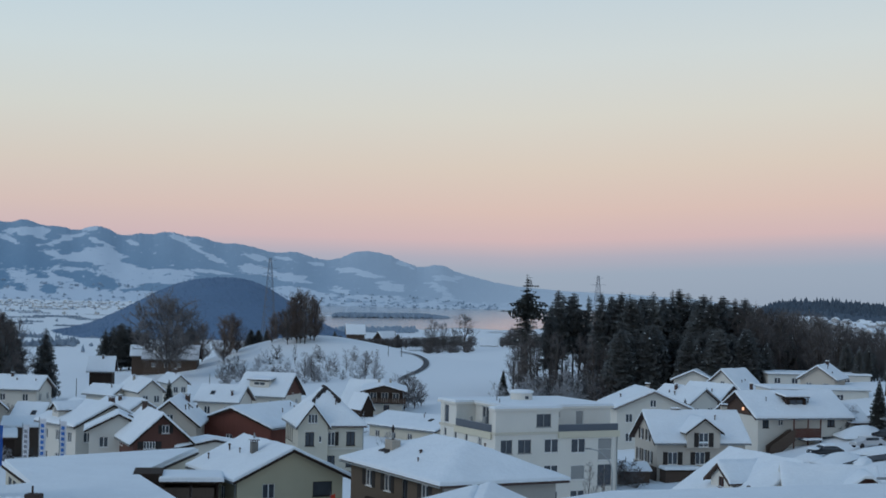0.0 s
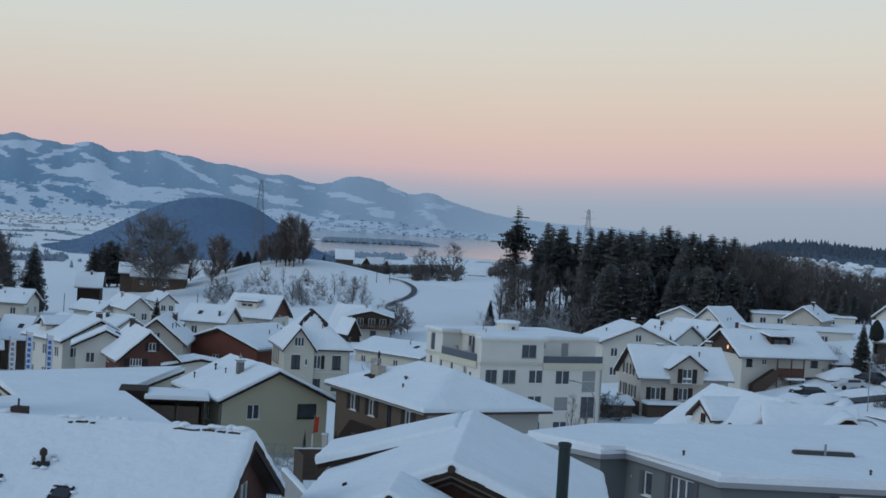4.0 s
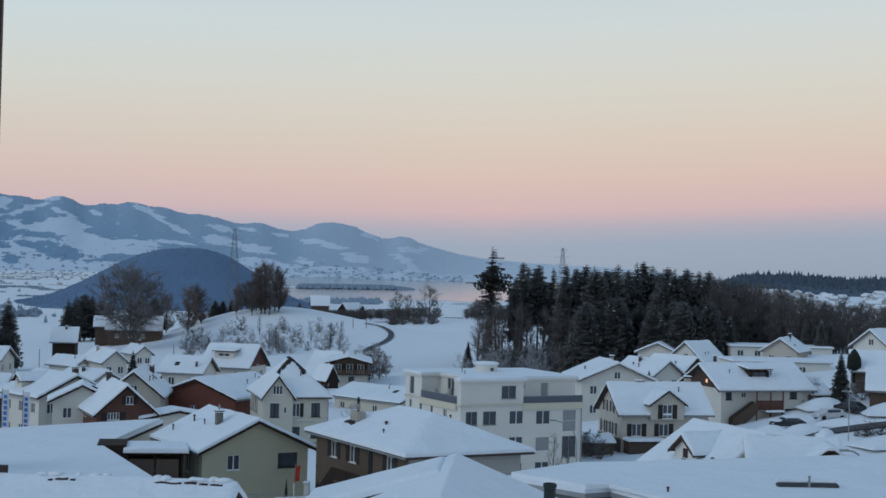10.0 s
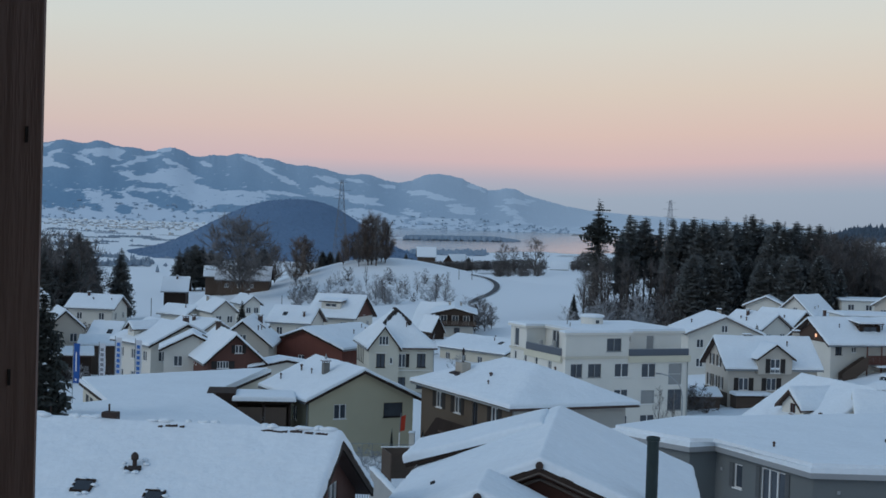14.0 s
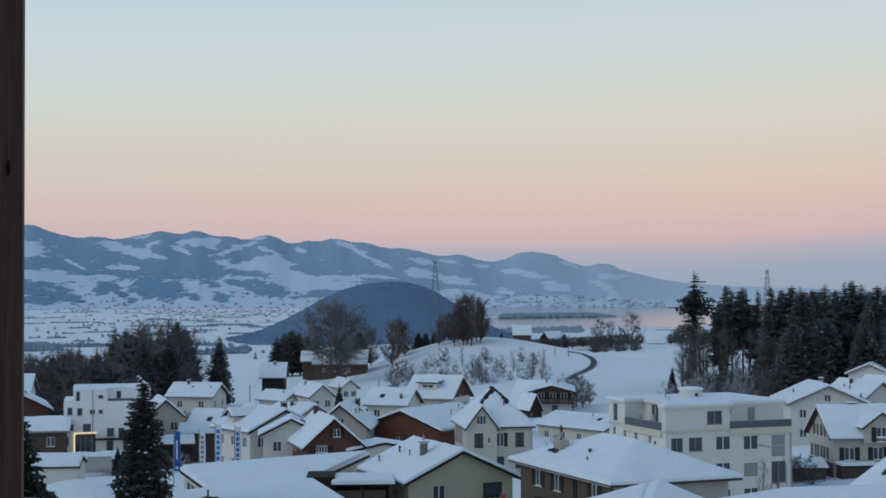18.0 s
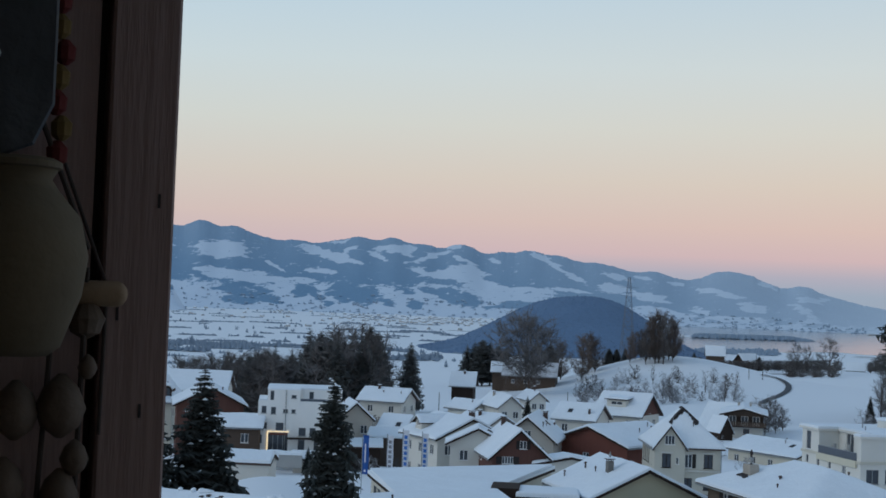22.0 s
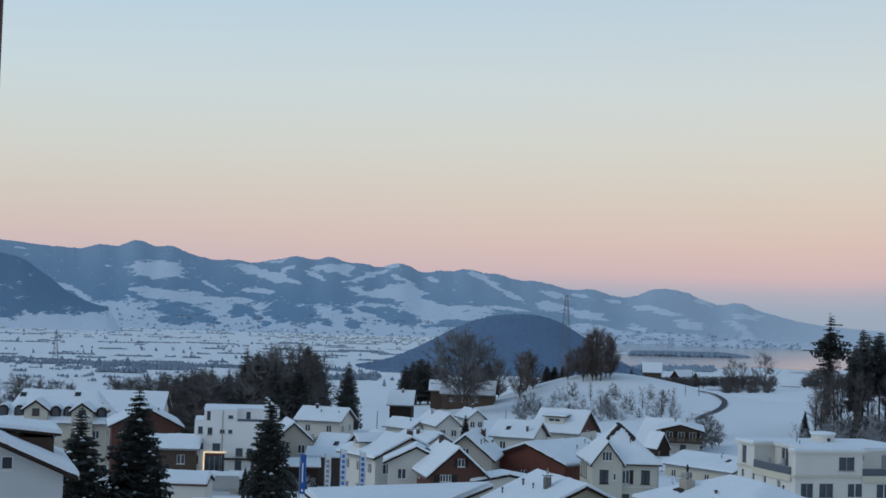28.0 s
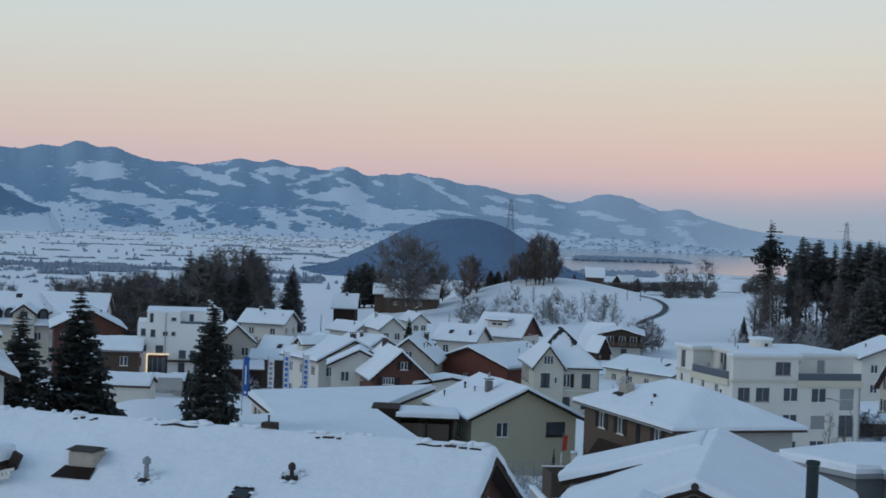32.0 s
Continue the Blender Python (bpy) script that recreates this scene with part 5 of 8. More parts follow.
c = part("ridge_chimney", box(2.45, 2.95, 0.0, 0.4, z - 0.2, z + 0.6, 0.015), RIDGE_DARK, h["ob"], "small brown sheet-clad chimney")
part("pipe", tube((2.65, 0.2, z + 0.6), (2.65, 0.2, z + 0.85), 0.035, n=8), SHEET, c)
# small snow-capped balcony roof low on the slope, with a fretted board
z = h["fn"](-6.9, -2.7) + 0.36
c = part("balcony_roof", box(-8.0, -5.1, -4.4, -2.75, z - 0.12, z + 0.02, 0.02), DARK_WOOD, h["ob"], "small timber roof over a loggia")
vs, fs = height_sheet(lambda a, b: z + 0.03, -8.05, -5.05, -4.45, -2.7, 0.22, 0.5, 0.03, 4)
mesh_part("snow", vs, fs, SNOW, c, smooth=True)
part("cheek", box(-7.7, -5.15, -4.2, -2.9, z - 1.4, z - 0.125), RED_WOOD, c)
part("side_board", box(-4.98, -4.62, -3.25, -3.1, z - 0.35, z + 0.32, 0.03, Matrix.Translation((-4.8, -3.2, z)) @ Matrix.Rotation(radians(24), 4, "Y") @ Matrix.Translation((4.8, 3.2, -z))), SHEET, c, "leaning brown board")
bm = bmesh.new()
m = Matrix.Translation((-4.98, -4.0, z - 0.42)) @ Matrix.Rotation(radians(-14), 4, "Y")
add_box(bm, 0, 0.72, -0.02, 0.02, 0.12, 0.2, 0, m)
add_box(bm, 0, 0.5, -0.02, 0.02, -0.1, 0.0, 0, m)
for k in range(4):
    add_box(bm, 0.15 * k, 0.15 * k + 0.1, -0.018, 0.018, -0.01, 0.13, 0, m)
part("fretted_board", bm, P_WHITE, c, "white fretted balcony board")
for i in range(46):
    u = rr_.uniform(-10.2, 10.2)
    bm = bmesh.new()
    bmesh.ops.create_icosphere(bm, subdivisions=2, radius=1.0)
    s, k = rr_.uniform(0.07, 0.3), rr_.uniform(0.05, 0.11)
    for v in bm.verts:
        w = 1 + 0.35 * noise.noise(v.co * 1.6 + Vector((u, 0, 0)))
        v.co = Vector((v.co.x * s * w, v.co.y * 0.14 * w, v.co.z * k * w))
    part("snow_clump", bm, SNOW, h["ob"], smooth=True).location = (u, rr_.uniform(-0.08, 0.12), h["fn"](u, 0) + 0.34)
for u0, v0 in ((3.24, -3.4), (5.57, -3.7), (-0.19, -3.0), (4.47, -2.3)):
    for i in range(7):
        g = 0.9 * i + rr_.uniform(-0.3, 0.3)
        u, v = u0 + 0.36 * math.cos(g), v0 + 0.36 * math.sin(g)
        bm = bmesh.new()
        bmesh.ops.create_icosphere(bm, subdivisions=2, radius=1.0)
        s = rr_.uniform(0.07, 0.13)
        for q in bm.verts:
            w = 1 + 0.35 * noise.noise(q.co * 1.6 + Vector((u, v, 0)))
            q.co = Vector((q.co.x * s * w, q.co.y * s * w, q.co.z * 0.05 * w))
        part("snow_clump", bm, SNOW, h["ob"], smooth=True).location = (u, v, h["fn"](u, v) + 0.36)
bm = bmesh.new()
for k in range(7):
    a = k * 0.9
    add_tube(bm, (0, 0, 0.1 * k), (0.28 * math.cos(a) * (1 - k / 9), 0.28 * math.sin(a) * (1 - k / 9), 0.1 * k + 0.1), 0.012, 0.004, 4)
add_tube(bm, (0, 0, -0.2), (0, 0, 0.8), 0.015, 0.005, 5)
sh = thing("roof_shrub", pose(-10.6, 47.2, h["bz"] + h["fn"](7.9, 0.3) + 0.3), "small bare shrub top behind the roof ridge", "shrub")
part("stem", bm, TWIG, sh)

# near house: second gable, raised slab and metal flue
h = H["near"]
H["wing"] = house("brown gabled wing with a deep snowy roof", (-3.46, 47.0, 88.6, 3.6, 6.3, 10.25, 11.62), RED_WOOD, over=0.5, step=0.35, snow=0.34, base=2.5, rough=0.025)
sl = part("raised_roof", poly_slab([(0, 0), (4.2, 0), (4.2, 5.6), (0, 5.6)], 0, 0.18), DARK_WOOD, h["ob"])
m_sl = Matrix.Translation((2.1, 0.35, h["fn"](0, 0.35) - 0.11)) @ Matrix.Rotation(math.atan(-0.29), 4, "X")
sl.matrix_basis = m_sl
vs, fs = height_sheet(lambda a, b: 0.185, -0.05, 4.25, -0.05, 5.65, 0.4, 0.36, 0.03, 9)
mesh_part("raised_snow", vs, fs, SNOW, sl, smooth=True)
# flue on the right slope
FLUE = surface("weathered_flue", (0.026, 0.040, 0.040), 0.4, 0.35, 12, 2.5, 0.15, metal=0.5, stretch=(1, 1, 0.3))
fl = part("flue_pipe", lathe([(0.2, 9.9), (0.2, 12.6), (0.23, 12.61), (0.23, 12.72), (0.19, 12.74), (0.17, 12.5)], 20), FLUE, None)
fl.location = (1.93, 49.87, 0)
tagged(fl, "tall weathered metal flue pipe on the snowy roof", "chimney pipe")
part("collar", lathe([(0.36, 10.25), (0.32, 10.4), (0.21, 10.55)], 20), SHEET, fl)
part("stub_pipe", tube((0.34, 0.0, 10.2), (0.34, 0.0, 10.65), 0.035, n=8), TILE, fl)

# round ridge caps and a lighter trim line along the dark verges
VERGE_TRIM = surface("verge_trim", (0.11, 0.088, 0.075), 0.7, 0.2, 9, 0.8, 0.2)
for key in ("near", "wing"):
    q = H[key]
    x0 = -q["L"] / 2
    part("ridge_cap", lathe([(0.02, 0), (0.13, 0.01), (0.14, 0.4), (0.02, 0.41)], 12), RIDGE_DARK, q["ob"]).matrix_basis = Matrix.Translation((x0 - 0.14, 0, q["fn"](0, 0) + 0.05)) @ Matrix.Rotation(radians(90), 4, "Y")
    for sy in (-1, 1):
        a, b = Vector((x0 - 0.045, 0, q["fn"](0, 0) - 0.2)), Vector((x0 - 0.045, sy * q["W"] / 2, q["fn"](0, q["W"] / 2) - 0.2))
        part("verge_trim", tube(a, b, 0.035, n=6), VERGE_TRIM, q["ob"])
        part("inner_verge", tube(a + Vector((0.35, 0, -0.25)), b + Vector((0.35, -sy * 0.35, -0.15)), 0.06, n=6), VERGE_TRIM, q["ob"])

# cream apartment house: gables and dormers
h = H["creambig"]
dormer(h, "s0", -2.6, 3.4, 0.0, 5.75, 6.25, P_CREAM, wood=DARK_WOOD, win_w=1.1, win_z=(3.5, 4.6), frame=RED_WOOD, verge=0.34)
dormer(h, "s0", 4.2, 3.1, 0.0, 5.5, 6.25, P_CREAM, wood=DARK_WOOD, win_w=1.1, win_z=(3.4, 4.5), frame=RED_WOOD, verge=0.34)


def arched_dormer(h, u, w, zb, zt, out):
    """A small round-topped dormer of dark shingles with a window in its face."""
    bz, fn = h["bz"], h["fn"]
    m = Matrix(((1, 0, 0, u), (0, 1, 0, -out), (0, 0, 1, 0), (0, 0, 0, 1)))
    hw, spring = w / 2, zt - bz - w / 2

    def arch(k, y0, y1):
        ring = [(-hw * k, zb - bz)] + [(hw * k * math.cos(math.pi - math.pi * i / 10), spring + hw * k * math.sin(math.pi * i / 10)) for i in range(11)] + [(hw * k, zb - bz)]
        bm = bmesh.new()
        f, b = ([bm.verts.new(m @ Vector((x, y, z))) for x, z in ring] for y in (y0, y1))
        bm.faces.new(f)
        bm.faces.new(b[::-1])
        for i in range(len(ring)):
            j = (i + 1) % len(ring)
            bm.faces.new((f[i], b[i], b[j], f[j]))
        return bm
    d = part("dormer", arch(1.0, 0.0, out - 0.6), TILE, h["ob"], "small round-topped dormer")
    part("dormer_rim", arch(1.12, -0.12, 0.0), DARK_WOOD, d)
    part("window", arch(0.72, -0.16, -0.125), GLASS, d)
    part("window_frame", box(-0.04, 0.04, -0.2, -0.165, zb - bz + 0.1, zt - bz - 0.25, 0, m), RED_WOOD, d)
    vs, fs = height_sheet(lambda x, y: spring + math.sqrt(max(0.0, 1.3 * hw * hw - x * x)), -hw * 1.1, hw * 1.1, 0.1, out - 1.0, 0.3, 0.25, 0.05, u)
    mesh_part("dormer_snow", [tuple(m @ Vector(v)) for v in vs], fs, SNOW, d, smooth=True)


for u in (-7.6, -5.2, 0.1, 2.0, 6.9):
    arched_dormer(h, u, 1.35, 3.3, 4.85, 5.1)
skylight(h, -5.5, -1.2, 0.8, 0.8)
skylight(h, 2.6, -0.9, 0.8, 0.8)
H["creambeh"] = house("wide snowy roof of a long building", (-114.0, 229.0, 18, 15, 12, 3.2, 6.2), P_PALE)
H["brownshop"] = house("house with a dark brown gable wall and snowy roof", (-94.8, 197.6, 118, 13, 10.4, 3.75, 6.4), RED_WOOD)
H["lowshop"] = house("low brown house with a snowy roof beside the spruces", (-83.8, 182.4, 18, 8.5, 6.5, 2.2, 3.6), BROWN_BOARD, rows=(("s0",), 1))
# near-left house: dark dormer
h = H["nearleft"]
dormer(h, "s0", 1.0, 5.0, 11.5, 12.85, 5.1, SOFFIT, win=False, shed=True)

dormer(H["dormer"], "s0", -0.6, 3.4, 3.1, 4.3, 3.2, P_PALE, shed=True, win_w=2.0, win_h=0.7)
chimney(H["beige"], 3.5, -1.2, 0.6, 0.6, 1.0, TILE)
chimney(H["red"], 3.4, 0.3, 0.5, 0.5, 0.9, TILE)
chimney(H["white4"], -3.5, -0.6, 0.6, 0.6, 1.0, TILE)
chimney(H["beh1"], 0, 1.0, 0.4, 0.4, 0.8, TILE)
chimney(H["b2"], 2, 0.8, 0.4, 0.4, 0.8)
chimney(H["b4"], -1.5, 0.1, 0.25, 0.25, 1.2, TILE, hood=False)
chimney(H["b5"], -1.5, -0.6, 0.4, 0.4, 0.7, TILE)
chimney(H["under"], 2.2, -2.6, 0.3, 0.3, 0.8, TILE)
chimney(H["gwin"], 4.5, 0.3, 0.7, 0.6, 0.9)
chimney(H["gwin"], -1.8, 0.2, 0.9, 0.5, 0.3)
chimney(H["chalet"], -4.6, 0.4, 0.35, 0.35, 1.3, TILE, hood=False)
chimney(H["r4"], 1.0, 1.0, 0.4, 0.4, 0.9, TILE)
chimney(H["r3"], 4.0, -1.4, 0.7, 0.5, 0.9)
chimney(H["r6"], 2.0, 0.6, 0.6, 0.6, 0.8)
chimney(H["farm"], -3.6, -2.2, 0.8, 0.8, 1.6, P_WHITE)
chimney(H["barn1"], 0.2, -0.6, 0.4, 0.4, 0.7, TILE)
chimney(H["chal2"], 0.5, 1.0, 0.4, 0.4, 0.9)
chimney(H["chal2"], 1.5, -1.2, 0.4, 0.4, 0.9)
chimney(H["r8"], 1.5, -0.4, 0.5, 0.5, 0.8, TILE)
chimney(H["r11"], 0.5, -2.5, 0.6, 0.6, 0.7, TILE)
dormer(H["white4"], "s1", 1.4, 1.6, 3.4, 4.9, 4.3, P_PALE, win_w=0.7, win_h=0.8)
for u, v in ((-1.5, 3.2), (2.0, 2.8)):
    vent(H["chalet"], u, -v)
    vent(H["barn"], u + 2, -v)
# red house: lean-to wing
H["leanto"] = house("grey lean-to with a long low snowy roof", (-35.6, 168.5, 118, 3.6, 9.0, 1.9, 2.7), P_PALE, over=0.3, gutter=False)
# cream house: main roof behind the gable
H["creammain"] = house("old cream house with a steep hipped snowy roof", (-25.5, 189.4, 107.8, 11.0, 9.0, 3.0, 7.3, 4.4), P_CREAM,
                       {"e0": W((2.0, 3.1, 0.25, 1.95), frame_mat=SHUTTER) + W((-0.35, 0.55, 0.25, 1.9), shutters=SHUTTER) + W((-0.4, 0.6, -2.4, -1.0), (2.0, 3.0, -2.4, -1.0), frame_mat=SHUTTER),
                        "s1": W((-4.3, -3.6, 0.3, 2.2), (-2.9, -2.2, 0.3, 2.2), (-1.5, -0.8, 0.3, 2.2), (-0.1, 0.6, 0.3, 2.2), (1.3, 2.0, 0.3, 2.2), (2.7, 3.4, 0.3, 2.2), frame_mat=SHUTTER)}, over=0.45, step=0.5)
cm = H["creammain"]
for z0, z1, d, lip in ((-0.22, -0.02, 0.12, P_PALE), (-4.0, -2.9, 0.07, CONCRETE)):
    part("cornice", box(-4.05, 4.05, -d - 0.05, -0.05, z0 - cm["bz"], z1 - cm["bz"], 0, cm["fr"]["e0"]), lip, cm["ob"])
for a, b in ((2.0, 3.1), (-0.35, 0.55)):
    part("window_surround", box(a - 0.18, b + 0.18, -0.1, -0.004, 1.99 - cm["bz"], 2.2 - cm["bz"], 0.01, cm["fr"]["e0"]), P_PALE, cm["ob"])
part("window_surround", box(-1.13, 0.33, -0.1, -0.004, 1.99 - H["cream"]["bz"], 2.2 - H["cream"]["bz"], 0.01, H["cream"]["fr"]["e0"]), P_PALE, H["cream"]["ob"])
part("downpipe", tube((-5.15, -4.1, 0.5), (-5.15, -4.1, cm["ht"]), 0.06, n=6), ZINC, cm["ob"])
BARE = surface("bare_roof_patch", (0.045, 0.038, 0.038), 0.8, 0.3)


def bare_streak(h, a, b, w, n, seed):
    """Ragged run of bare tiles between two points of a roof, where the snow has slid."""
    rnd = random.Random(seed)
    bm = bmesh.new()
    for i in range(n):
        f = (i + rnd.random()) / n
        u, v = a[0] + (b[0] - a[0]) * f + rnd.uniform(-w, w) * 0.3, a[1] + (b[1] - a[1]) * f + rnd.uniform(-w, w) * 0.3
        s = w * (0.4 + 0.6 * rnd.random())
        c = [(u + s * math.cos(g) * rnd.uniform(0.6, 1.1), v + s * math.sin(g) * rnd.uniform(0.6, 1.1)) for g in (0.3, 1.3, 2.5, 3.6, 4.7, 5.7)]
        top = [bm.verts.new((x, y, h["fn"](x, y) + 0.38 + 0.04 * rnd.random())) for x, y in c]
        low = [bm.verts.new((x, y, h["fn"](x, y) + 0.1)) for x, y in c]
        bm.faces.new(top)
        for k in range(6):
            bm.faces.new((top[k], low[k], low[(k + 1) % 6], top[(k + 1) % 6]))
    tagged(part("bare_tiles", bm, BARE, h["ob"], "dark tiles where the snow has slid"), kind="stuff")


h = H["creammain"]
bare_streak(h, (-1.1, 0.0), (-2.7, -1.5), 0.40, 14, 1)
bare_streak(h, (-0.9, 0.3), (-2.0, 1.4), 0.75, 16, 2)
bare_streak(h, (-1.6, 1.1), (-3.1, 2.1), 0.42, 10, 3)
bare_streak(h, (1.2, 0.1), (-0.8, 0.0), 0.25, 9, 4)
vent(h, -3.2, -0.9)
# on the near roof this small dark dot stands for a vent
bare_streak(H["near"], (-4.2, 3.86), (-4.05, 3.86), 0.09, 4, 9)
bare_streak(H["hip"], (3.6, 3.75), (5.0, 3.75), 0.3, 9, 5)
part("flue", lathe([(0.1, 0), (0.09, 0.8), (0.16, 0.84), (0.03, 1.2)], 10), BARE, H["hip"]["ob"]).location = (4.2, 3.1, H["hip"]["fn"](4.2, 3.1) + 1.0)
bare_streak(H["left"], (-0.35, -3.2), (0.0, -3.2), 0.12, 6, 6)
bare_streak(H["left"], (4.25, -2.5), (4.75, -2.45), 0.14, 8, 7)
# chalet on the lane: dark upper boards and balcony
h = H["chal2"]
fm, bz2 = h["fr"]["e0"], h["bz"]
for a, b in ((-3.6, -2.65), (-1.35, -0.45), (0.85, 1.65), (2.95, 3.6)):
    part("wall_cladding", box(a, b, -0.07, -0.004, -1.75 - bz2, 0.2 - bz2, 0, fm), DARK_WOOD, h["ob"])
part("gable_cladding", poly_prism([(-3.6, 0.02 - bz2), (3.6, 0.02 - bz2), (3.6, h["ht"]), (0, h["ht"] + 0.9), (-3.6, h["ht"])], 0.07), BROWN_BOARD, h["ob"]).matrix_basis = fm @ Matrix.Translation((0, -0.004, 0))
part("balcony_floor", box(-4.2, 4.2, -1.4, -0.08, -1.95 - bz2, -1.78 - bz2, 0, fm), DARK_WOOD, h["ob"])
for i in range(24):
    part("balcony_board", box(-4.2 + i * 0.35, -4.2 + i * 0.35 + 0.31, -1.4, -1.35, -1.78 - bz2, -0.95 - bz2, 0, fm), BROWN_BOARD, h["ob"])
part("handrail", box(-4.25, 4.25, -1.44, -1.3, -0.95 - bz2, -0.87 - bz2, 0.01, fm), DARK_WOOD, h["ob"])
H["farm2a"] = house("farmhouse with a steep snowy roof on the crest", (-70.5, 616.1, 10.1, 8.1, 7.9, 0.63, 4.53), BROWN_BOARD, category="farmhouse", name="farmhouse", base=-4)
H["farm2b"] = house("dark timber barn with a snowy roof on the crest", (-55.8, 597.5, 48, 9.5, 6.6, -0.7, 2.5), DARK_WOOD, category="barn", name="barn", base=-6)
H["farm3"] = house("small farm building with a snowy roof", (-107.2, 411.0, 10, 5, 5, -0.3, 2.4), BROWN_BOARD, category="farmhouse", name="farmhouse", base=-6)
# front-right house: dormers and porch gable
h = H["frontr"]
dormer(h, "s0", 0.1, 2.7, 6.3, 8.15, 3.6, P_WHITE, win_w=0.7, win_z=(6.55, 7.3), frame=RED_WOOD, wood=SOFFIT, verge=0.2)
dormer(H["frontr2"], "s0", 2.1, 2.2, 6.9, 8.35, 3.4, RED_WOOD, win=False, wood=SOFFIT)
h = H["gwin"]
fm, bzg = h["fr"]["s0"], h["bz"]
part("porch_roof", box(-5.3, -0.9, -2.2, -0.01, -0.75 - bzg, -0.6 - bzg, 0.01, fm), DARK_WOOD, h["ob"])
vs, fs = height_sheet(lambda a, b: -0.6 - bzg, -5.4, -0.8, -2.3, -0.05, 0.4, 0.35, 0.06, 3)
mesh_part("porch_snow", [tuple(fm @ Vector(v)) for v in vs], fs, SNOW, h["ob"], smooth=True)
part("porch_wall", box(-5.2, -1.0, -2.0, -0.01, -3.2 - bzg, -0.75 - bzg, 0, fm), BROWN_BOARD, h["ob"])
part("wall_cladding", box(-3.9, 3.9, -0.06, -0.004, -4.5 - bzg, -0.55 - bzg, 0, h["fr"]["e0"]), BROWN_BOARD, h["ob"], "dark weathered boards")
an = house("dark brown shed with a snowy lean-to roof", (12.6, 178.5, 15.3, 4.2, 3.6, -0.6, 0.1), BROWN_BOARD, over=0.2, name="shed", category="shed", gutter=False)
house("small pale annexe of the chalet under a snowy roof", (42.6, 202.4, 20.7, 3.4, 7.5, 4.0, 6.1), P_PALE, {"s0": W((-0.6, 0.5, 2.2, 3.5), frame_mat=RED_WOOD)}, over=0.4, category="annexe", name="annexe", gutter=False)
# chalet: brown balcony, stair and awning
h = H["chalet"]
fm = h["fr"]["s0"]
bzc = h["bz"]
part("balcony_floor", box(-2.1, 1.9, -1.3, -0.01, 1.95 - bzc, 2.1 - bzc, 0, fm), RED_WOOD, h["ob"])
for i in range(17):
    part("balcony_board", box(-2.1 + i * 0.235, -2.1 + i * 0.235 + 0.2, -1.3, -1.26, 2.1 - bzc, 3.05 - bzc, 0, fm), RED_WOOD, h["ob"])
part("handrail", box(-2.15, 1.95, -1.34, -1.22, 3.05 - bzc, 3.13 - bzc, 0.01, fm), RED_WOOD, h["ob"])
for u in (-2.05, 0, 1.85):
    part("balcony_post", box(u - 0.07, u + 0.07, -1.3, -1.16, -0.6 - bzc, 4.3 - bzc, 0, fm), RED_WOOD, h["ob"])
for o in (-1.62, -0.55):
    part("stair_side", poly_prism([(-5.7, -0.3 - bzc), (-4.6, -0.3 - bzc), (-2.1, 1.6 - bzc), (-2.1, 3.0 - bzc), (-2.6, 2.9 - bzc), (-5.7, 0.9 - bzc)], 0.08), BROWN_BOARD, h["ob"]).matrix_basis = fm @ Matrix.Translation((0, o, 0))
for i in range(11):
    part("stair_step", box(-5.3 + 0.29 * i, -5.0 + 0.29 * i, -1.6, -0.65, -0.2 + 0.19 * i - bzc, -0.15 + 0.19 * i - bzc, 0, fm), BROWN_BOARD, h["ob"])
part("awning", box(-0.7, 1.7, -1.9, -0.02, 1.55 - bzc, 1.65 - bzc, 0.02, fm), SOFFIT, h["ob"])
vs, fs = height_sheet(lambda a, b: 1.65 - bzc, -0.75, 1.75, -1.95, -0.1, 0.5, 0.25, 0.03, 2)
mesh_part("awning_snow", [tuple(fm @ Vector(v)) for v in vs], fs, SNOW, h["ob"], smooth=True)
part("gable_cladding", poly_slab([(-5.0, 0), (5.0, 0), (0, 2.45)], -0.03, 0.03), SOFFIT, h["ob"]).matrix_basis = h["fr"]["e0"] @ Matrix.Translation((0, -0.06, h["ht"])) @ Matrix.Rotation(radians(90), 4, "X")
LAMP = LIT.copy()
LAMP.name = "orange_lamp_glass"
LAMP.node_tree.nodes["Principled BSDF"].inputs["Emission Color"].default_value = (1.0, 0.42, 0.14, 1)
gl = part("lit_lamp", lathe([(0.02, 0), (0.12, 0.08), (0.12, 0.42), (0.02, 0.5)], 10), LAMP, h["ob"], "orange lit lamp under the gable")
gl.location = (-h["Lw"] - 0.3, -1.6, h["ht"] + 0.5)
# yellow hall roof boards and outside stair at the brown house
h = H["hip"]
fm = h["fr"]["s1"]
bzh = h["bz"]
for i in range(9):
    part("stair_step", box(-5.2 + i * 0.42, -5.2 + i * 0.42 + 0.45, -1.5, -0.4, -0.2 - bzh + i * 0.27, -0.05 - bzh + i * 0.27, 0, fm), BROWN_BOARD, h["ob"])
part("balcony_floor", box(-1.6, 3.4, -1.6, -0.01, 2.2 - bzh, 2.4 - bzh, 0, fm), BROWN_BOARD, h["ob"])
part("balcony_panel", box(-1.6, 3.4, -1.6, -1.53, 2.4 - bzh, 3.35 - bzh, 0, fm), DARK_WOOD, h["ob"])
for u in (-1.55, 1.0, 3.3):
    part("balcony_post", box(u - 0.08, u + 0.08, -1.6, -1.44, 0 - bzh - 1, 3.3 - bzh, 0, fm), DARK_WOOD, h["ob"])
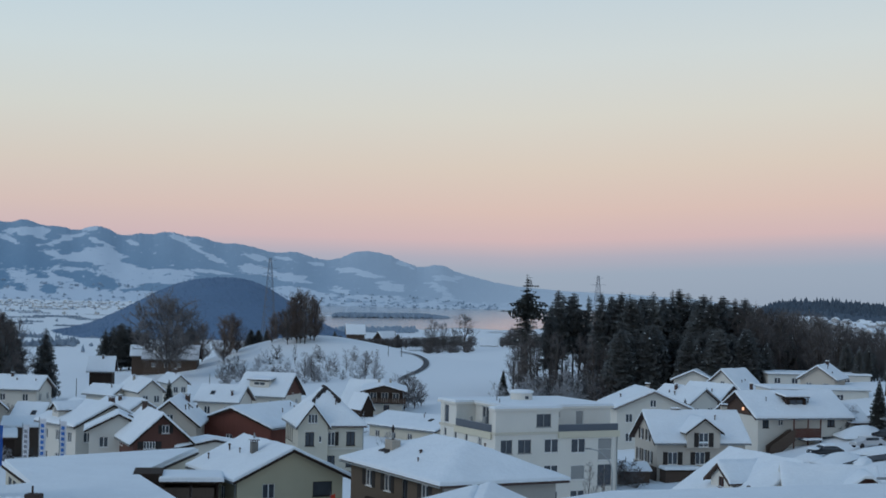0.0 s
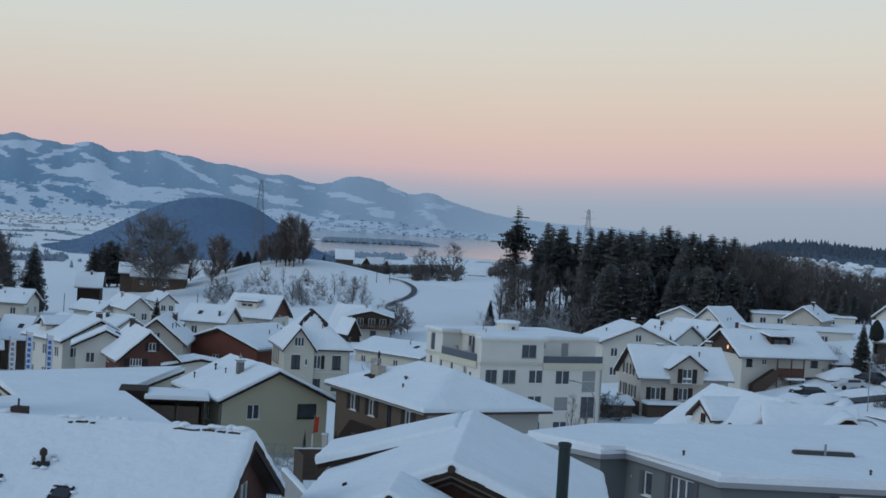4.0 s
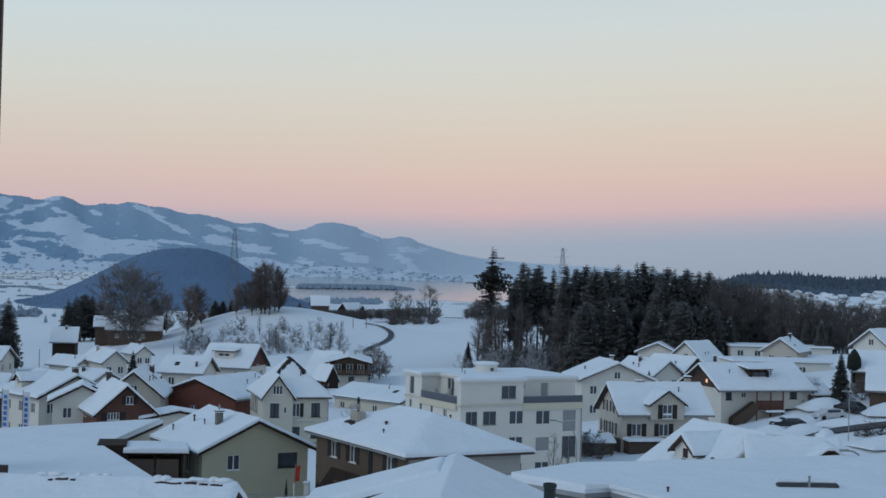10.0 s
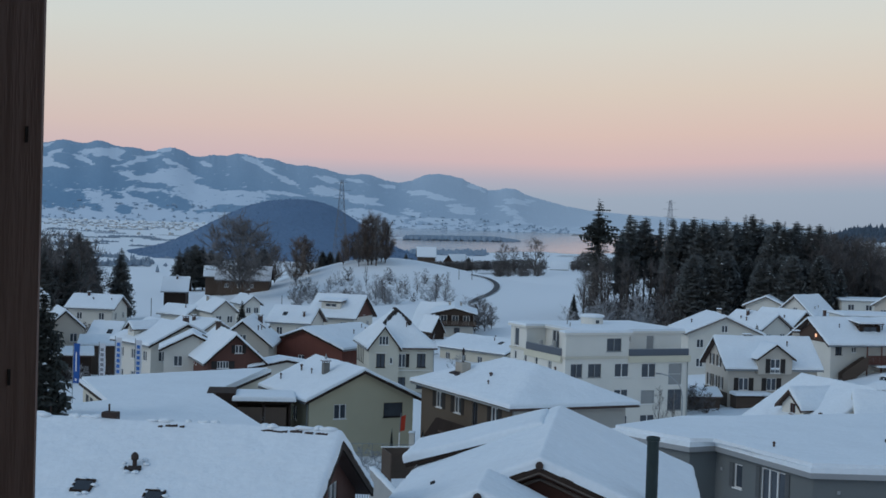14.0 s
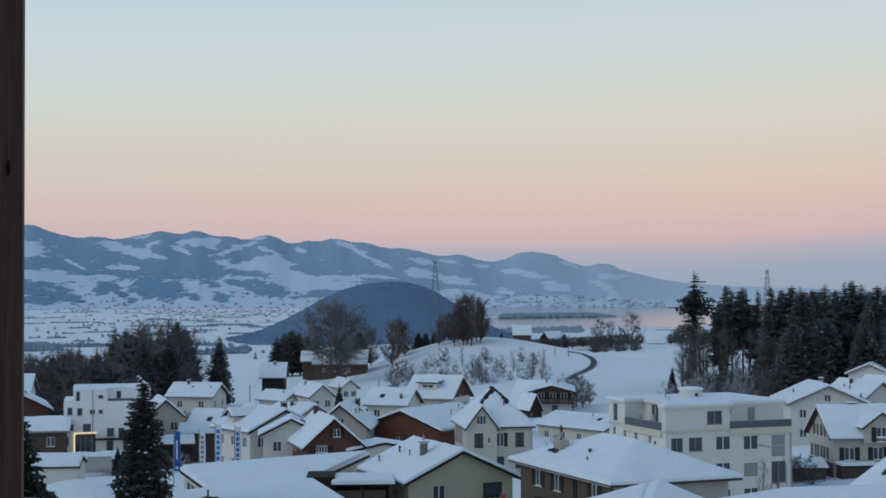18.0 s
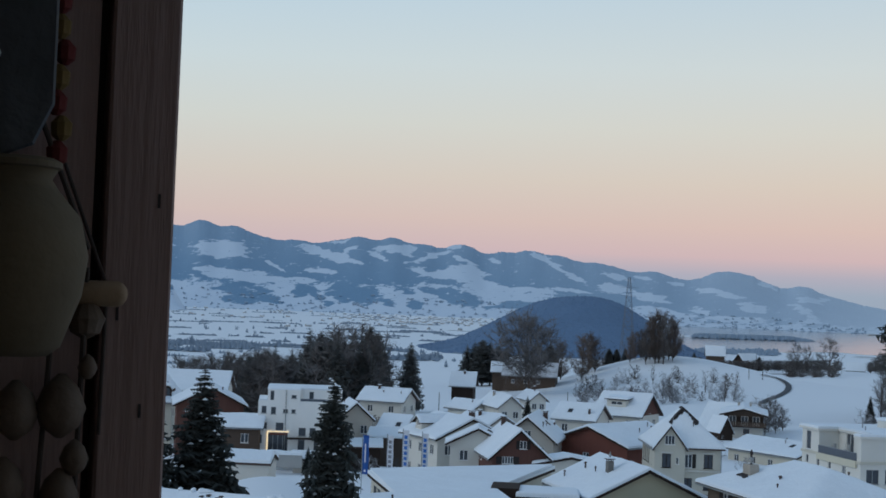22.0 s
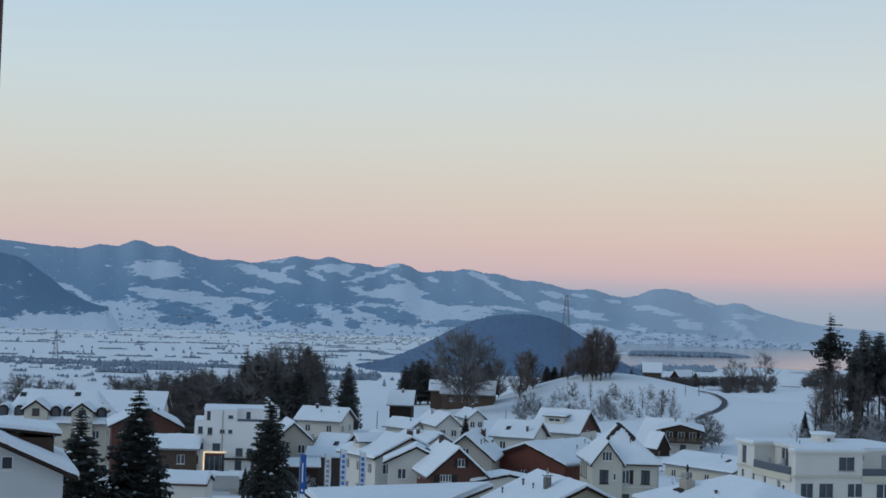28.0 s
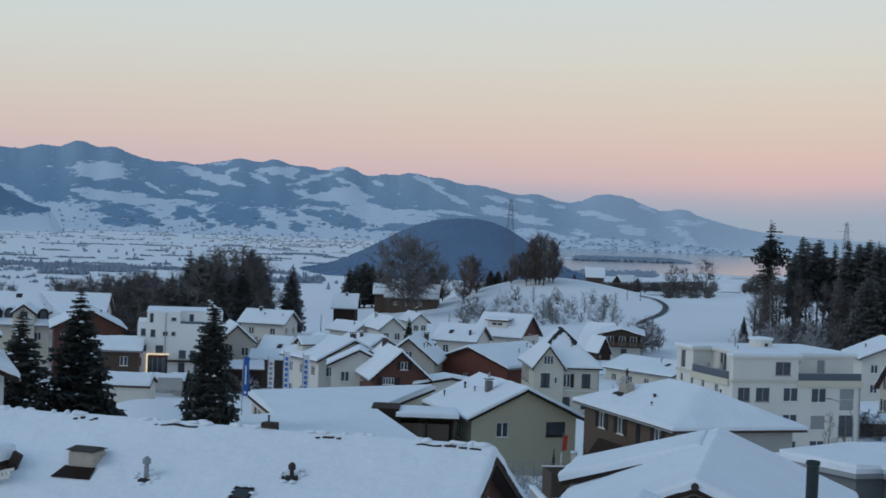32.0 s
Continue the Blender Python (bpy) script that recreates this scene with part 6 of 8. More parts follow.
part("stair_side", poly_prism([(-5.4, -0.5 - bzh), (-4.7, -0.5 - bzh), (-1.6, 2.1 - bzh), (-1.6, 3.35 - bzh), (-2.0, 3.3 - bzh), (-5.4, 0.6 - bzh)], 0.08), DARK_WOOD, h["ob"]).matrix_basis = fm @ Matrix.Translation((0, -1.5, 0))
for a, b, z0, z1 in ((-8.28, -5.4, -1, 5.5), (-4.2, -1.9, -1, 5.5), (-0.7, 1.4, -1, 5.5), (2.3, 4.6, -1, 5.5), (5.8, 8.28, -1, 5.5), (-5.4, -4.2, -1, 3.62), (-1.9, -0.7, -1, 3.62), (4.6, 5.8, -1, 3.62), (1.4, 2.3, -1, 2.82), (-5.4, -4.2, 5.05, 5.5), (-1.9, -0.7, 5.05, 5.5), (4.6, 5.8, 5.05, 5.5), (1.4, 2.3, 5.05, 5.5)):
    part("wall_cladding", box(a, b, -0.025, -0.003, z0 - bzh, min(z1 - bzh, h["ht"]), 0, fm), P_UMBER, h["ob"])

# low roofs and sheds between the block and the white houses
H["beige2"] = house("small beige house with a steep snowy gable", (-75.2, 204.5, 118, 9.0, 5.4, 2.3, 4.7), P_BEIGE, rows=(("e0",), 1), over=0.35)
house("dark timber shed with a snow-covered roof", (-69.5, 190.5, 20, 7.5, 4.0, -0.2, 0.6), DARK_WOOD, over=0.3, name="shed", category="shed", gutter=False)
house("low garage row with a snowy roof", (-72.5, 183.5, 22, 6.0, 4.5, -1.4, -0.8), P_PALE, over=0.25, name="garage", category="garage", gutter=False)
house("low shed with a thick snowy roof", (-66.0, 199.0, 12, 8.5, 5.0, 0.5, 1.5), BROWN_BOARD, over=0.3, name="shed", category="shed", gutter=False)

# vent pipes poking through the snow of many roofs
rp = random.Random(19)
for key in ("beige", "white4", "under", "dormer", "b2", "b3", "b5", "midleft", "r3", "r4", "r5", "r6", "r7", "r8", "r9b", "gwin", "annex", "frontr", "chalet", "barn", "red", "creambig", "brownshop", "r10", "beige2", "hip", "yellow"):
    q = H[key]
    for _ in range(rp.randrange(1, 4)):
        vent(q, rp.uniform(-0.38, 0.38) * q["L"], rp.choice((-1, 1)) * rp.uniform(0.1, 0.36) * q["W"], rp.uniform(0.05, 0.09), rp.uniform(0.25, 0.55))
for key in ("beige", "under", "b2", "r3", "r6", "white4ext", "midleft", "annex"):
    q = H[key]
    skylight(q, rp.uniform(-0.3, 0.3) * q["L"], -rp.uniform(0.18, 0.3) * q["W"], 0.6, 0.8)


# ---- trees ----
def conifer_mesh(name, h, r, levels, per, seed, bare=0.08, ragged=0.25, power=0.85, full=0.42, mat=None, env=None, loose=0.0):
    """Trunk and a crown of drooping jagged boughs, thinner and gappy towards the outline."""
    rnd = random.Random(seed)
    bt = add_tube(bmesh.new(), (0, 0, -0.5), (0, 0, h), 0.011 * h + 0.03, 0.015, 7)
    vs, fs = [], []
    for k in range(levels):
        t = bare + (1 - bare) * (k + rnd.random() * 0.6) / levels
        z = h * t
        ln = (r * (env(t) if env else (1 - t) ** power) + 0.12) * (1 - loose * rnd.random())
        for i in range(per if t < 0.85 else max(3, per - 3)):
            a = 2 * math.pi * (i + rnd.random()) / per
            L = ln * (1 - ragged + 1.4 * ragged * rnd.random())
            if rnd.random() < 0.07:
                continue
            d = Vector((math.cos(a), math.sin(a), 0))
            s = Vector((-d.y, d.x, 0))
            drop = 0.22 + 0.25 * (1 - t) + 0.15 * rnd.random()
            n = 5
            pts = []
            for j in range(n + 1):
                q = j / n
                pts.append(d * (L * q) + Vector((0, 0, z - L * drop * q + L * 0.16 * q * q)))
            for j in range(n):
                wd = L * (full - full * 0.6 * j / n) * (0.7 + 0.6 * rnd.random())
                for sg in (-1, 1):
                    b = len(vs)
                    tip = pts[j] + d * (L * 0.22) + s * (sg * wd) + Vector((0, 0, -wd * (0.25 + 0.5 * rnd.random())))
                    vs += [tuple(pts[j]), tuple(pts[j + 1]), tuple(tip)]
                    fs.append((b, b + 1, b + 2))
                    if rnd.random() < 0.6:
                        b = len(vs)
                        hang = (pts[j] + pts[j + 1]) / 2 + Vector((0, 0, -wd * 0.9)) + s * (sg * wd * 0.4)
                        vs += [tuple(pts[j]), tuple(pts[j + 1]), tuple(hang)]
                        fs.append((b, b + 1, b + 2))
    me_t = bpy.data.meshes.new(name + "_trunk")
    bt.to_mesh(me_t)
    bt.free()
    me_t.materials.append(BARK)
    me_c = bpy.data.meshes.new(name + "_crown")
    me_c.from_pydata(vs, [], fs)
    me_c.materials.append(mat or NEEDLE)
    return me_t, me_c


def bough_snow(h, r, count, seed, power=0.85, size=0.16):
    """Clumps of snow lying on the boughs."""
    rnd = random.Random(seed)
    vs, fs = [], []
    for _ in range(count):
        t = 0.08 + 0.88 * rnd.random()
        L = (r * (1 - t) ** power + 0.1) * (0.55 + 0.42 * rnd.random())
        a = rnd.random() * 6.283
        c = Vector((math.cos(a) * L, math.sin(a) * L, h * t - L * 0.26))
        w = size * (0.5 + rnd.random() * 1.1) * (0.6 + 0.5 * (1 - t))
        b = len(vs)
        m = 6
        for i in range(m):
            g = 6.283 * i / m
            q = w * (0.8 + 0.4 * rnd.random())
            vs.append((c.x + q * math.cos(g), c.y + q * math.sin(g), c.z - 0.5 * w + 0.5 * w * rnd.random()))
        vs.append((c.x, c.y, c.z + 0.6 * w))
        for i in range(m):
            fs.append((b + i, b + (i + 1) % m, b + m))
    me = bpy.data.meshes.new("bough_snow")
    me.from_pydata(vs, [], fs)
    me.materials.append(SNOW)
    return me


def airy_tree(name, h, r, seed, low=0.15, mains=16, second=10, twigs=8, rad=0.028, mat=None, limb_mat=None, lift=0.5, round_=0.6, top=0.72):
    """A leafless tree whose limbs reach into an uneven egg-shaped crown filled with fine twigs."""
    rnd = random.Random(seed)
    limbs, tv, tf = bmesh.new(), [], []
    off = Vector((rnd.uniform(-9, 9), rnd.uniform(-9, 9), rnd.uniform(-9, 9)))

    def sliver(p, q, w):
        d = q - p
        u = d.orthogonal().normalized() * w
        v = d.cross(u).normalized() * w
        b = len(tv)
        tv.extend((tuple(p + u), tuple(p - 0.5 * u + 0.87 * v), tuple(p - 0.5 * u - 0.87 * v), tuple(q)))
        tf.extend(((b, b + 1, b + 3), (b + 1, b + 2, b + 3), (b + 2, b, b + 3)))

    lean = Vector((rnd.uniform(-0.05, 0.05), rnd.uniform(-0.05, 0.05), 1))
    trunk = 0.014 * h + 0.03
    add_tube(limbs, (0, 0, -0.5), lean * (h * top * 0.5), trunk, trunk * 0.65, 6, caps=False)
    add_tube(limbs, lean * (h * top * 0.5), lean * (h * top), trunk * 0.65, trunk * 0.25, 5, caps=False)
    for k in range(mains):
        t = (k + 0.3 + 0.6 * rnd.random()) / mains
        z = h * (low + (1 - low) * (0.06 + 0.92 * t))
        env = r * max(0.0, math.sin(math.pi * (0.08 + 0.88 * t) ** 0.85)) ** round_
        a = 2.4 * k + rnd.uniform(-0.5, 0.5)
        env *= 0.45 + 0.75 * rnd.random()
        tip = Vector((math.cos(a) * env, math.sin(a) * env, z)) + Vector((lean.x, lean.y, 0)) * z
        s0 = max(h * low * 0.6, z - env * (0.7 + lift) - 0.08 * h)
        root = lean * min(s0, h * top)
        mid = root.lerp(tip, 0.5) + Vector((0, 0, -0.05 * h * (0.5 - t) + 0.02 * h))
        r1 = trunk * (0.42 - 0.2 * t)
        add_tube(limbs, root, mid, r1, r1 * 0.6, 4, caps=False)
        add_tube(limbs, mid, tip, r1 * 0.6, r1 * 0.2, 4, caps=False)
        for j in range(second):
            q = 0.3 + 0.7 * rnd.random()
            p = root.lerp(mid, q * 2) if q < 0.5 else mid.lerp(tip, q * 2 - 1)
            d = Vector((rnd.gauss(0, 1), rnd.gauss(0, 1), rnd.gauss(0.25, 0.8))).normalized() + Vector((math.cos(a), math.sin(a), 0)) * 0.35 + Vector((0, 0, lift))
            ln = (0.16 + 0.22 * rnd.random()) * r + 0.05 * h * rnd.random()
            e = p + d.normalized() * ln
            if noise.noise((e + off) * (2.2 / r)) < -0.28:
                continue
            sliver(p, e, rad * 1.7)
            for _ in range(twigs):
                g = p.lerp(e, 0.2 + 0.8 * rnd.random())
                dd = (d.normalized() * 0.8 + Vector((rnd.gauss(0, 0.8), rnd.gauss(0, 0.8), rnd.gauss(0.2, 0.7)))).normalized()
                sliver(g, g + dd * (0.05 * h + 0.1 * r) * (0.5 + rnd.random()), rad)
    me_l = bpy.data.meshes.new(name + "_limbs")
    limbs.to_mesh(me_l)
    limbs.free()
    me_l.materials.append(limb_mat or BARK)
    me_t = bpy.data.meshes.new(name + "_twigs")
    me_t.from_pydata(tv, [], tf)
    me_t.materials.append(mat or TWIG)
    return me_l, me_t


def plant(kind, meshes, x, y, scale, turn, label, group, z=None, wide=1.0, snow=None):
    gz = ground_z(x, y) - 0.1 if z is None else z
    t = thing(kind, Matrix.Translation((x, y, gz)) @ Matrix.Rotation(turn, 4, "Z") @ Matrix.Diagonal((scale * wide, scale * wide, scale, 1)), label, "tree" if kind != "bush" else "bush", group)
    shared("trunk", meshes[0], t)
    shared("crown", meshes[1], t)
    if snow is not None:
        shared("snow", snow, t, label="clumps of snow on the boughs")["kind"] = "stuff"
    return t


rt = random.Random(5)
# three tall spruces by the hall, dark and snow-flecked
NEAR_SPRUCE = conifer_mesh("spruce_near", 14.0, 3.2, 84, 18, 3, 0.02, 0.5, 0.78, 0.46, loose=0.28)
NEAR_SNOW = bough_snow(14.0, 2.9, 90, 4, 0.8, 0.17)
NEAR_SPRUCE_B = conifer_mesh("spruce_near_b", 14.0, 3.7, 84, 18, 8, 0.02, 0.5, 0.82, 0.46, loose=0.28)
NEAR_SNOW_B = bough_snow(14.0, 3.3, 100, 9, 0.85, 0.17)
for x, y, ztop, w, ms, sn in ((-39.9, 104.5, 14.4, 1.0, NEAR_SPRUCE, NEAR_SNOW), (-46.9, 97.0, 14.6, 1.22, NEAR_SPRUCE_B, NEAR_SNOW_B), (-49.4, 93.5, 13.2, 1.3, NEAR_SPRUCE, NEAR_SNOW)):
    g = ground_z(x, y)
    plant("spruce", ms, x, y, (ztop - g) / 14.0, x, "tall dark spruce flecked with snow", "spruces by the hall", wide=w, snow=sn)

CON = [conifer_mesh("conifer", 20, rr, 64, 11, sd, b, 0.55, pw, 0.5, FROST_NEEDLE) for rr, sd, b, pw in ((3.6, 11, 0.14, 0.6), (4.2, 12, 0.2, 0.5), (3.2, 13, 0.1, 0.7), (4.0, 14, 0.25, 0.45))]
CSN = bough_snow(20, 3.1, 24, 15, 0.7, 0.26)
HIGH_CON = [conifer_mesh("high_conifer", 20, rr, 46, 10, sd, b, 0.55, pw, 0.5, FROST_NEEDLE) for rr, sd, b, pw in ((3.4, 91, 0.42, 0.45), (3.9, 92, 0.5, 0.4), (3.0, 93, 0.36, 0.5))]
RUSSET = surface("russet_twigs", (0.150, 0.118, 0.102), 0.9, 0.3, 5, 0.4, 0.0, per_object=0.25)
BAR = [airy_tree("broadleaf", 16, rr, sd, 0.16, 20, 12, 9, 0.034, lift=0.6, round_=0.7) for rr, sd in ((4.6, 21), (5.2, 22), (4.0, 23), (5.6, 24))]
SLIM = [airy_tree("young_tree", 15, rr, sd, 0.22, 13, 7, 6, 0.026, lift=1.0, round_=0.8) for rr, sd in ((2.2, 31), (2.7, 32), (1.8, 33))]
FROST_SLIM = [airy_tree("frosted_tree", 15, rr, sd, 0.18, 14, 7, 6, 0.03, mat=FROST_TWIG, lift=0.9, round_=0.8) for rr, sd in ((2.8, 34), (3.4, 35))]
FROST = [airy_tree("frosted_bush", 4, rr, sd, 0.02, 14, 8, 6, 0.02, mat=FROST_TWIG, limb_mat=FROST_TWIG, lift=0.5, top=0.5) for rr, sd in ((1.7, 41), (2.1, 42), (1.4, 43))]
SCRUB = [airy_tree("dark_bush", 4, rr, sd, 0.02, 14, 8, 6, 0.03, lift=0.5, top=0.5) for rr, sd in ((1.9, 44), (2.3, 45))]


def polar(a, r):
    return r * math.sin(radians(a)), r * math.cos(radians(a))


def tree_to(meshes, kind, a, r, top_el, base_h, label, group, wide=1.0, snow=None):
    """A tree at heading a and range r whose tip reaches elevation top_el from the balcony."""
    x, y = polar(a, r)
    g = ground_z(x, y)
    top = 20 + r * math.tan(radians(top_el))
    s = max(0.25, (top - g) / base_h)
    return plant(kind, meshes, x, y, s, rt.random() * 6.28, label, group, wide=wide / max(s, 0.3) ** 0.5 if s > 1 else wide, snow=snow)


# tall lone fir at the corner of the wood
FIR_DEPTH = [0, 1.2, 2.6, 3.1, 4.4, 4.9, 6.0, 7.0, 7.6, 8.6, 9.6, 11.0, 12.0, 13.4, 15.0, 18.0, 24.0]
FIR_REACH = [0.05, 0.26, 0.46, 0.40, 0.66, 0.58, 0.86, 0.92, 0.56, 0.34, 0.44, 0.34, 0.46, 0.30, 0.34, 0.20, 0.1]
FIR = conifer_mesh("fir", 24, 5.2, 64, 6, 17, 0.22, 0.6, 0.42, 0.30, NEEDLE, lambda t: float(np.interp(24 * (1 - t), FIR_DEPTH, FIR_REACH)))
tree_to(FIR, "fir", 0.0, 318, 0.66, 24, "tall ragged fir at the corner of the wood", "trees of the wood", wide=1.0, snow=bough_snow(24, 2.6, 22, 18, 0.45, 0.25))
WOODTOP = [(1.15, 0.10), (1.75, 0.0), (2.3, -0.08), (2.75, 0.02), (3.2, -0.1), (3.6, 0.06), (3.85, 0.03), (4.25, -0.08), (4.8, 0.12), (5.2, -0.1), (5.45, 0.22), (5.75, 0.24), (6.05, 0.1), (6.6, 0.05), (6.95, 0.02), (7.4, 0.02), (7.8, -0.06), (8.15, -0.05), (8.5, -0.35)]
for i, (a, el) in enumerate(WOODTOP):
    ms = HIGH_CON[i % 3] if a < 3.3 else CON[i % 4]
    tree_to(ms, "conifer", a + 0.08 * rt.random(), 318 + 14 * rt.random(), el, 20, "dark conifer with traces of snow", "trees of the wood", snow=CSN, wide=0.95 if a < 3.3 else 1.25)
for i in range(7):
    a = 0.9 + 2.6 * rt.random()
    tree_to(HIGH_CON[i % 3], "conifer", a, 322 + 40 * rt.random(), -0.75 + 0.7 * rt.random(), 20, "dark conifer bare at the foot", "trees of the wood", snow=CSN if i % 3 == 0 else None, wide=0.95)
for i in range(84):
    a = 3.1 + 5.5 * rt.random()
    tree_to(CON[i % 4], "conifer", a, 314 + 50 * rt.random(), -0.95 + 0.85 * rt.random(), 20, "dark conifer with traces of snow", "trees of the wood", snow=CSN if i % 2 else None, wide=1.35)
for i in range(34):
    a = -0.6 + 4.2 * rt.random()
    tree_to(SLIM[i % 3], "young_tree", a, 306 + 30 * rt.random(), -2.2 + 1.2 * rt.random(), 15, "slender bare tree at the wood's edge", "trees of the wood", wide=1.1)
for i in range(150):
    a = 8.0 + 10.5 * rt.random()
    lim = -0.50 - 0.16 * max(0, a - 10)
    tree_to((BAR[i % 4], SLIM[i % 3])[i % 5 == 4], "broadleaf_tree", a, 312 + 80 * rt.random(), lim - 0.9 * rt.random() ** 1.4, (16, 15)[i % 5 == 4], "dense bare broadleaf tree of the wood", "trees of the wood", wide=1.15)
for i in range(12):
    a = 3.5 + 5.0 * rt.random()
    tree_to(BAR[i % 4], "broadleaf_tree", a, 308 + 14 * rt.random(), -1.7 - 0.8 * rt.random(), 16, "low bare tree in front of the conifers", "trees of the wood", wide=1.3)
for i in range(26):
    a = 8.5 + 9.5 * rt.random()
    tree_to(CON[i % 4], "conifer", a, 305 + 40 * rt.random(), -1.25 - 0.1 * max(0, a - 10) - 0.5 * rt.random(), 20, "dark conifer with traces of snow", "trees of the wood", wide=1.2, snow=CSN)

for i in range(30):
    a = 3.3 + 5.4 * rt.random()
    tree_to(CON[i % 4], "conifer", a, 300 + 14 * rt.random(), -1.1 - 0.9 * rt.random(), 20, "dark conifer at the front of the wood", "trees of the wood", wide=1.5, snow=CSN if i % 3 == 0 else None)

# copse behind the modern block
for i, (a, el, k) in enumerate(((-25.0, -2.3, 0), (-24.2, -2.5, 0), (-23.2, -2.0, 0), (-22.6, -2.35, 0), (-21.9, -1.35, 0), (-21.5, -1.5, 0), (-21.0, -1.35, 1), (-20.5, -1.22, 1), (-20.0, -1.25, 1), (-19.6, -1.2, 0),
                                (-19.5, -1.3, 1), (-19.3, -1.4, 0), (-18.05, -1.75, 0), (-23.8, -2.4, 1), (-22.2, -2.1, 1), (-24.7, -2.6, 1), (-26.2, -2.7, 1), (-19.9, -1.9, 0), (-20.7, -1.9, 0))):
    ms = (CON[i % 4], BAR[i % 4])[k]
    tree_to(ms, ("conifer", "broadleaf_tree")[k], a, 300 + 40 * rt.random(), el, (20, 16)[k], ("dark conifer of the copse", "bare broadleaf tree of the copse")[k], "copse", wide=(1.2, 1.1)[k], snow=CSN if k == 0 and i % 2 else None)
for i in range(40):
    a = -24.8 + 5.5 * rt.random()
    k = i % 2 == 0
    el = -1.5 - 0.5 * rt.random() if a > -21.6 else -2.35 - 0.5 * rt.random()
    tree_to((BAR[i % 4], CON[i % 4])[k], ("broadleaf_tree", "conifer")[k], a, 298 + 30 * rt.random(), el, (16, 20)[k], ("bare broadleaf tree of the copse", "dark conifer of the copse")[k], "copse", wide=1.6)
for i in range(12):
    a = -26 + 8 * rt.random()
    tree_to(BAR[i % 4], "broadleaf_tree", a, 300 + 40 * rt.random(), -2.4 - 0.4 * rt.random(), 16, "bare broadleaf tree of the copse", "copse", wide=1.2)

for i in range(34):
    a = -32.5 + 8.5 * rt.random()
    tree_to(BAR[i % 4] if i % 3 else SLIM[i % 3], "broadleaf_tree", a, 330 + 90 * rt.random(), -2.62 - 0.35 * rt.random(), 16 if i % 3 else 15, "bare tree in the hedgerow behind the cream house", "hedgerow", wide=1.2)
for i in range(12):
    x, y = -94 + 1.1 * i, 252 + 0.15 * i + rt.uniform(-0.5, 0.5)
    plant("bush", SCRUB[i % 2], x, y, 0.6 + 0.2 * rt.random(), rt.random() * 6, "dark garden hedge bush below the white house", "garden hedge", wide=1.1)

# farm trees and the knoll
OAK = airy_tree("oak", 16, 7.2, 51, 0.30, 36, 17, 12, 0.042, mat=surface("oak_twigs", (0.165, 0.157, 0.157), 0.9, 0.3, 5, 0.4, 0.0), lift=0.35, round_=0.45, top=0.6)
tree_to(OAK, "oak", -13.6, 402, -0.55, 16, "broad bare oak beside the farmhouse", "farm trees", wide=1.1)
BRN = [airy_tree("brown_tree", 15, rr, sd, 0.10, 34, 16, 12, 0.021, mat=RUSSET, lift=0.8, round_=0.6) for rr, sd in ((4.2, 52), (4.8, 53), (3.6, 54))]
for a, r, el, w in ((-11.5, 420, -1.25, 1.1), (-11.0, 428, -1.35, 1.1), (-12.3, 430, -1.55, 1.0), (-11.25, 430, -1.15, 0.9)):
    tree_to(BRN[rt.randrange(3)], "broadleaf_tree", a, r, el, 15, "russet-brown tree still holding dead leaves", "farm trees", wide=w)
for a, el in ((-15.9, -1.75), (-15.6, -1.65), (-15.3, -1.55), (-15.0, -1.6), (-14.7, -1.75), (-14.4, -1.8), (-12.7, -1.6), (-10.5, -1.7), (-10.2, -1.7), (-9.9, -1.8)):
    tree_to(CON[rt.randrange(4)], "conifer", a, 450 + 15 * rt.random(), el, 20, "dark conifer behind the farm", "farm trees", wide=1.7)
for i, (a, el, w) in enumerate(((-9.7, -1.2, 0.9), (-9.5, -1.05, 0.9), (-9.3, -0.95, 1.0), (-9.1, -0.9, 0.9), (-8.95, -0.55, 0.9), (-8.75, -0.3, 0.85), (-8.62, -0.22, 0.8), (-8.45, -0.3, 0.85), (-8.25, -0.42, 0.85), (-8.1, -0.5, 0.8), (-8.0, -0.9, 0.7), (-9.2, -1.3, 1.0), (-8.6, -1.0, 1.0))):
    tree_to(BRN[i % 3] if i % 4 != 3 else BAR[2], "broadleaf_tree", a, 424 + 16 * rt.random(), el, 15 if i % 4 != 3 else 16, "tall brown bare tree on the knoll", "knoll trees", wide=w)
for i in range(85):
    a = -11.8 + (4.2 if i < 42 else 6.2) * rt.random()
    r = 366 + 46 * rt.random()
    x, y = polar(a, r)
    plant("bush", FROST[i % 3] if i % 4 else SCRUB[i % 2], x, y, 0.5 + 0.65 * rt.random(), rt.random() * 6, "frosted bare bush on the slope", "slope bushes")
for i in range(10):
    a = -8.9 + 3.4 * rt.random()
    x, y = polar(a, 372 + 40 * rt.random())
    plant("young_tree", (SLIM[i % 3], FROST_SLIM[i % 2])[i % 2], x, y, 0.3 + 0.2 * rt.random(), rt.random() * 6, "slender bare fruit tree in the snow", "slope bushes", wide=1.3)
for a, r, el, w in ((-3.55, 560, -1.2, 1.0), (-3.15, 566, -1.3, 1.0), (-2.35, 558, -0.98, 1.25), (-3.75, 570, -1.5, 0.8), (-2.75, 570, -1.5, 0.9), (-2.1, 566, -1.5, 0.8)):
    tree_to(BAR[rt.randrange(4)], "broadleaf_tree", a, r, el, 16, "bare tree on the field crest", "field trees", wide=w)
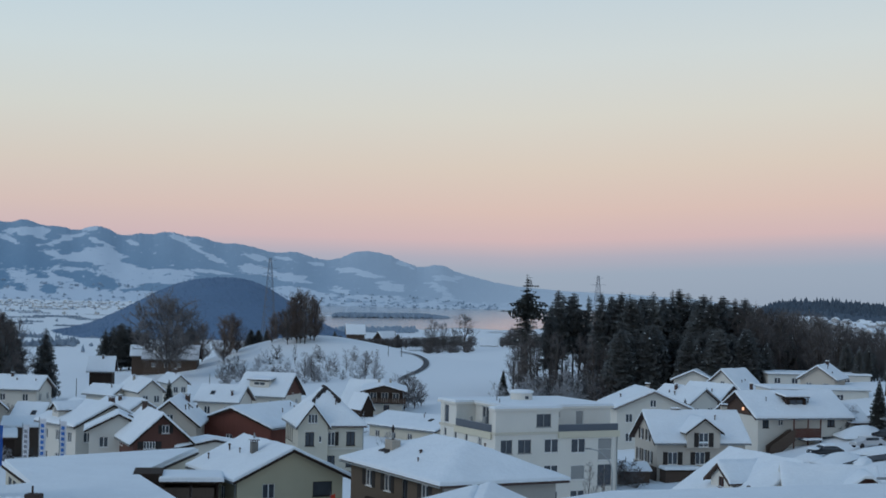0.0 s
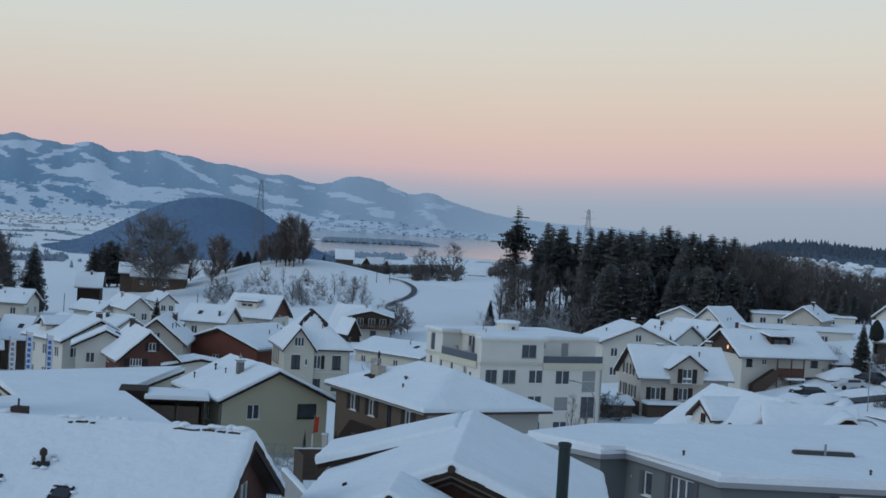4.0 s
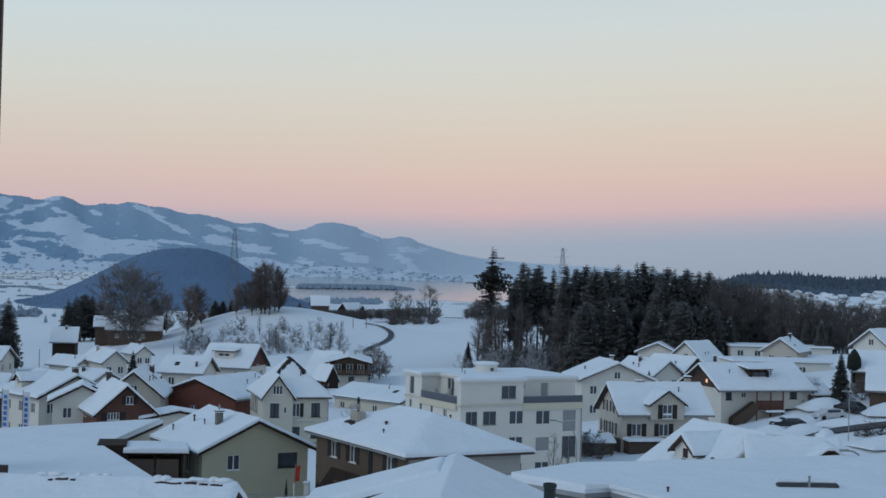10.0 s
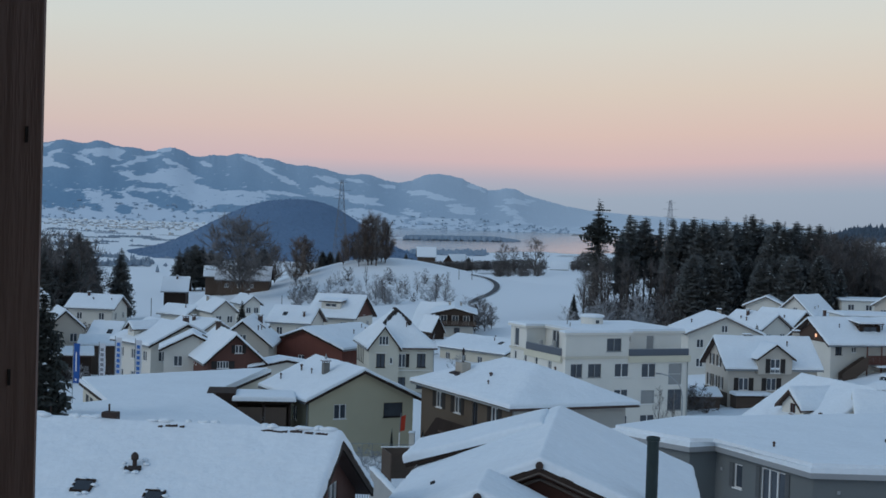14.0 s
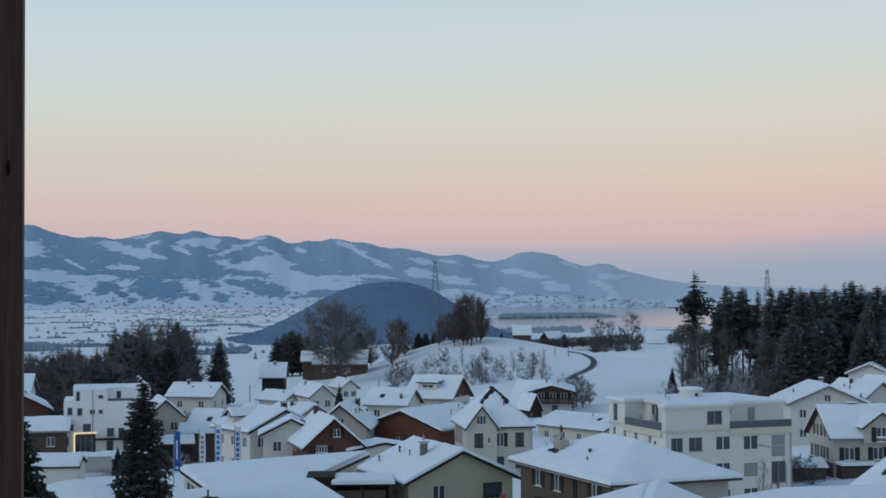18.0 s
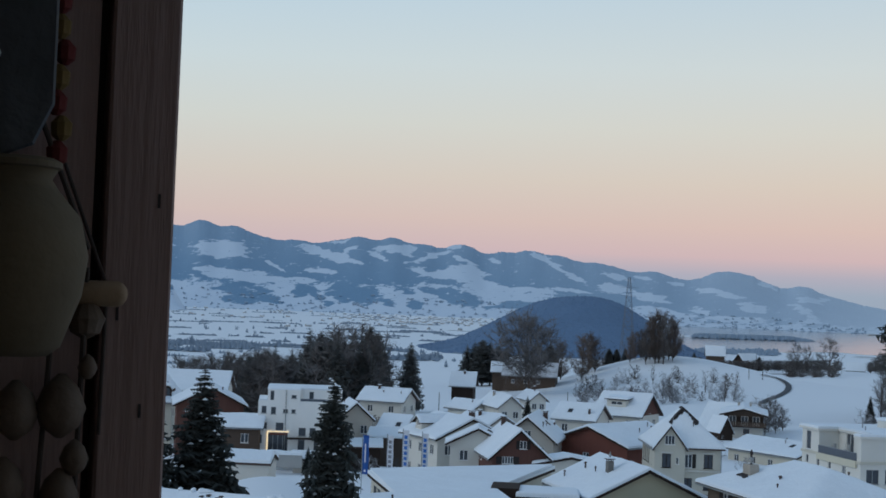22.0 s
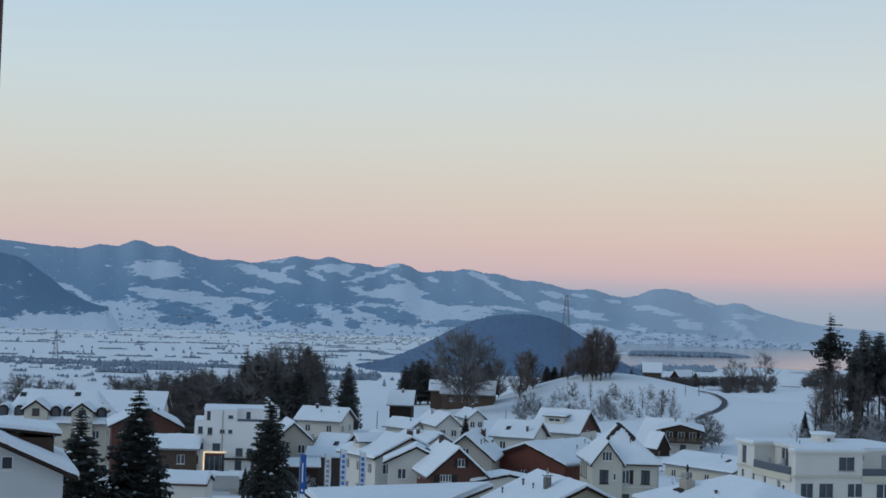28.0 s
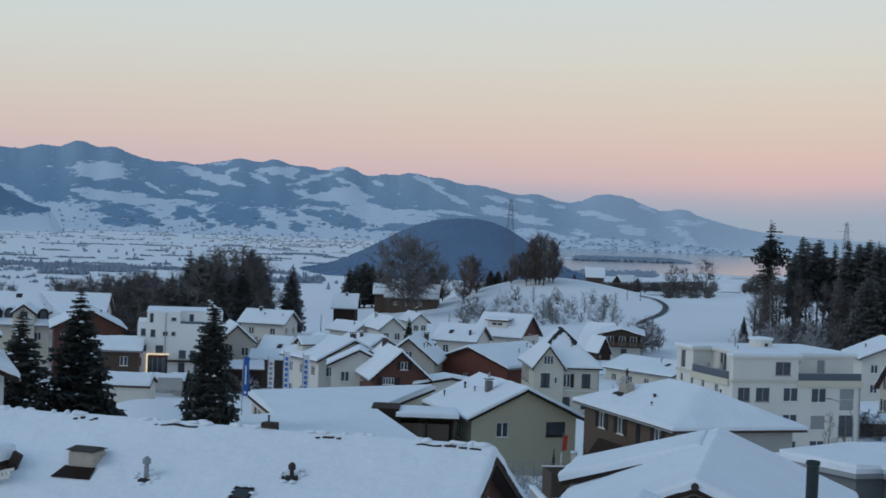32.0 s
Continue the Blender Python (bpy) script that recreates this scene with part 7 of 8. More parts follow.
for i in range(46):
    a = -8.0 + 6.0 * rt.random() if i < 36 else -3.9 + 1.9 * rt.random()
    x, y = polar(a, 560 + 25 * rt.random() if i >= 36 else 606 + 40 * rt.random())
    plant("bush", SCRUB[i % 2], x, y, 0.55 + 0.55 * rt.random(), rt.random() * 6, "dark hedge bush along the crest", "crest hedge", wide=1.5)
for a, r, s in ((-4.9, 318, 1.35), (-4.4, 322, 1.5), (-4.1, 316, 1.1), (-7.2, 205, 1.0), (-6.3, 240, 0.9), (-5.2, 214, 0.8), (-12.2, 180, 0.8), (-5.0, 205, 0.8), (-3.9, 207, 0.7), (-1.1, 300, 1.2), (-0.8, 306, 0.9)):
    x, y = polar(a, r)
    plant("bush", FROST[rt.randrange(3)], x, y, s, rt.random() * 6, "frosted leafless bush beside the houses", "garden bushes")
for x, y, s in ((6.6, 153.0, 1.0), (8.2, 154.0, 0.9)):
    plant("bush", SLIM[1], x, y, s * 0.34, x, "bare shrub beside the apartment block", "garden bushes")
for a, r, s in ((-4.75, 300, 0.36), (-4.45, 303, 0.4), (-4.2, 299, 0.34), (-3.95, 304, 0.3), (-4.6, 294, 0.28)):
    x, y = polar(a, r)
    plant("young_tree", BAR[rt.randrange(4)], x, y, s, rt.random() * 6, "bare fruit tree beside the chalet", "garden bushes", wide=1.2)
for a, r, s in ((-7.3, 600, 0.32), (-7.1, 596, 0.24), (-6.2, 588, 0.2), (-5.95, 590, 0.2), (-5.1, 588, 0.22), (-4.9, 600, 0.28)):
    x, y = polar(a, r)
    plant("small_conifer", CON[rt.randrange(4)], x, y, s, rt.random() * 6, "dark conifer beside the crest farm", "garden conifers", wide=1.6)
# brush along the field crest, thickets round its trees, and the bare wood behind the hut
rc = random.Random(77)
for i in range(64):
    a = -7.7 + 5.3 * i / 64 + 0.1 * rc.random()
    low = a < -5.1
    tree_to(BAR[i % 4], "shrub", a, (576 if low else 590) + 10 * rc.random(), (-2.02 - 0.1 * (a + 7.7) / 2.5 if low else -1.88) - 0.14 * rc.random(), 16, "bare brown shrub of the crest hedge", "crest hedge", wide=2.1)
for i in range(22):
    a = rc.choice((-3.6, -3.45, -2.75, -2.3)) + rc.uniform(-0.24, 0.24)
    x, y = polar(a, 530 + 9 * rc.random())
    plant("bush", SCRUB[i % 2], x, y, 0.6 + 0.4 * rc.random(), rc.random() * 6, "dark bare bush under the field trees", "field thicket", wide=1.3)
for i in range(60):
    a = -1.0 + 4.0 * rc.random()
    tree_to(BAR[i % 4], "broadleaf_tree", a, 590 + 25 * rc.random(), -1.42 - 0.4 * rc.random() - (0.2 if a < -0.8 else 0), 16, "bare tree of the far wood behind the hut", "far wood", wide=1.5)
for i in range(40):
    a = -0.3 + 3.7 * i / 40 + 0.15 * rc.random()
    x, y = polar(a, 300 + 16 * rc.random())
    plant("bush", (FROST[i % 3], FROST[i % 3], SCRUB[i % 2])[i % 3], x, y, 0.9 + 0.7 * rc.random(), rc.random() * 6, "frosted brush at the foot of the wood", "wood brush", wide=1.2)
# small garden conifers
for x, y, zt, w in ((-54.9, 228.5, 5.2, 0.8), (46.5, 199.7, 9.6, 0.95), (-4.6, 316, 3.4, 0.9), (-14.0, 122.8, 2.0, 0.5), (-16.6, 122.9, 1.9, 0.35), (24.0, 226.0, 4.6, 0.8), (-72.0, 180.0, 0.2, 1.0)):
    g = ground_z(x, y)
    plant("small_conifer", NEAR_SPRUCE_B, x, y, (zt - g) / 14.0, x, "small dark garden conifer dusted with snow", "garden conifers", wide=1.0 * w, snow=NEAR_SNOW_B)
cy = thing("clipped_conifer", pose(49.6, 205.5, 4.9) @ Matrix.Diagonal((0.6, 0.6, 0.78, 1)), "dark clipped conical conifer", "tree")
bm = lathe([(0.25, 0), (0.25, 2.0), (1.2, 2.3), (1.6, 3.2), (1.5, 4.4), (0.8, 5.5), (0.1, 6.0)], 14)
for v in bm.verts:
    v.co += v.normal * 0 + Vector((rt.uniform(-0.12, 0.12), rt.uniform(-0.12, 0.12), rt.uniform(-0.1, 0.1)))
part("crown", bm, surface("clipped_needles", (0.018, 0.023, 0.020), 0.9, 0.4, 6, 1.0, 0.6, 5), cy)


# ---- far country: plain, hedges, villages, far ridge ----
def far_ridge(x, y):
    az = np.degrees(np.arctan2(x, y))
    r = np.hypot(x, y)
    k = np.clip((r - 620) / 900, 0, 1)
    side = np.clip((az - 7.6) / 1.8, 0, 1)
    z = -9 + (20.0 + 1.3 * np.sin(az * 1.3)) * k * side
    rough = np.zeros_like(z)
    for i in range(z.shape[0]):
        for j in range(z.shape[1]):
            rough[i, j] = noise.fractal(Vector((x[i, j] / 18, y[i, j] / 18, 4.0)), 0.8, 2.0, 4)
    return z + 1.6 * rough * np.clip((r - 1150) / 150, 0, 1) * side + 2.5 * np.clip((r - 1150) / 60, 0, 1) * side


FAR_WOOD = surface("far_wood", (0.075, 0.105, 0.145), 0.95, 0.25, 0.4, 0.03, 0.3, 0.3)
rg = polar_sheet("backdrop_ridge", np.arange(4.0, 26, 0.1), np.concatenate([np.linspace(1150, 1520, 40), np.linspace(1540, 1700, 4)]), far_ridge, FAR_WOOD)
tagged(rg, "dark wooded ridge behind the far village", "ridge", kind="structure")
tagged(polar_sheet("backdrop_slope", np.arange(4.0, 26, 0.3), np.linspace(640, 1148, 24), far_ridge, SNOW_GROUND), "snowy slope of the far village", "slope", kind="structure")


def tree_cover(name, label, spots, mat, seed):
    """Close-set far treetops: ragged little cones, joined."""
    rnd = random.Random(seed)
    vs, fs = [], []
    for x, y, z, h, w in spots:
        b = len(vs)
        for i in range(5):
            g = 1.257 * i + rnd.random()
            q = w * (0.7 + 0.6 * rnd.random())
            vs.append((x + q * math.cos(g), y + q * math.sin(g), z - w))
        vs.append((x + 0.2 * w * rnd.uniform(-1, 1), y, z + h * (0.7 + 0.5 * rnd.random())))
        for i in range(5):
            fs.append((b + i, b + (i + 1) % 5, b + 5))
    tagged(mesh_part(name, vs, fs, mat), label, "wood", kind="stuff")


def on_sheet(fn, a, r):
    x, y = polar(a, r)
    return x, y, float(fn(np.array([[x]]), np.array([[y]]))[0, 0])


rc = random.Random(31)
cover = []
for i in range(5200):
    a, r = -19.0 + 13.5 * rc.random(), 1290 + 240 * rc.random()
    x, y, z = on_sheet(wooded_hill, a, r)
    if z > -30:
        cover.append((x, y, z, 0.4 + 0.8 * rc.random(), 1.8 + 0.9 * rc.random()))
# treetops take the hill's painted haze blue
tree_cover("hill_trees", "close-set treetops of the wooded hill, in the same haze blue", cover, surface("hill_treetops", (0.135, 0.210, 0.318), 0.95, 0.15, 0.15, 0.02, 0.0), 32)
cover = []
for i in range(2600):
    a, r = 7.8 + 14 * rc.random(), 1170 + 350 * rc.random() ** 0.6
    x, y, z = on_sheet(far_ridge, a, r)
    cover.append((x, y, z, 2.0 + 4.0 * rc.random() ** 2, 2.0 + 1.6 * rc.random()))
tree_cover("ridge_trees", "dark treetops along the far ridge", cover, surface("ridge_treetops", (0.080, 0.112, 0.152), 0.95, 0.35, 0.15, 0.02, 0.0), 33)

FAR_WALL = surface("far_house_wall", (0.42, 0.42, 0.42), 0.9, 0.1)


def far_houses(name, label, spots, seed):
    """Many tiny far houses with snowy roofs: walls in one object, roofs in another."""
    rnd = random.Random(seed)
    wv, wf, sv, sf = [], [], [], []
    for x, y, z, s in spots:
        a = rnd.random() * 3.14
        c, n = math.cos(a), math.sin(a)
        L, B, hh, rr = (5 + 4 * rnd.random()) * s, (4 + 2 * rnd.random()) * s, (3.5 + 2.5 * rnd.random()) * s, 2.6 * s
        q = [(-L, -B), (L, -B), (L, B), (-L, B)]
        b = len(wv)
        for zz in (-2, hh):
            for u, v in q:
                wv.append((x + c * u * 0.9 - n * v * 0.9, y + n * u * 0.9 + c * v * 0.9, z + zz))
        for u in (-L * 0.9, L * 0.9):
            wv.append((x + c * u, y + n * u, z + hh + rr * 0.85))
        wf += [(b, b + 1, b + 5, b + 4), (b + 2, b + 3, b + 7, b + 6), (b + 1, b + 2, b + 6, b + 9, b + 5), (b + 3, b, b + 4, b + 8, b + 7)]
        b = len(sv)
        for dz in (0, 0.5):
            for u, v in q:
                sv.append((x + c * u - n * v, y + n * u + c * v, z + hh - 0.3 + dz))
            for u in (-L, L):
                sv.append((x + c * u, y + n * u, z + hh + rr + dz))
        sf += [(b + 6, b + 7, b + 11, b + 10), (b + 8, b + 9, b + 10, b + 11), (b + 0, b + 4, b + 5, b + 1), (b + 2, b + 5, b + 4, b + 3),
               (b, b + 1, b + 7, b + 6), (b + 2, b + 3, b + 9, b + 8), (b + 1, b + 5, b + 11, b + 7), (b + 5, b + 2, b + 8, b + 11), (b + 3, b + 4, b + 10, b + 9), (b + 4, b, b + 6, b + 10)]
    t = thing(name, pose(0, 0, 0), label, "village", kind="stuff")
    tagged(mesh_part("walls", wv, wf, FAR_WALL, t), kind="stuff")
    tagged(mesh_part("roofs", sv, sf, SNOW, t), kind="stuff")


rv = random.Random(77)
spots = []
for i in range(190):
    a, r = 9.6 + 12 * rv.random(), 700 + 430 * rv.random()
    x, y = polar(a, r)
    spots.append((x, y, float(far_ridge(np.array([[x]]), np.array([[y]]))[0, 0]), 0.42 + 0.25 * rv.random()))
far_houses("far_village", "far village of snowy roofs below the ridge", spots, 1)
spots = []
for i in range(230):
    a = rv.gauss(-17.2, 2.2) if i < 150 else -31 + 18 * rv.random()
    r = 2700 + 900 * rv.random() if i < 150 else 2100 + 1900 * rv.random()
    x, y = polar(a, r)
    spots.append((x, y, -30.3, 0.55))
far_houses("plain_village", "distant villages scattered over the snowy plain", spots, 2)


def far_scrub(name, label, spots, mat, seed):
    """Far hedges and copses: many small ragged clumps."""
    rnd = random.Random(seed)
    vs, fs = [], []
    for x, y, z, w, h in spots:
        for _ in range(3):
            b = len(vs)
            cx, cy = x + rnd.uniform(-w, w), y + rnd.uniform(-w, w)
            k = 5
            for i in range(k):
                g = 6.283 * i / k + rnd.random()
                vs.append((cx + w * 0.7 * math.cos(g), cy + w * 0.7 * math.sin(g), z + h * 0.35 * rnd.random()))
            vs.append((cx + rnd.uniform(-w, w) * 0.3, cy, z + h * (0.6 + 0.6 * rnd.random())))
            for i in range(k):
                fs.append((b + i, b + (i + 1) % k, b + k))
    tagged(mesh_part(name, vs, fs, mat), label, "hedge", kind="stuff")


# hedge colour paled and blued: distance haze is in the base colour
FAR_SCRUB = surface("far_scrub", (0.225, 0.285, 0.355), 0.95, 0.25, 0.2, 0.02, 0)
sp = []
for i in range(120):
    a, r = -34 + 19 * rv.random(), 1100 + 2500 * rv.random() ** 1.3
    n = rv.randrange(6, 70)
    da = rv.choice((-1, 1)) * 0.03
    for j in range(n):
        x, y = polar(a + da * j, r * (1 + rv.uniform(-0.002, 0.002)))
        sp.append((x, y, -30, 1.4, 1.0 + 1.5 * rv.random()))
for i in range(300):
    a, r = -34 + 20 * rv.random(), 1100 + 2900 * rv.random()
    x, y = polar(a, r)
    sp.append((x, y, -30, 1.6, 2.5 + 3.5 * rv.random()))
for i in range(230):
    a, r = -34 + 18 * rv.random(), 560 + 640 * rv.random()
    x, y = polar(a, r)
    sp.append((x, y, ground_z(x, y), 1.0, 1.0 + 1.8 * rv.random()))
for i in range(36):
    a, r = -34 + 17 * rv.random(), 600 + 600 * rv.random()
    da = rv.choice((-1, 1)) * 0.08
    for j in range(rv.randrange(8, 40)):
        x, y = polar(a + da * j, r)
        sp.append((x, y, ground_z(x, y), 1.5, 1.5 + 1.5 * rv.random()))
for i in range(110):
    a, r = -33 + 9.5 * rv.random(), 430 + 260 * rv.random()
    for j in range(rv.randrange(1, 6)):
        x, y = polar(a + 0.1 * j, r)
        sp.append((x, y, ground_z(x, y), 0.6, 0.7 + 1.0 * rv.random()))
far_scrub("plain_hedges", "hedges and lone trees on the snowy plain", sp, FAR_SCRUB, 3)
sp = []
for i in range(1100):
    a = -7.2 + 4.1 * rv.random()
    x, y = polar(a, 2420 + 60 * rv.random() + (a + 7) * 25)
    sp.append((x, y, -30, 7, 7 * (1 - 0.8 * max(0, a + 3.9))))
for i in range(170):
    a = -7.2 + 3.0 * rv.random()
    x, y = polar(a, 1640 + 170 * rv.random() + (a + 5) * 15)
    sp.append((x, y, -30, 4, 2.2 + 2.6 * rv.random()))
for i in range(500):
    a = -9 + 9.5 * rv.random()
    x, y = polar(a, 4100 + max(0, a + 4) * 130 + 100 * rv.random())
    sp.append((x, y, -30, 10, 9))
# lakeside woods get a paler blue, with more haze painted in
far_scrub("lakeside_woods", "low woods along the lake shores, paled by haze", sp, surface("lakeside_scrub", (0.26, 0.335, 0.42), 0.95, 0.12, 0.2, 0.02, 0), 4)
sp = []
for i in range(520):
    a, r = -34 + 33 * rv.random(), 3740 + 260 * rv.random() ** 1.4
    x, y, z = on_sheet(massif, a, r)
    sp.append((x, y, z, 2.5 + 4 * rv.random() ** 2, 3 + 3 * rv.random()))
# foothill scrub is the palest, its haze painted in as well
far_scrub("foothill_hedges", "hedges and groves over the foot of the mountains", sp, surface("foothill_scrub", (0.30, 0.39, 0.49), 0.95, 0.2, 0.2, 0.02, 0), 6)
spit = []
for i in range(31):
    a = -9.5 + 6.6 * i / 30
    w = 60 * (1 - (i / 30) ** 3)
    for d in (-w, w):
        x, y = polar(a, 2520 + d + (a + 7) * 25)
        spit.append((x, y, -29.6))
tagged(mesh_part("ground_spit", spit, [(2 * i, 2 * i + 1, 2 * i + 3, 2 * i + 2) for i in range(30)], SNOW_GROUND), "snowy spit of land reaching into the lake", "shore", kind="structure")


# ---- pylons, poles, road ----
PYLON_STEEL = surface("dull_pylon_steel", (0.17, 0.185, 0.21), 0.6, 0.12, metal=0.4)


def pylon(x, y, zt, label, zb=None, arms=True):
    zb = ground_z(x, y) if zb is None else zb
    h = zt - zb
    t = thing("pylon", pose(x, y, zb, 0, 0, 20), label, "pylon", "pylons")
    b, k = h * 0.085, h * 0.012
    legs = []
    for sx, sy in ((-1, -1), (1, -1), (1, 1), (-1, 1)):
        legs.append((Vector((sx * b, sy * b, 0)), Vector((sx * k, sy * k, h))))
        part("leg", tube(*legs[-1], 0.12, 0.06, 4), PYLON_STEEL, t)
    bm = bmesh.new()
    n = 11
    for i in range(n):
        f0, f1 = (i / n) ** 0.85, ((i + 1) / n) ** 0.85
        for j in range(4):
            a, c = legs[j], legs[(j + 1) % 4]
            add_tube(bm, a[0].lerp(a[1], f0), c[0].lerp(c[1], f1), 0.06, n=3, caps=False)
            add_tube(bm, c[0].lerp(c[1], f0), a[0].lerp(a[1], f1), 0.06, n=3, caps=False)
            add_tube(bm, a[0].lerp(a[1], f1), c[0].lerp(c[1], f1), 0.06, n=3, caps=False)
    tagged(part("bracing", bm, PYLON_STEEL, t), kind="stuff")
    for f, w in ((0.78, 0.09), (0.88, 0.11), (0.97, 0.07)):
        part("cross_arm", tube((-w * h, 0, h * f), (w * h, 0, h * f), 0.08, n=4), PYLON_STEEL, t)
    return t


pylon(-119.5, 690, 32.5, "tall lattice steel pylon above the farm")
pylon(37.9, 799, 28.8, "lattice steel pylon beyond the wood")
pylon(-560, 1010, 2.0, "lattice steel pylon on the plain", zb=-30)

ROAD = [(-31.4, 375.0), (-30.6, 386.1), (-28.5, 396.4), (-27.2, 406.6), (-27.8, 416.6), (-30.7, 424.5), (-33.6, 426.3), (-36.0, 425.1)]
rvs, rfs = [], []
for i in range(len(ROAD) - 1):
    for k in range(6):
        f = k / 6
        p0, p1 = Vector(ROAD[max(0, i - 1)]), Vector(ROAD[i])
        p2, p3 = Vector(ROAD[i + 1]), Vector(ROAD[min(len(ROAD) - 1, i + 2)])
        q = 0.5 * ((2 * p1) + (p2 - p0) * f + (2 * p0 - 5 * p1 + 4 * p2 - p3) * f * f + (3 * p1 - p0 - 3 * p2 + p3) * f ** 3)
        d = ((p2 - p0) * 0.5).normalized()
        for s in (-1, 0, 1):
            x, y = q.x - d.y * s * 0.8, q.y + d.x * s * 0.8
            rvs.append((x, y, ground_z(x, y) + 0.25))
rfs = [(3 * i + j, 3 * i + j + 1, 3 * i + j + 4, 3 * i + j + 3) for i in range(len(rvs) // 3 - 1) for j in range(2)]
tagged(mesh_part("road", rvs, rfs, ASPHALT), "narrow cleared lane curving over the snowy fields", "road", kind="structure")


def pole(x, y, zt, label, r=0.09, zb=None, name="utility_pole"):
    zb = ground_z(x, y) - 0.2 if zb is None else zb
    t = thing(name, pose(x, y, zb), label, "pole", "poles")
    part("shaft", tube((0, 0, 0), (0, 0, zt - zb), r, r * 0.7, 8), BARK, t)
    return t


for a, r, h in ((-5.25, 418, 5), (-4.75, 420, 6), (-4.6, 470, 5), (-16.9, 300, 6), (-10.7, 330, 5), (-10.5, 345, 5), (-5.0, 440, 5), (-12.0, 345, 4)):
    x, y = polar(a, r)
    pole(x, y, ground_z(x, y) + h, "weathered wooden pole in the snow")

# street lamps
def street_lamp(x, y, zb, zt, turn, reach, label):
    t = thing("street_lamp", pose(x, y, zb, 0, 0, turn), label, "street lamp", "street lamps")
    h = zt - zb
    bm = bmesh.new()
    bend = min(reach, 0.35 * h)
    pts = [Vector((0, 0, 0))] + [Vector((-reach * (1 - math.cos(g)), 0, h - bend + bend * math.sin(g))) for g in (0, 0.3, 0.6, 0.9, 1.2, 1.57)]
    for p, q in zip(pts, pts[1:]):
        add_tube(bm, p, q, 0.055, 0.05, 8)
    part("column", bm, STEEL, t)
    part("lamp_head", box(-reach - 0.55, -reach + 0.05, -0.13, 0.13, h - 0.06, h + 0.08, 0.03), ZINC, t)
    return t


street_lamp(22.85, 92.2, 3.0, 9.15, 8, 1.0, "curved street lamp beside the buried roofs")
street_lamp(8.2, 139.5, -2, 5.4, -20, 2.1, "street lamp in front of the apartment block")
street_lamp(40.6, 170.2, 1.0, 6.6, 0, 0.3, "slim street lamp by the parked cars")

# advertising banners on poles: lettering as plain bars
BAN_W = surface("banner_white", (0.72, 0.74, 0.78), 0.7, 0.05)
BAN_B = surface("banner_blue", (0.05, 0.16, 0.46), 0.7, 0.08)
BAN_G = surface("banner_grey_text", (0.25, 0.26, 0.29), 0.7, 0.05)


def banner(x, y, zt, w, h, cloth, bars, label):
    t = thing("banner", pose(x, y, zt - h - 0.6, 0, 0, -18), label, "banner flag", "banners")
    part("pole", tube((-w / 2 - 0.06, 0, -1.5), (-w / 2 - 0.06, 0, h + 0.75), 0.04, n=8), STEEL, t)
    bm = bmesh.new()
    nu, nv = 4, 10
    vv = [[bm.verts.new((-w / 2 + w * i / nu, 0.04 * math.sin(j * 0.9 + i), 0.6 + h * j / nv)) for j in range(nv + 1)] for i in range(nu + 1)]
    for i in range(nu):
        for j in range(nv):
            bm.faces.new((vv[i][j], vv[i + 1][j], vv[i + 1][j + 1], vv[i][j + 1]))
    bmesh.ops.solidify(bm, geom=bm.faces[:], thickness=0.02)
    part("cloth", bm, cloth, t)
    for k, (z0, z1, wf) in enumerate(bars[1]):
        part("print_bar", box(-w * wf / 2, w * wf / 2, -0.085, -0.07, 0.6 + h * z0, 0.6 + h * z1), bars[0], t)


LET = [(0.08 + 0.14 * i, 0.17 + 0.14 * i, 0.5) for i in range(6)]
banner(-50.3, 141.2, 5.9, 0.75, 3.9, BAN_B, (BAN_W, [(0.30, 0.78, 0.18), (0.06, 0.12, 0.3)]), "blue vertical banner with white print")
banner(-49.4, 146.2, 5.5, 0.75, 3.6, BAN_W, (BAN_G, LET), "white vertical banner with grey print")
banner(-47.6, 145.8, 6.2, 0.75, 3.9, BAN_W, (BAN_B, LET), "white vertical banner with blue print")
banner(-45.9, 147.0, 5.9, 0.75, 3.9, BAN_W, (BAN_B, LET), "white vertical banner with blue print")

# red pennant, fence and garden bits by the yellow house
fp = thing("flagpole", pose(-15.7, 120.9, -1.4), "white flagpole with a small red pennant", "flagpole")
part("pole", tube((0, 0, 0), (0, 0, 3.1), 0.06, 0.05, 8), WHITE_FRAME, fp)
bm = bmesh.new()
vv = [bm.verts.new(c) for c in ((0.06, 0, 4.4), (0.5, -0.05, 4.6), (0.42, 0.02, 3.3), (0.05, 0, 3.2))]
bm.faces.new(vv)
bmesh.ops.solidify(bm, geom=bm.faces[:], thickness=0.03)
part("staff", tube((0, 0, 3.0), (0.1, 0, 4.7), 0.03, n=6), STEEL, fp)
part("pennant", bm, surface("red_cloth", (0.62, 0.09, 0.05), 0.7, 0.12), fp)


def fence(label, p, q, h, n, mat, zb, rails=2, r=0.025):
    p, q = Vector(p), Vector(q)
    d = q - p
    t = thing("fence", pose(p.x, p.y, zb, 0, 0, math.degrees(math.atan2(d.y, d.x))), label, "fence", "fences")
    L = d.length
    for i in range(n + 1):
        part("post", tube((L * i / n, 0, 0), (L * i / n, 0, h), r, n=6), mat, t)
    for k in range(rails):
        part("rail", tube((0, 0, h * (k + 1) / rails - 0.03), (L, 0, h * (k + 1) / rails - 0.03), r * 0.8, n=6), mat, t)
    return t


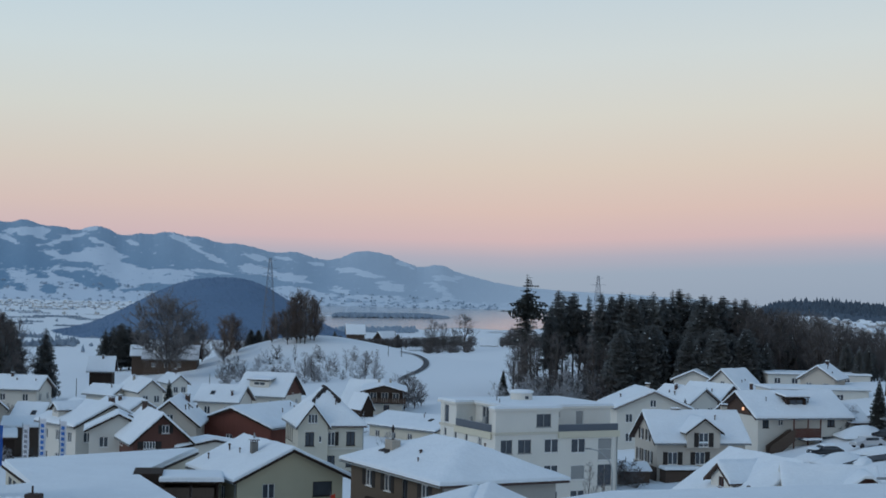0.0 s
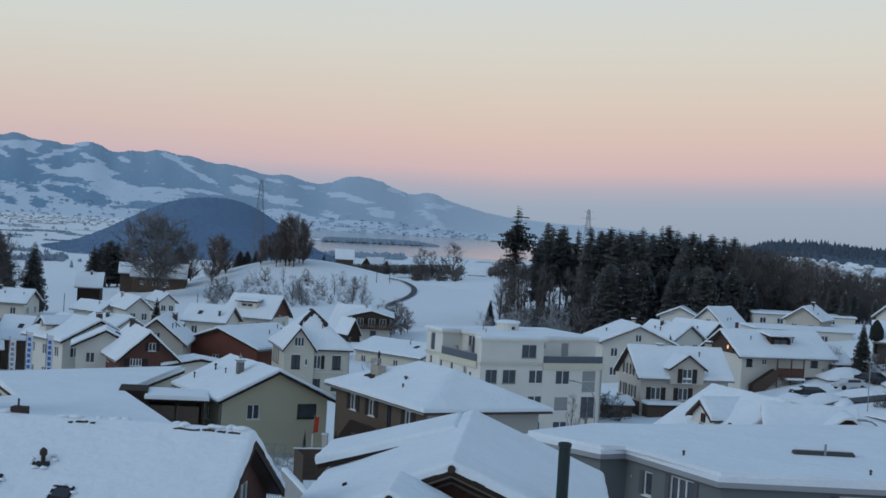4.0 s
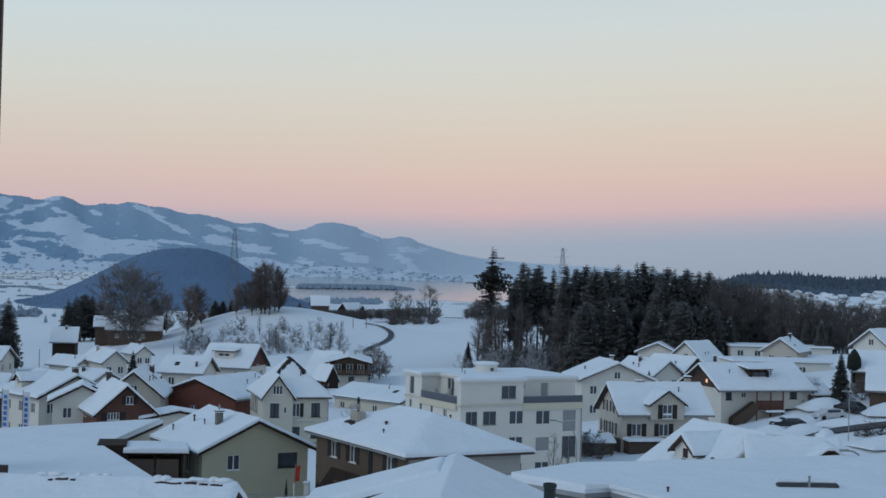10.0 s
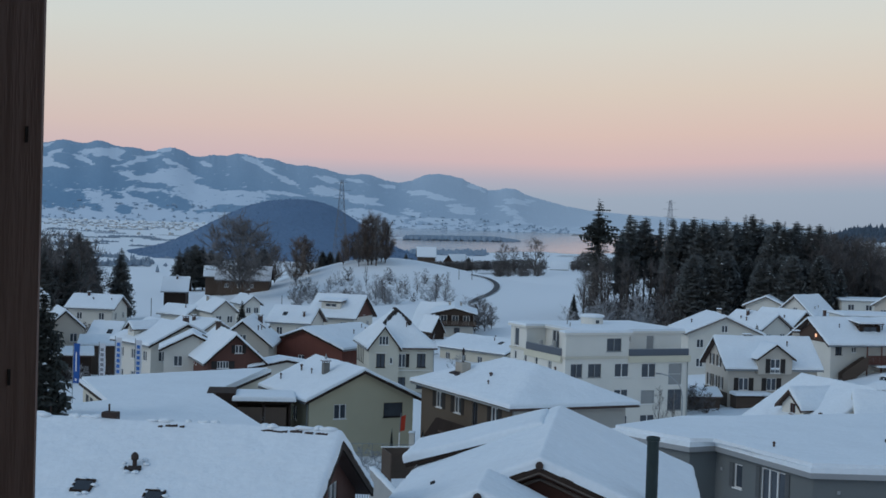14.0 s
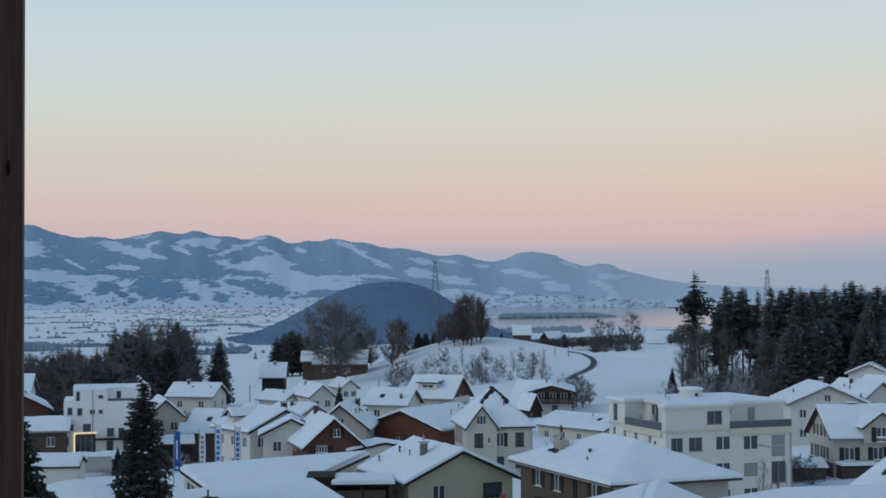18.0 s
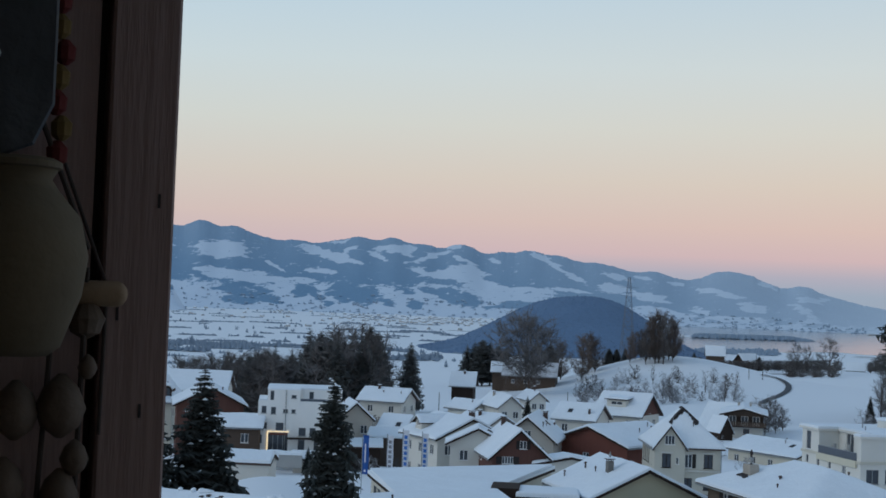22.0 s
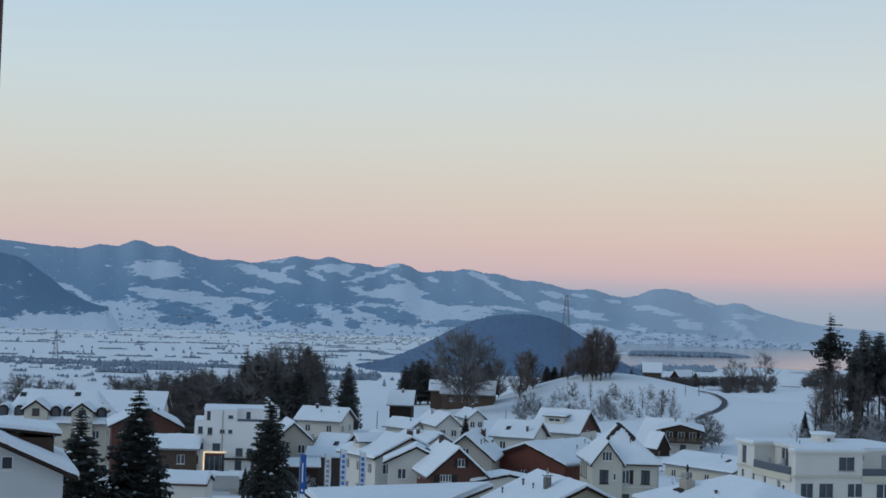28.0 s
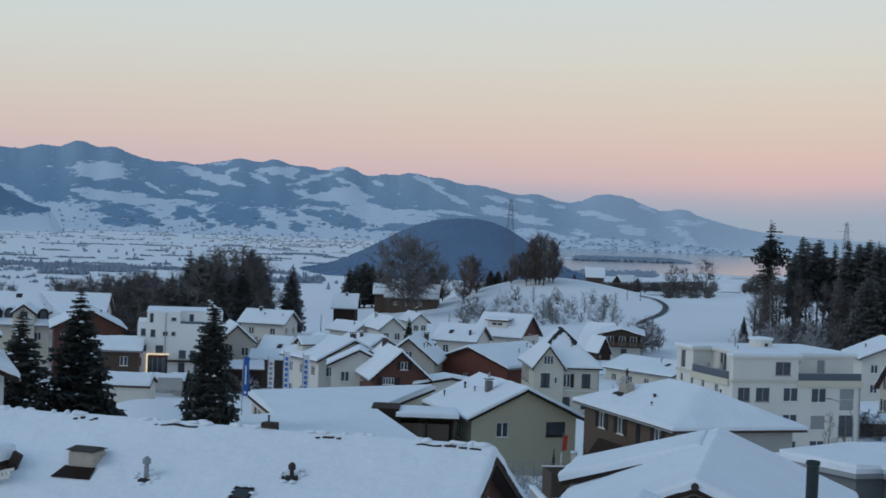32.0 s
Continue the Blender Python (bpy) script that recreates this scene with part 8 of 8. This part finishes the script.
fence("thin grey garden fence in the snow", (-26.5, 117.5), (-13.5, 119.0), 1.5, 16, STEEL, -0.4)
fence("low metal railing on the lane below the timber house", (-15.3, 94.0), (-13.1, 94.3), 1.3, 14, STEEL, 0.45)
gp_ = thing("gate_post", pose(-14.7, 121.2, -1.3), "pale square gate post capped with snow", "post")
part("shaft", box(-0.22, 0.22, -0.22, 0.22, 0, 3.0, 0.02), P_PALE, gp_)
vs, fs = height_sheet(lambda a, b: 3.0, -0.26, 0.26, -0.26, 0.26, 0.1, 0.14, 0.03, 3)
mesh_part("snow_cap", vs, fs, SNOW, gp_, smooth=True)
rw = thing("retaining_wall", pose(-12.2, 87.3, 1.0, 0, 0, math.degrees(math.atan2(-7.8, 2.6))), "pale concrete retaining wall with a snow cap", "wall")
part("wall", box(-4.1, 4.1, -0.15, 0.15, 0, 2.9, 0.02), CONCRETE, rw)
vs, fs = height_sheet(lambda a, b: 2.9, -4.1, 4.1, -0.2, 0.2, 0.2, 0.18, 0.05, 4)
mesh_part("snow_cap", vs, fs, SNOW, rw, smooth=True)
for x, y, s in ((-18.2, 118.0, 0.55), (-17.0, 116.6, 0.5), (-19.0, 115.0, 0.6), (-16.0, 119.5, 0.45), (-20.4, 117.2, 0.5), (-17.6, 112.0, 0.5)):
    plant("bush", FROST[rt.randrange(3)], x, y, s, rt.random() * 6, "frosted garden shrub behind the fence", "garden bushes", wide=1.2)
fence("metal balcony railing beside the brown house", (-7.2, 51.5), (-5.0, 52.2), 1.0, 12, STEEL, 8.2)
dk = thing("timber_deck", pose(-12.6, 104.5, 1.0, 0, 0, 20), "dark timber deck screen between the houses", "screen")
part("screen", box(-2.2, 2.4, -0.05, 0.05, 0, 2.2), BROWN_BOARD, dk)
part("side_screen", box(-2.25, -2.15, -3.0, -0.06, 0, 2.2), BROWN_BOARD, dk)
part("rail", box(-2.3, 2.5, -0.09, 0.09, 2.2, 2.28), WHITE_FRAME, dk)


# ---- cars under snow ----
def car(x, y, turn, paint, label, snow=True):
    zb = ground_z(x, y) + 0.02
    t = thing("car", pose(x, y, zb, 0, 0, turn), label, "car", "parked cars")
    prof = [(-2.1, 0.35), (-2.15, 0.75), (-1.2, 0.92), (-0.6, 1.38), (1.1, 1.42), (1.75, 0.98), (2.1, 0.9), (2.12, 0.35)]
    bm = bmesh.new()
    ring = [[bm.verts.new((u, s * (0.85 if z < 1 else 0.68), z)) for u, z in prof] for s in (-1, 1)]
    n = len(prof)
    for i in range(n):
        j = (i + 1) % n
        bm.faces.new((ring[0][i], ring[0][j], ring[1][j], ring[1][i]))
    bm.faces.new(list(reversed(ring[0])))
    bm.faces.new(ring[1])
    bmesh.ops.bevel(bm, geom=bm.edges[:], offset=0.05, segments=2, affect="EDGES")
    part("body", bm, paint, t)
    for sx in (-1.35, 1.35):
        for sy in (-0.8, 0.8):
            w = part("wheel", lathe([(0.2, -0.1), (0.32, -0.08), (0.32, 0.08), (0.2, 0.1)], 16), SHUTTER, t)
            w.location, w.rotation_euler = (sx, sy, 0.32), (radians(90), 0, 0)
    for s in (-1, 1):
        part("side_window", box(-0.75, 1.15, s * 0.79 - 0.03, s * 0.79 + 0.03, 0.98, 1.3), GLASS, t)
    for s in (-0.6, 0.6):
        part("headlight", box(-2.19, -2.1, s - 0.15, s + 0.15, 0.62, 0.76, 0.01), WHITE_FRAME, t)
    if snow:
        vs, fs = height_sheet(lambda a, b: 1.36 if -0.6 < a < 1.2 else 0.9, -2.0, 2.0, -0.75, 0.75, 0.25, 0.22, 0.06, x)
        mesh_part("snow", vs, fs, SNOW, t, smooth=True)
    return t


BLACK_CAR = surface("black_paint", (0.02, 0.022, 0.028), 0.25, 0.1)
WHITE_CAR = surface("silver_paint", (0.5, 0.52, 0.55), 0.3, 0.05)
car(36.8, 185.4, 12, BLACK_CAR, "dark car with a snow-capped roof")
car(42.3, 187.6, 25, WHITE_CAR, "pale car on the cleared ramp", snow=False)
car(45.6, 190.6, -60, BLACK_CAR, "dark car on the cleared ramp", snow=False)
car(52.5, 178.6, 5, BLACK_CAR, "dark car capped with snow")
for x, y, l, w, h in ((40.2, 179.6, 1.5, 1.0, 0.9), (38.2, 181.8, 3.6, 1.9, 1.3), (34.6, 183.2, 3.0, 1.6, 1.2), (31.0, 184.5, 3.5, 1.5, 1.2), (43.0, 184.6, 3.2, 1.3, 0.9), (36.0, 172.0, 5, 2.0, 1.2), (29, 170, 6, 2.2, 1.2), (46.5, 173.0, 5, 2.4, 1.4), (43.8, 196.5, 3.5, 3.0, 1.4), (51.5, 188.5, 5, 3.0, 1.6), (56.5, 187.6, 7.5, 4.2, 3.6)):
    t = thing("snow_bank", pose(x, y, ground_z(x, y) - 0.3, 0, 0, x * 7 % 60), "ploughed bank of snow beside the street", "snow bank", "snow banks")
    vs, fs = height_sheet(lambda a, b: h * max(0, 1 - (a / l) ** 2) * max(0, 1 - (b / w) ** 2), -l, l, -w, w, 0.4, 0.15, 0.12, x)
    mesh_part("snow_mass", vs, fs, SNOW, t, smooth=True)
for i in range(16):
    x, y = 43.5 + 0.6 * i + rt.uniform(-0.3, 0.3), 177.6 - 0.08 * i + rt.uniform(-0.5, 0.5)
    plant("bush", SCRUB[i % 2], x, y, 0.32 + 0.16 * rt.random(), rt.random() * 6, "low dark street hedge clumped with snow", "street hedge", wide=1.1)
for x, y, s in ((41.8, 199.0, 0.8), (43.0, 200.6, 0.9), (47.5, 197.5, 0.7), (49.0, 198.5, 0.8), (50.6, 197.0, 0.8), (41.0, 207.5, 0.8), (42.2, 209.0, 0.9), (21.5, 176.0, 0.5), (12.0, 176.0, 0.8), (10.6, 174.5, 0.9), (9.8, 172.6, 0.8), (13.0, 173.5, 0.6),
                (-33.5, 178.5, 0.55), (-36.0, 180.0, 0.6), (-38.5, 181.5, 0.5), (-45.0, 160.0, 0.5), (-48.0, 158.5, 0.5), (-15.0, 200.0, 0.6), (-13.2, 203.0, 0.7), (-11.0, 206.0, 0.8), (-9.0, 208.0, 0.6), (-62.0, 186.0, 0.6), (-65.0, 184.0, 0.7), (-68.0, 188.0, 0.6), (-60.5, 222.0, 0.7), (-52.0, 262.0, 0.8), (-58.0, 272.0, 0.8)):
    plant("bush", (FROST[rt.randrange(3)], SCRUB[rt.randrange(2)])[rt.random() < 0.6], x, y, s, rt.random() * 6, "bare garden shrub caught with snow", "garden bushes", wide=1.15)
st = []
for i in range(13):
    f = i / 12
    for s in (-1, 1):
        x, y = 33 + 27 * f, 179.2 + 5 * f + s * 1.3
        st.append((x, y, ground_z(x, y) + 0.2))
tagged(mesh_part("road_street", st, [(2 * i, 2 * i + 1, 2 * i + 3, 2 * i + 2) for i in range(12)], ASPHALT), "cleared village street with packed snow", "road", kind="structure")


# ---- the balcony: post, boards and hanging ornaments close to the eye ----
POST_WOOD = surface("stained_post_wood", (0.25, 0.175, 0.155), 0.6, 0.07, 10, 1.5, 0.14, 14, stretch=(3, 3, 0.25))
# light tone for the unseen shell, so that it bounces onto the post
BACK_WALL = surface("unseen_house_wall", (0.36, 0.30, 0.25), 0.7, 0.2, 8, 0.8, 0.3, stretch=(1, 1, 0.3))
PX, PY = -0.695, 1.485
pm = Matrix.Translation((PX, PY, 0)) @ Matrix.Rotation(radians(38), 4, "Z")
po = thing("balcony_post", pm, "dark stained wooden corner post with knots", "post")
part("board", box(-0.078, 0.0, 0.0, 0.10, 18.8, 21.6, 0.003), POST_WOOD, po)
part("board", box(-0.62, -0.090, 0.012, 0.10, 18.8, 21.6, 0.003), POST_WOOD, po)
part("groove", box(-0.0895, -0.0785, 0.04, 0.09, 18.8, 21.6), SHUTTER, po)
for u, z in ((-0.022, 20.36), (-0.012, 20.365), (-0.03, 19.86), (-0.018, 20.1), (-0.06, 19.97)):
    part("knot", box(u - 0.0015, u + 0.0015, -0.0012, 0.001, z - 0.008, z + 0.008), SHUTTER, po)
# unseen house shell round the balcony, added to keep skylight off the post
hw = thing("unseen_house", pose(0, 0, 0), "unseen timber house shell added round the balcony", "house")
part("rear_wall", box(-4.5, 4.5, -1.1, -0.8, 8.0, 22.2), BACK_WALL, hw)
part("soffit", box(-4.5, 4.5, -1.1, 1.75, 21.6, 21.8), BACK_WALL, hw)
part("balcony_floor", box(-4.5, 4.5, -0.8, 1.75, 18.6, 18.8), BACK_WALL, hw)
part("side_wall", box(-1.45, -1.3, -0.8, 1.62, 18.8, 21.6), BACK_WALL, hw)
part("balcony_panel", box(-0.6, 4.5, 1.66, 1.7, 18.8, 19.5), BACK_WALL, hw)

# ornaments on the boards
def on_post(u, z, out=0.0):
    return pm @ Matrix.Translation((u, -out, z))


CERAMIC = surface("glazed_ceramic", (0.105, 0.082, 0.050), 0.75, 0.3, 9, 3, 0.15)
DOWEL = surface("pale_wood", (0.24, 0.165, 0.10), 0.6, 0.15, 12, 2, 0.2)
IRON = surface("dark_iron", (0.06, 0.065, 0.07), 0.5, 0.25, 14, 3, 0.2, metal=0.4)
CORD = surface("cord", (0.05, 0.04, 0.035), 0.9, 0.2)
BULB = surface("dried_bulb", (0.105, 0.078, 0.058), 0.7, 0.3, 18, 4, 0.2)
jug = tagged(part("ceramic_jug", lathe([(0.045, -0.095), (0.058, -0.085), (0.078, -0.03), (0.083, 0.01), (0.074, 0.05), (0.05, 0.078), (0.042, 0.09), (0.048, 0.10)], 28), CERAMIC, smooth=True),
             "brown glazed ceramic jug hanging on the boards", "jug")
jug.matrix_basis = on_post(-0.19, 20.02, 0.09)
part("rim", lathe([(0.044, 0.098), (0.052, 0.102), (0.052, 0.108), (0.044, 0.112)], 28), CERAMIC, jug)
bm = lathe([(0.001, -0.03), (0.014, -0.028), (0.0145, 0.05), (0.012, 0.056), (0.006, 0.060), (0.001, 0.061)], 16)
bm.transform(Matrix.Rotation(radians(90), 4, "Y"))
part("dowel", bm, DOWEL, None, smooth=True)
bpy.data.objects["dowel"].matrix_basis = on_post(-0.115, 19.992, 0.03)
tagged(bpy.data.objects["dowel"], "short round wooden dowel tied to the boards", "dowel")
bl = tagged(part("iron_blade", poly_slab([(-0.1, 0), (-0.04, -0.075), (0.0, -0.09), (0.035, -0.075), (0.055, -0.03), (0.055, 0.35), (-0.1, 0.35)], -0.006, 0.006, 0.003, 1), IRON), "dark rounded iron blade hanging on the boards", "tool")
bl.matrix_basis = on_post(-0.20, 20.225, 0.05) @ Matrix.Rotation(radians(90), 4, "X")
part("rivet", lathe([(0.006, 0.006), (0.006, 0.009), (0.002, 0.011)], 10), ZINC, bl).location = (-0.01, 0.02, 0)
TASS = [surface("tassel_red", (0.10, 0.02, 0.018), 0.9, 0.2), surface("tassel_yellow", (0.13, 0.085, 0.03), 0.9, 0.2)]
ta = thing("tassel_string", on_post(-0.138, 20.13, 0.03), "string of red and yellow wool tassels", "tassels")
for i in range(9):
    part("tassel", lathe([(0.004, 0), (0.011, 0.006), (0.012, 0.02), (0.004, 0.028)], 9), TASS[i % 2], ta).location = (0.004 * math.sin(i * 2), 0, 0.028 * i)
bu = thing("bulb_string", on_post(-0.15, 19.62, 0.035), "cord strung with dried bulbs and pods", "garland")
part("cord", tube((0, 0, 0.0), (0.015, 0, 0.33), 0.003, n=6), CORD, bu)
part("cord", tube((0.045, 0, 0.0), (0.05, 0, 0.40), 0.003, n=6), CORD, bu)
for u, z, r in ((-0.02, 0.24, 0.026), (0.028, 0.245, 0.028), (-0.03, 0.16, 0.024), (0.03, 0.15, 0.022), (0.0, 0.09, 0.028), (0.045, 0.19, 0.016), (0.05, 0.10, 0.02), (0.0, 0.02, 0.026), (0.04, 0.0, 0.024), (0.055, 0.29, 0.011)):
    part("bulb", lathe([(0.004, -r * 1.15), (r * 0.75, -r * 0.7), (r, 0), (r * 0.7, r * 0.8), (r * 0.15, r * 1.35)], 14), BULB, bu, smooth=True).location = (u, 0, z)
part("cord", tube((-0.03, 0, 0.62), (0.05, 0, 0.42), 0.003, n=6), CORD, bu)
hc = thing("hanging_cord", on_post(-0.128, 20.135, 0.022), "dark cord tying the jug and dowel to the boards", "cord")
part("cord", tube((0, 0, 0), (0.052, 0, -0.135), 0.0022, n=6), CORD, hc)
part("cord", tube((0.052, 0, -0.135), (0.05, 0, -0.30), 0.0022, n=6), CORD, hc)
part("shell", lathe([(0.001, -0.02), (0.016, -0.012), (0.022, 0.004), (0.012, 0.02), (0.001, 0.03)], 12), BULB, hc, "small dried shell").location = (0.03, -0.005, -0.175)
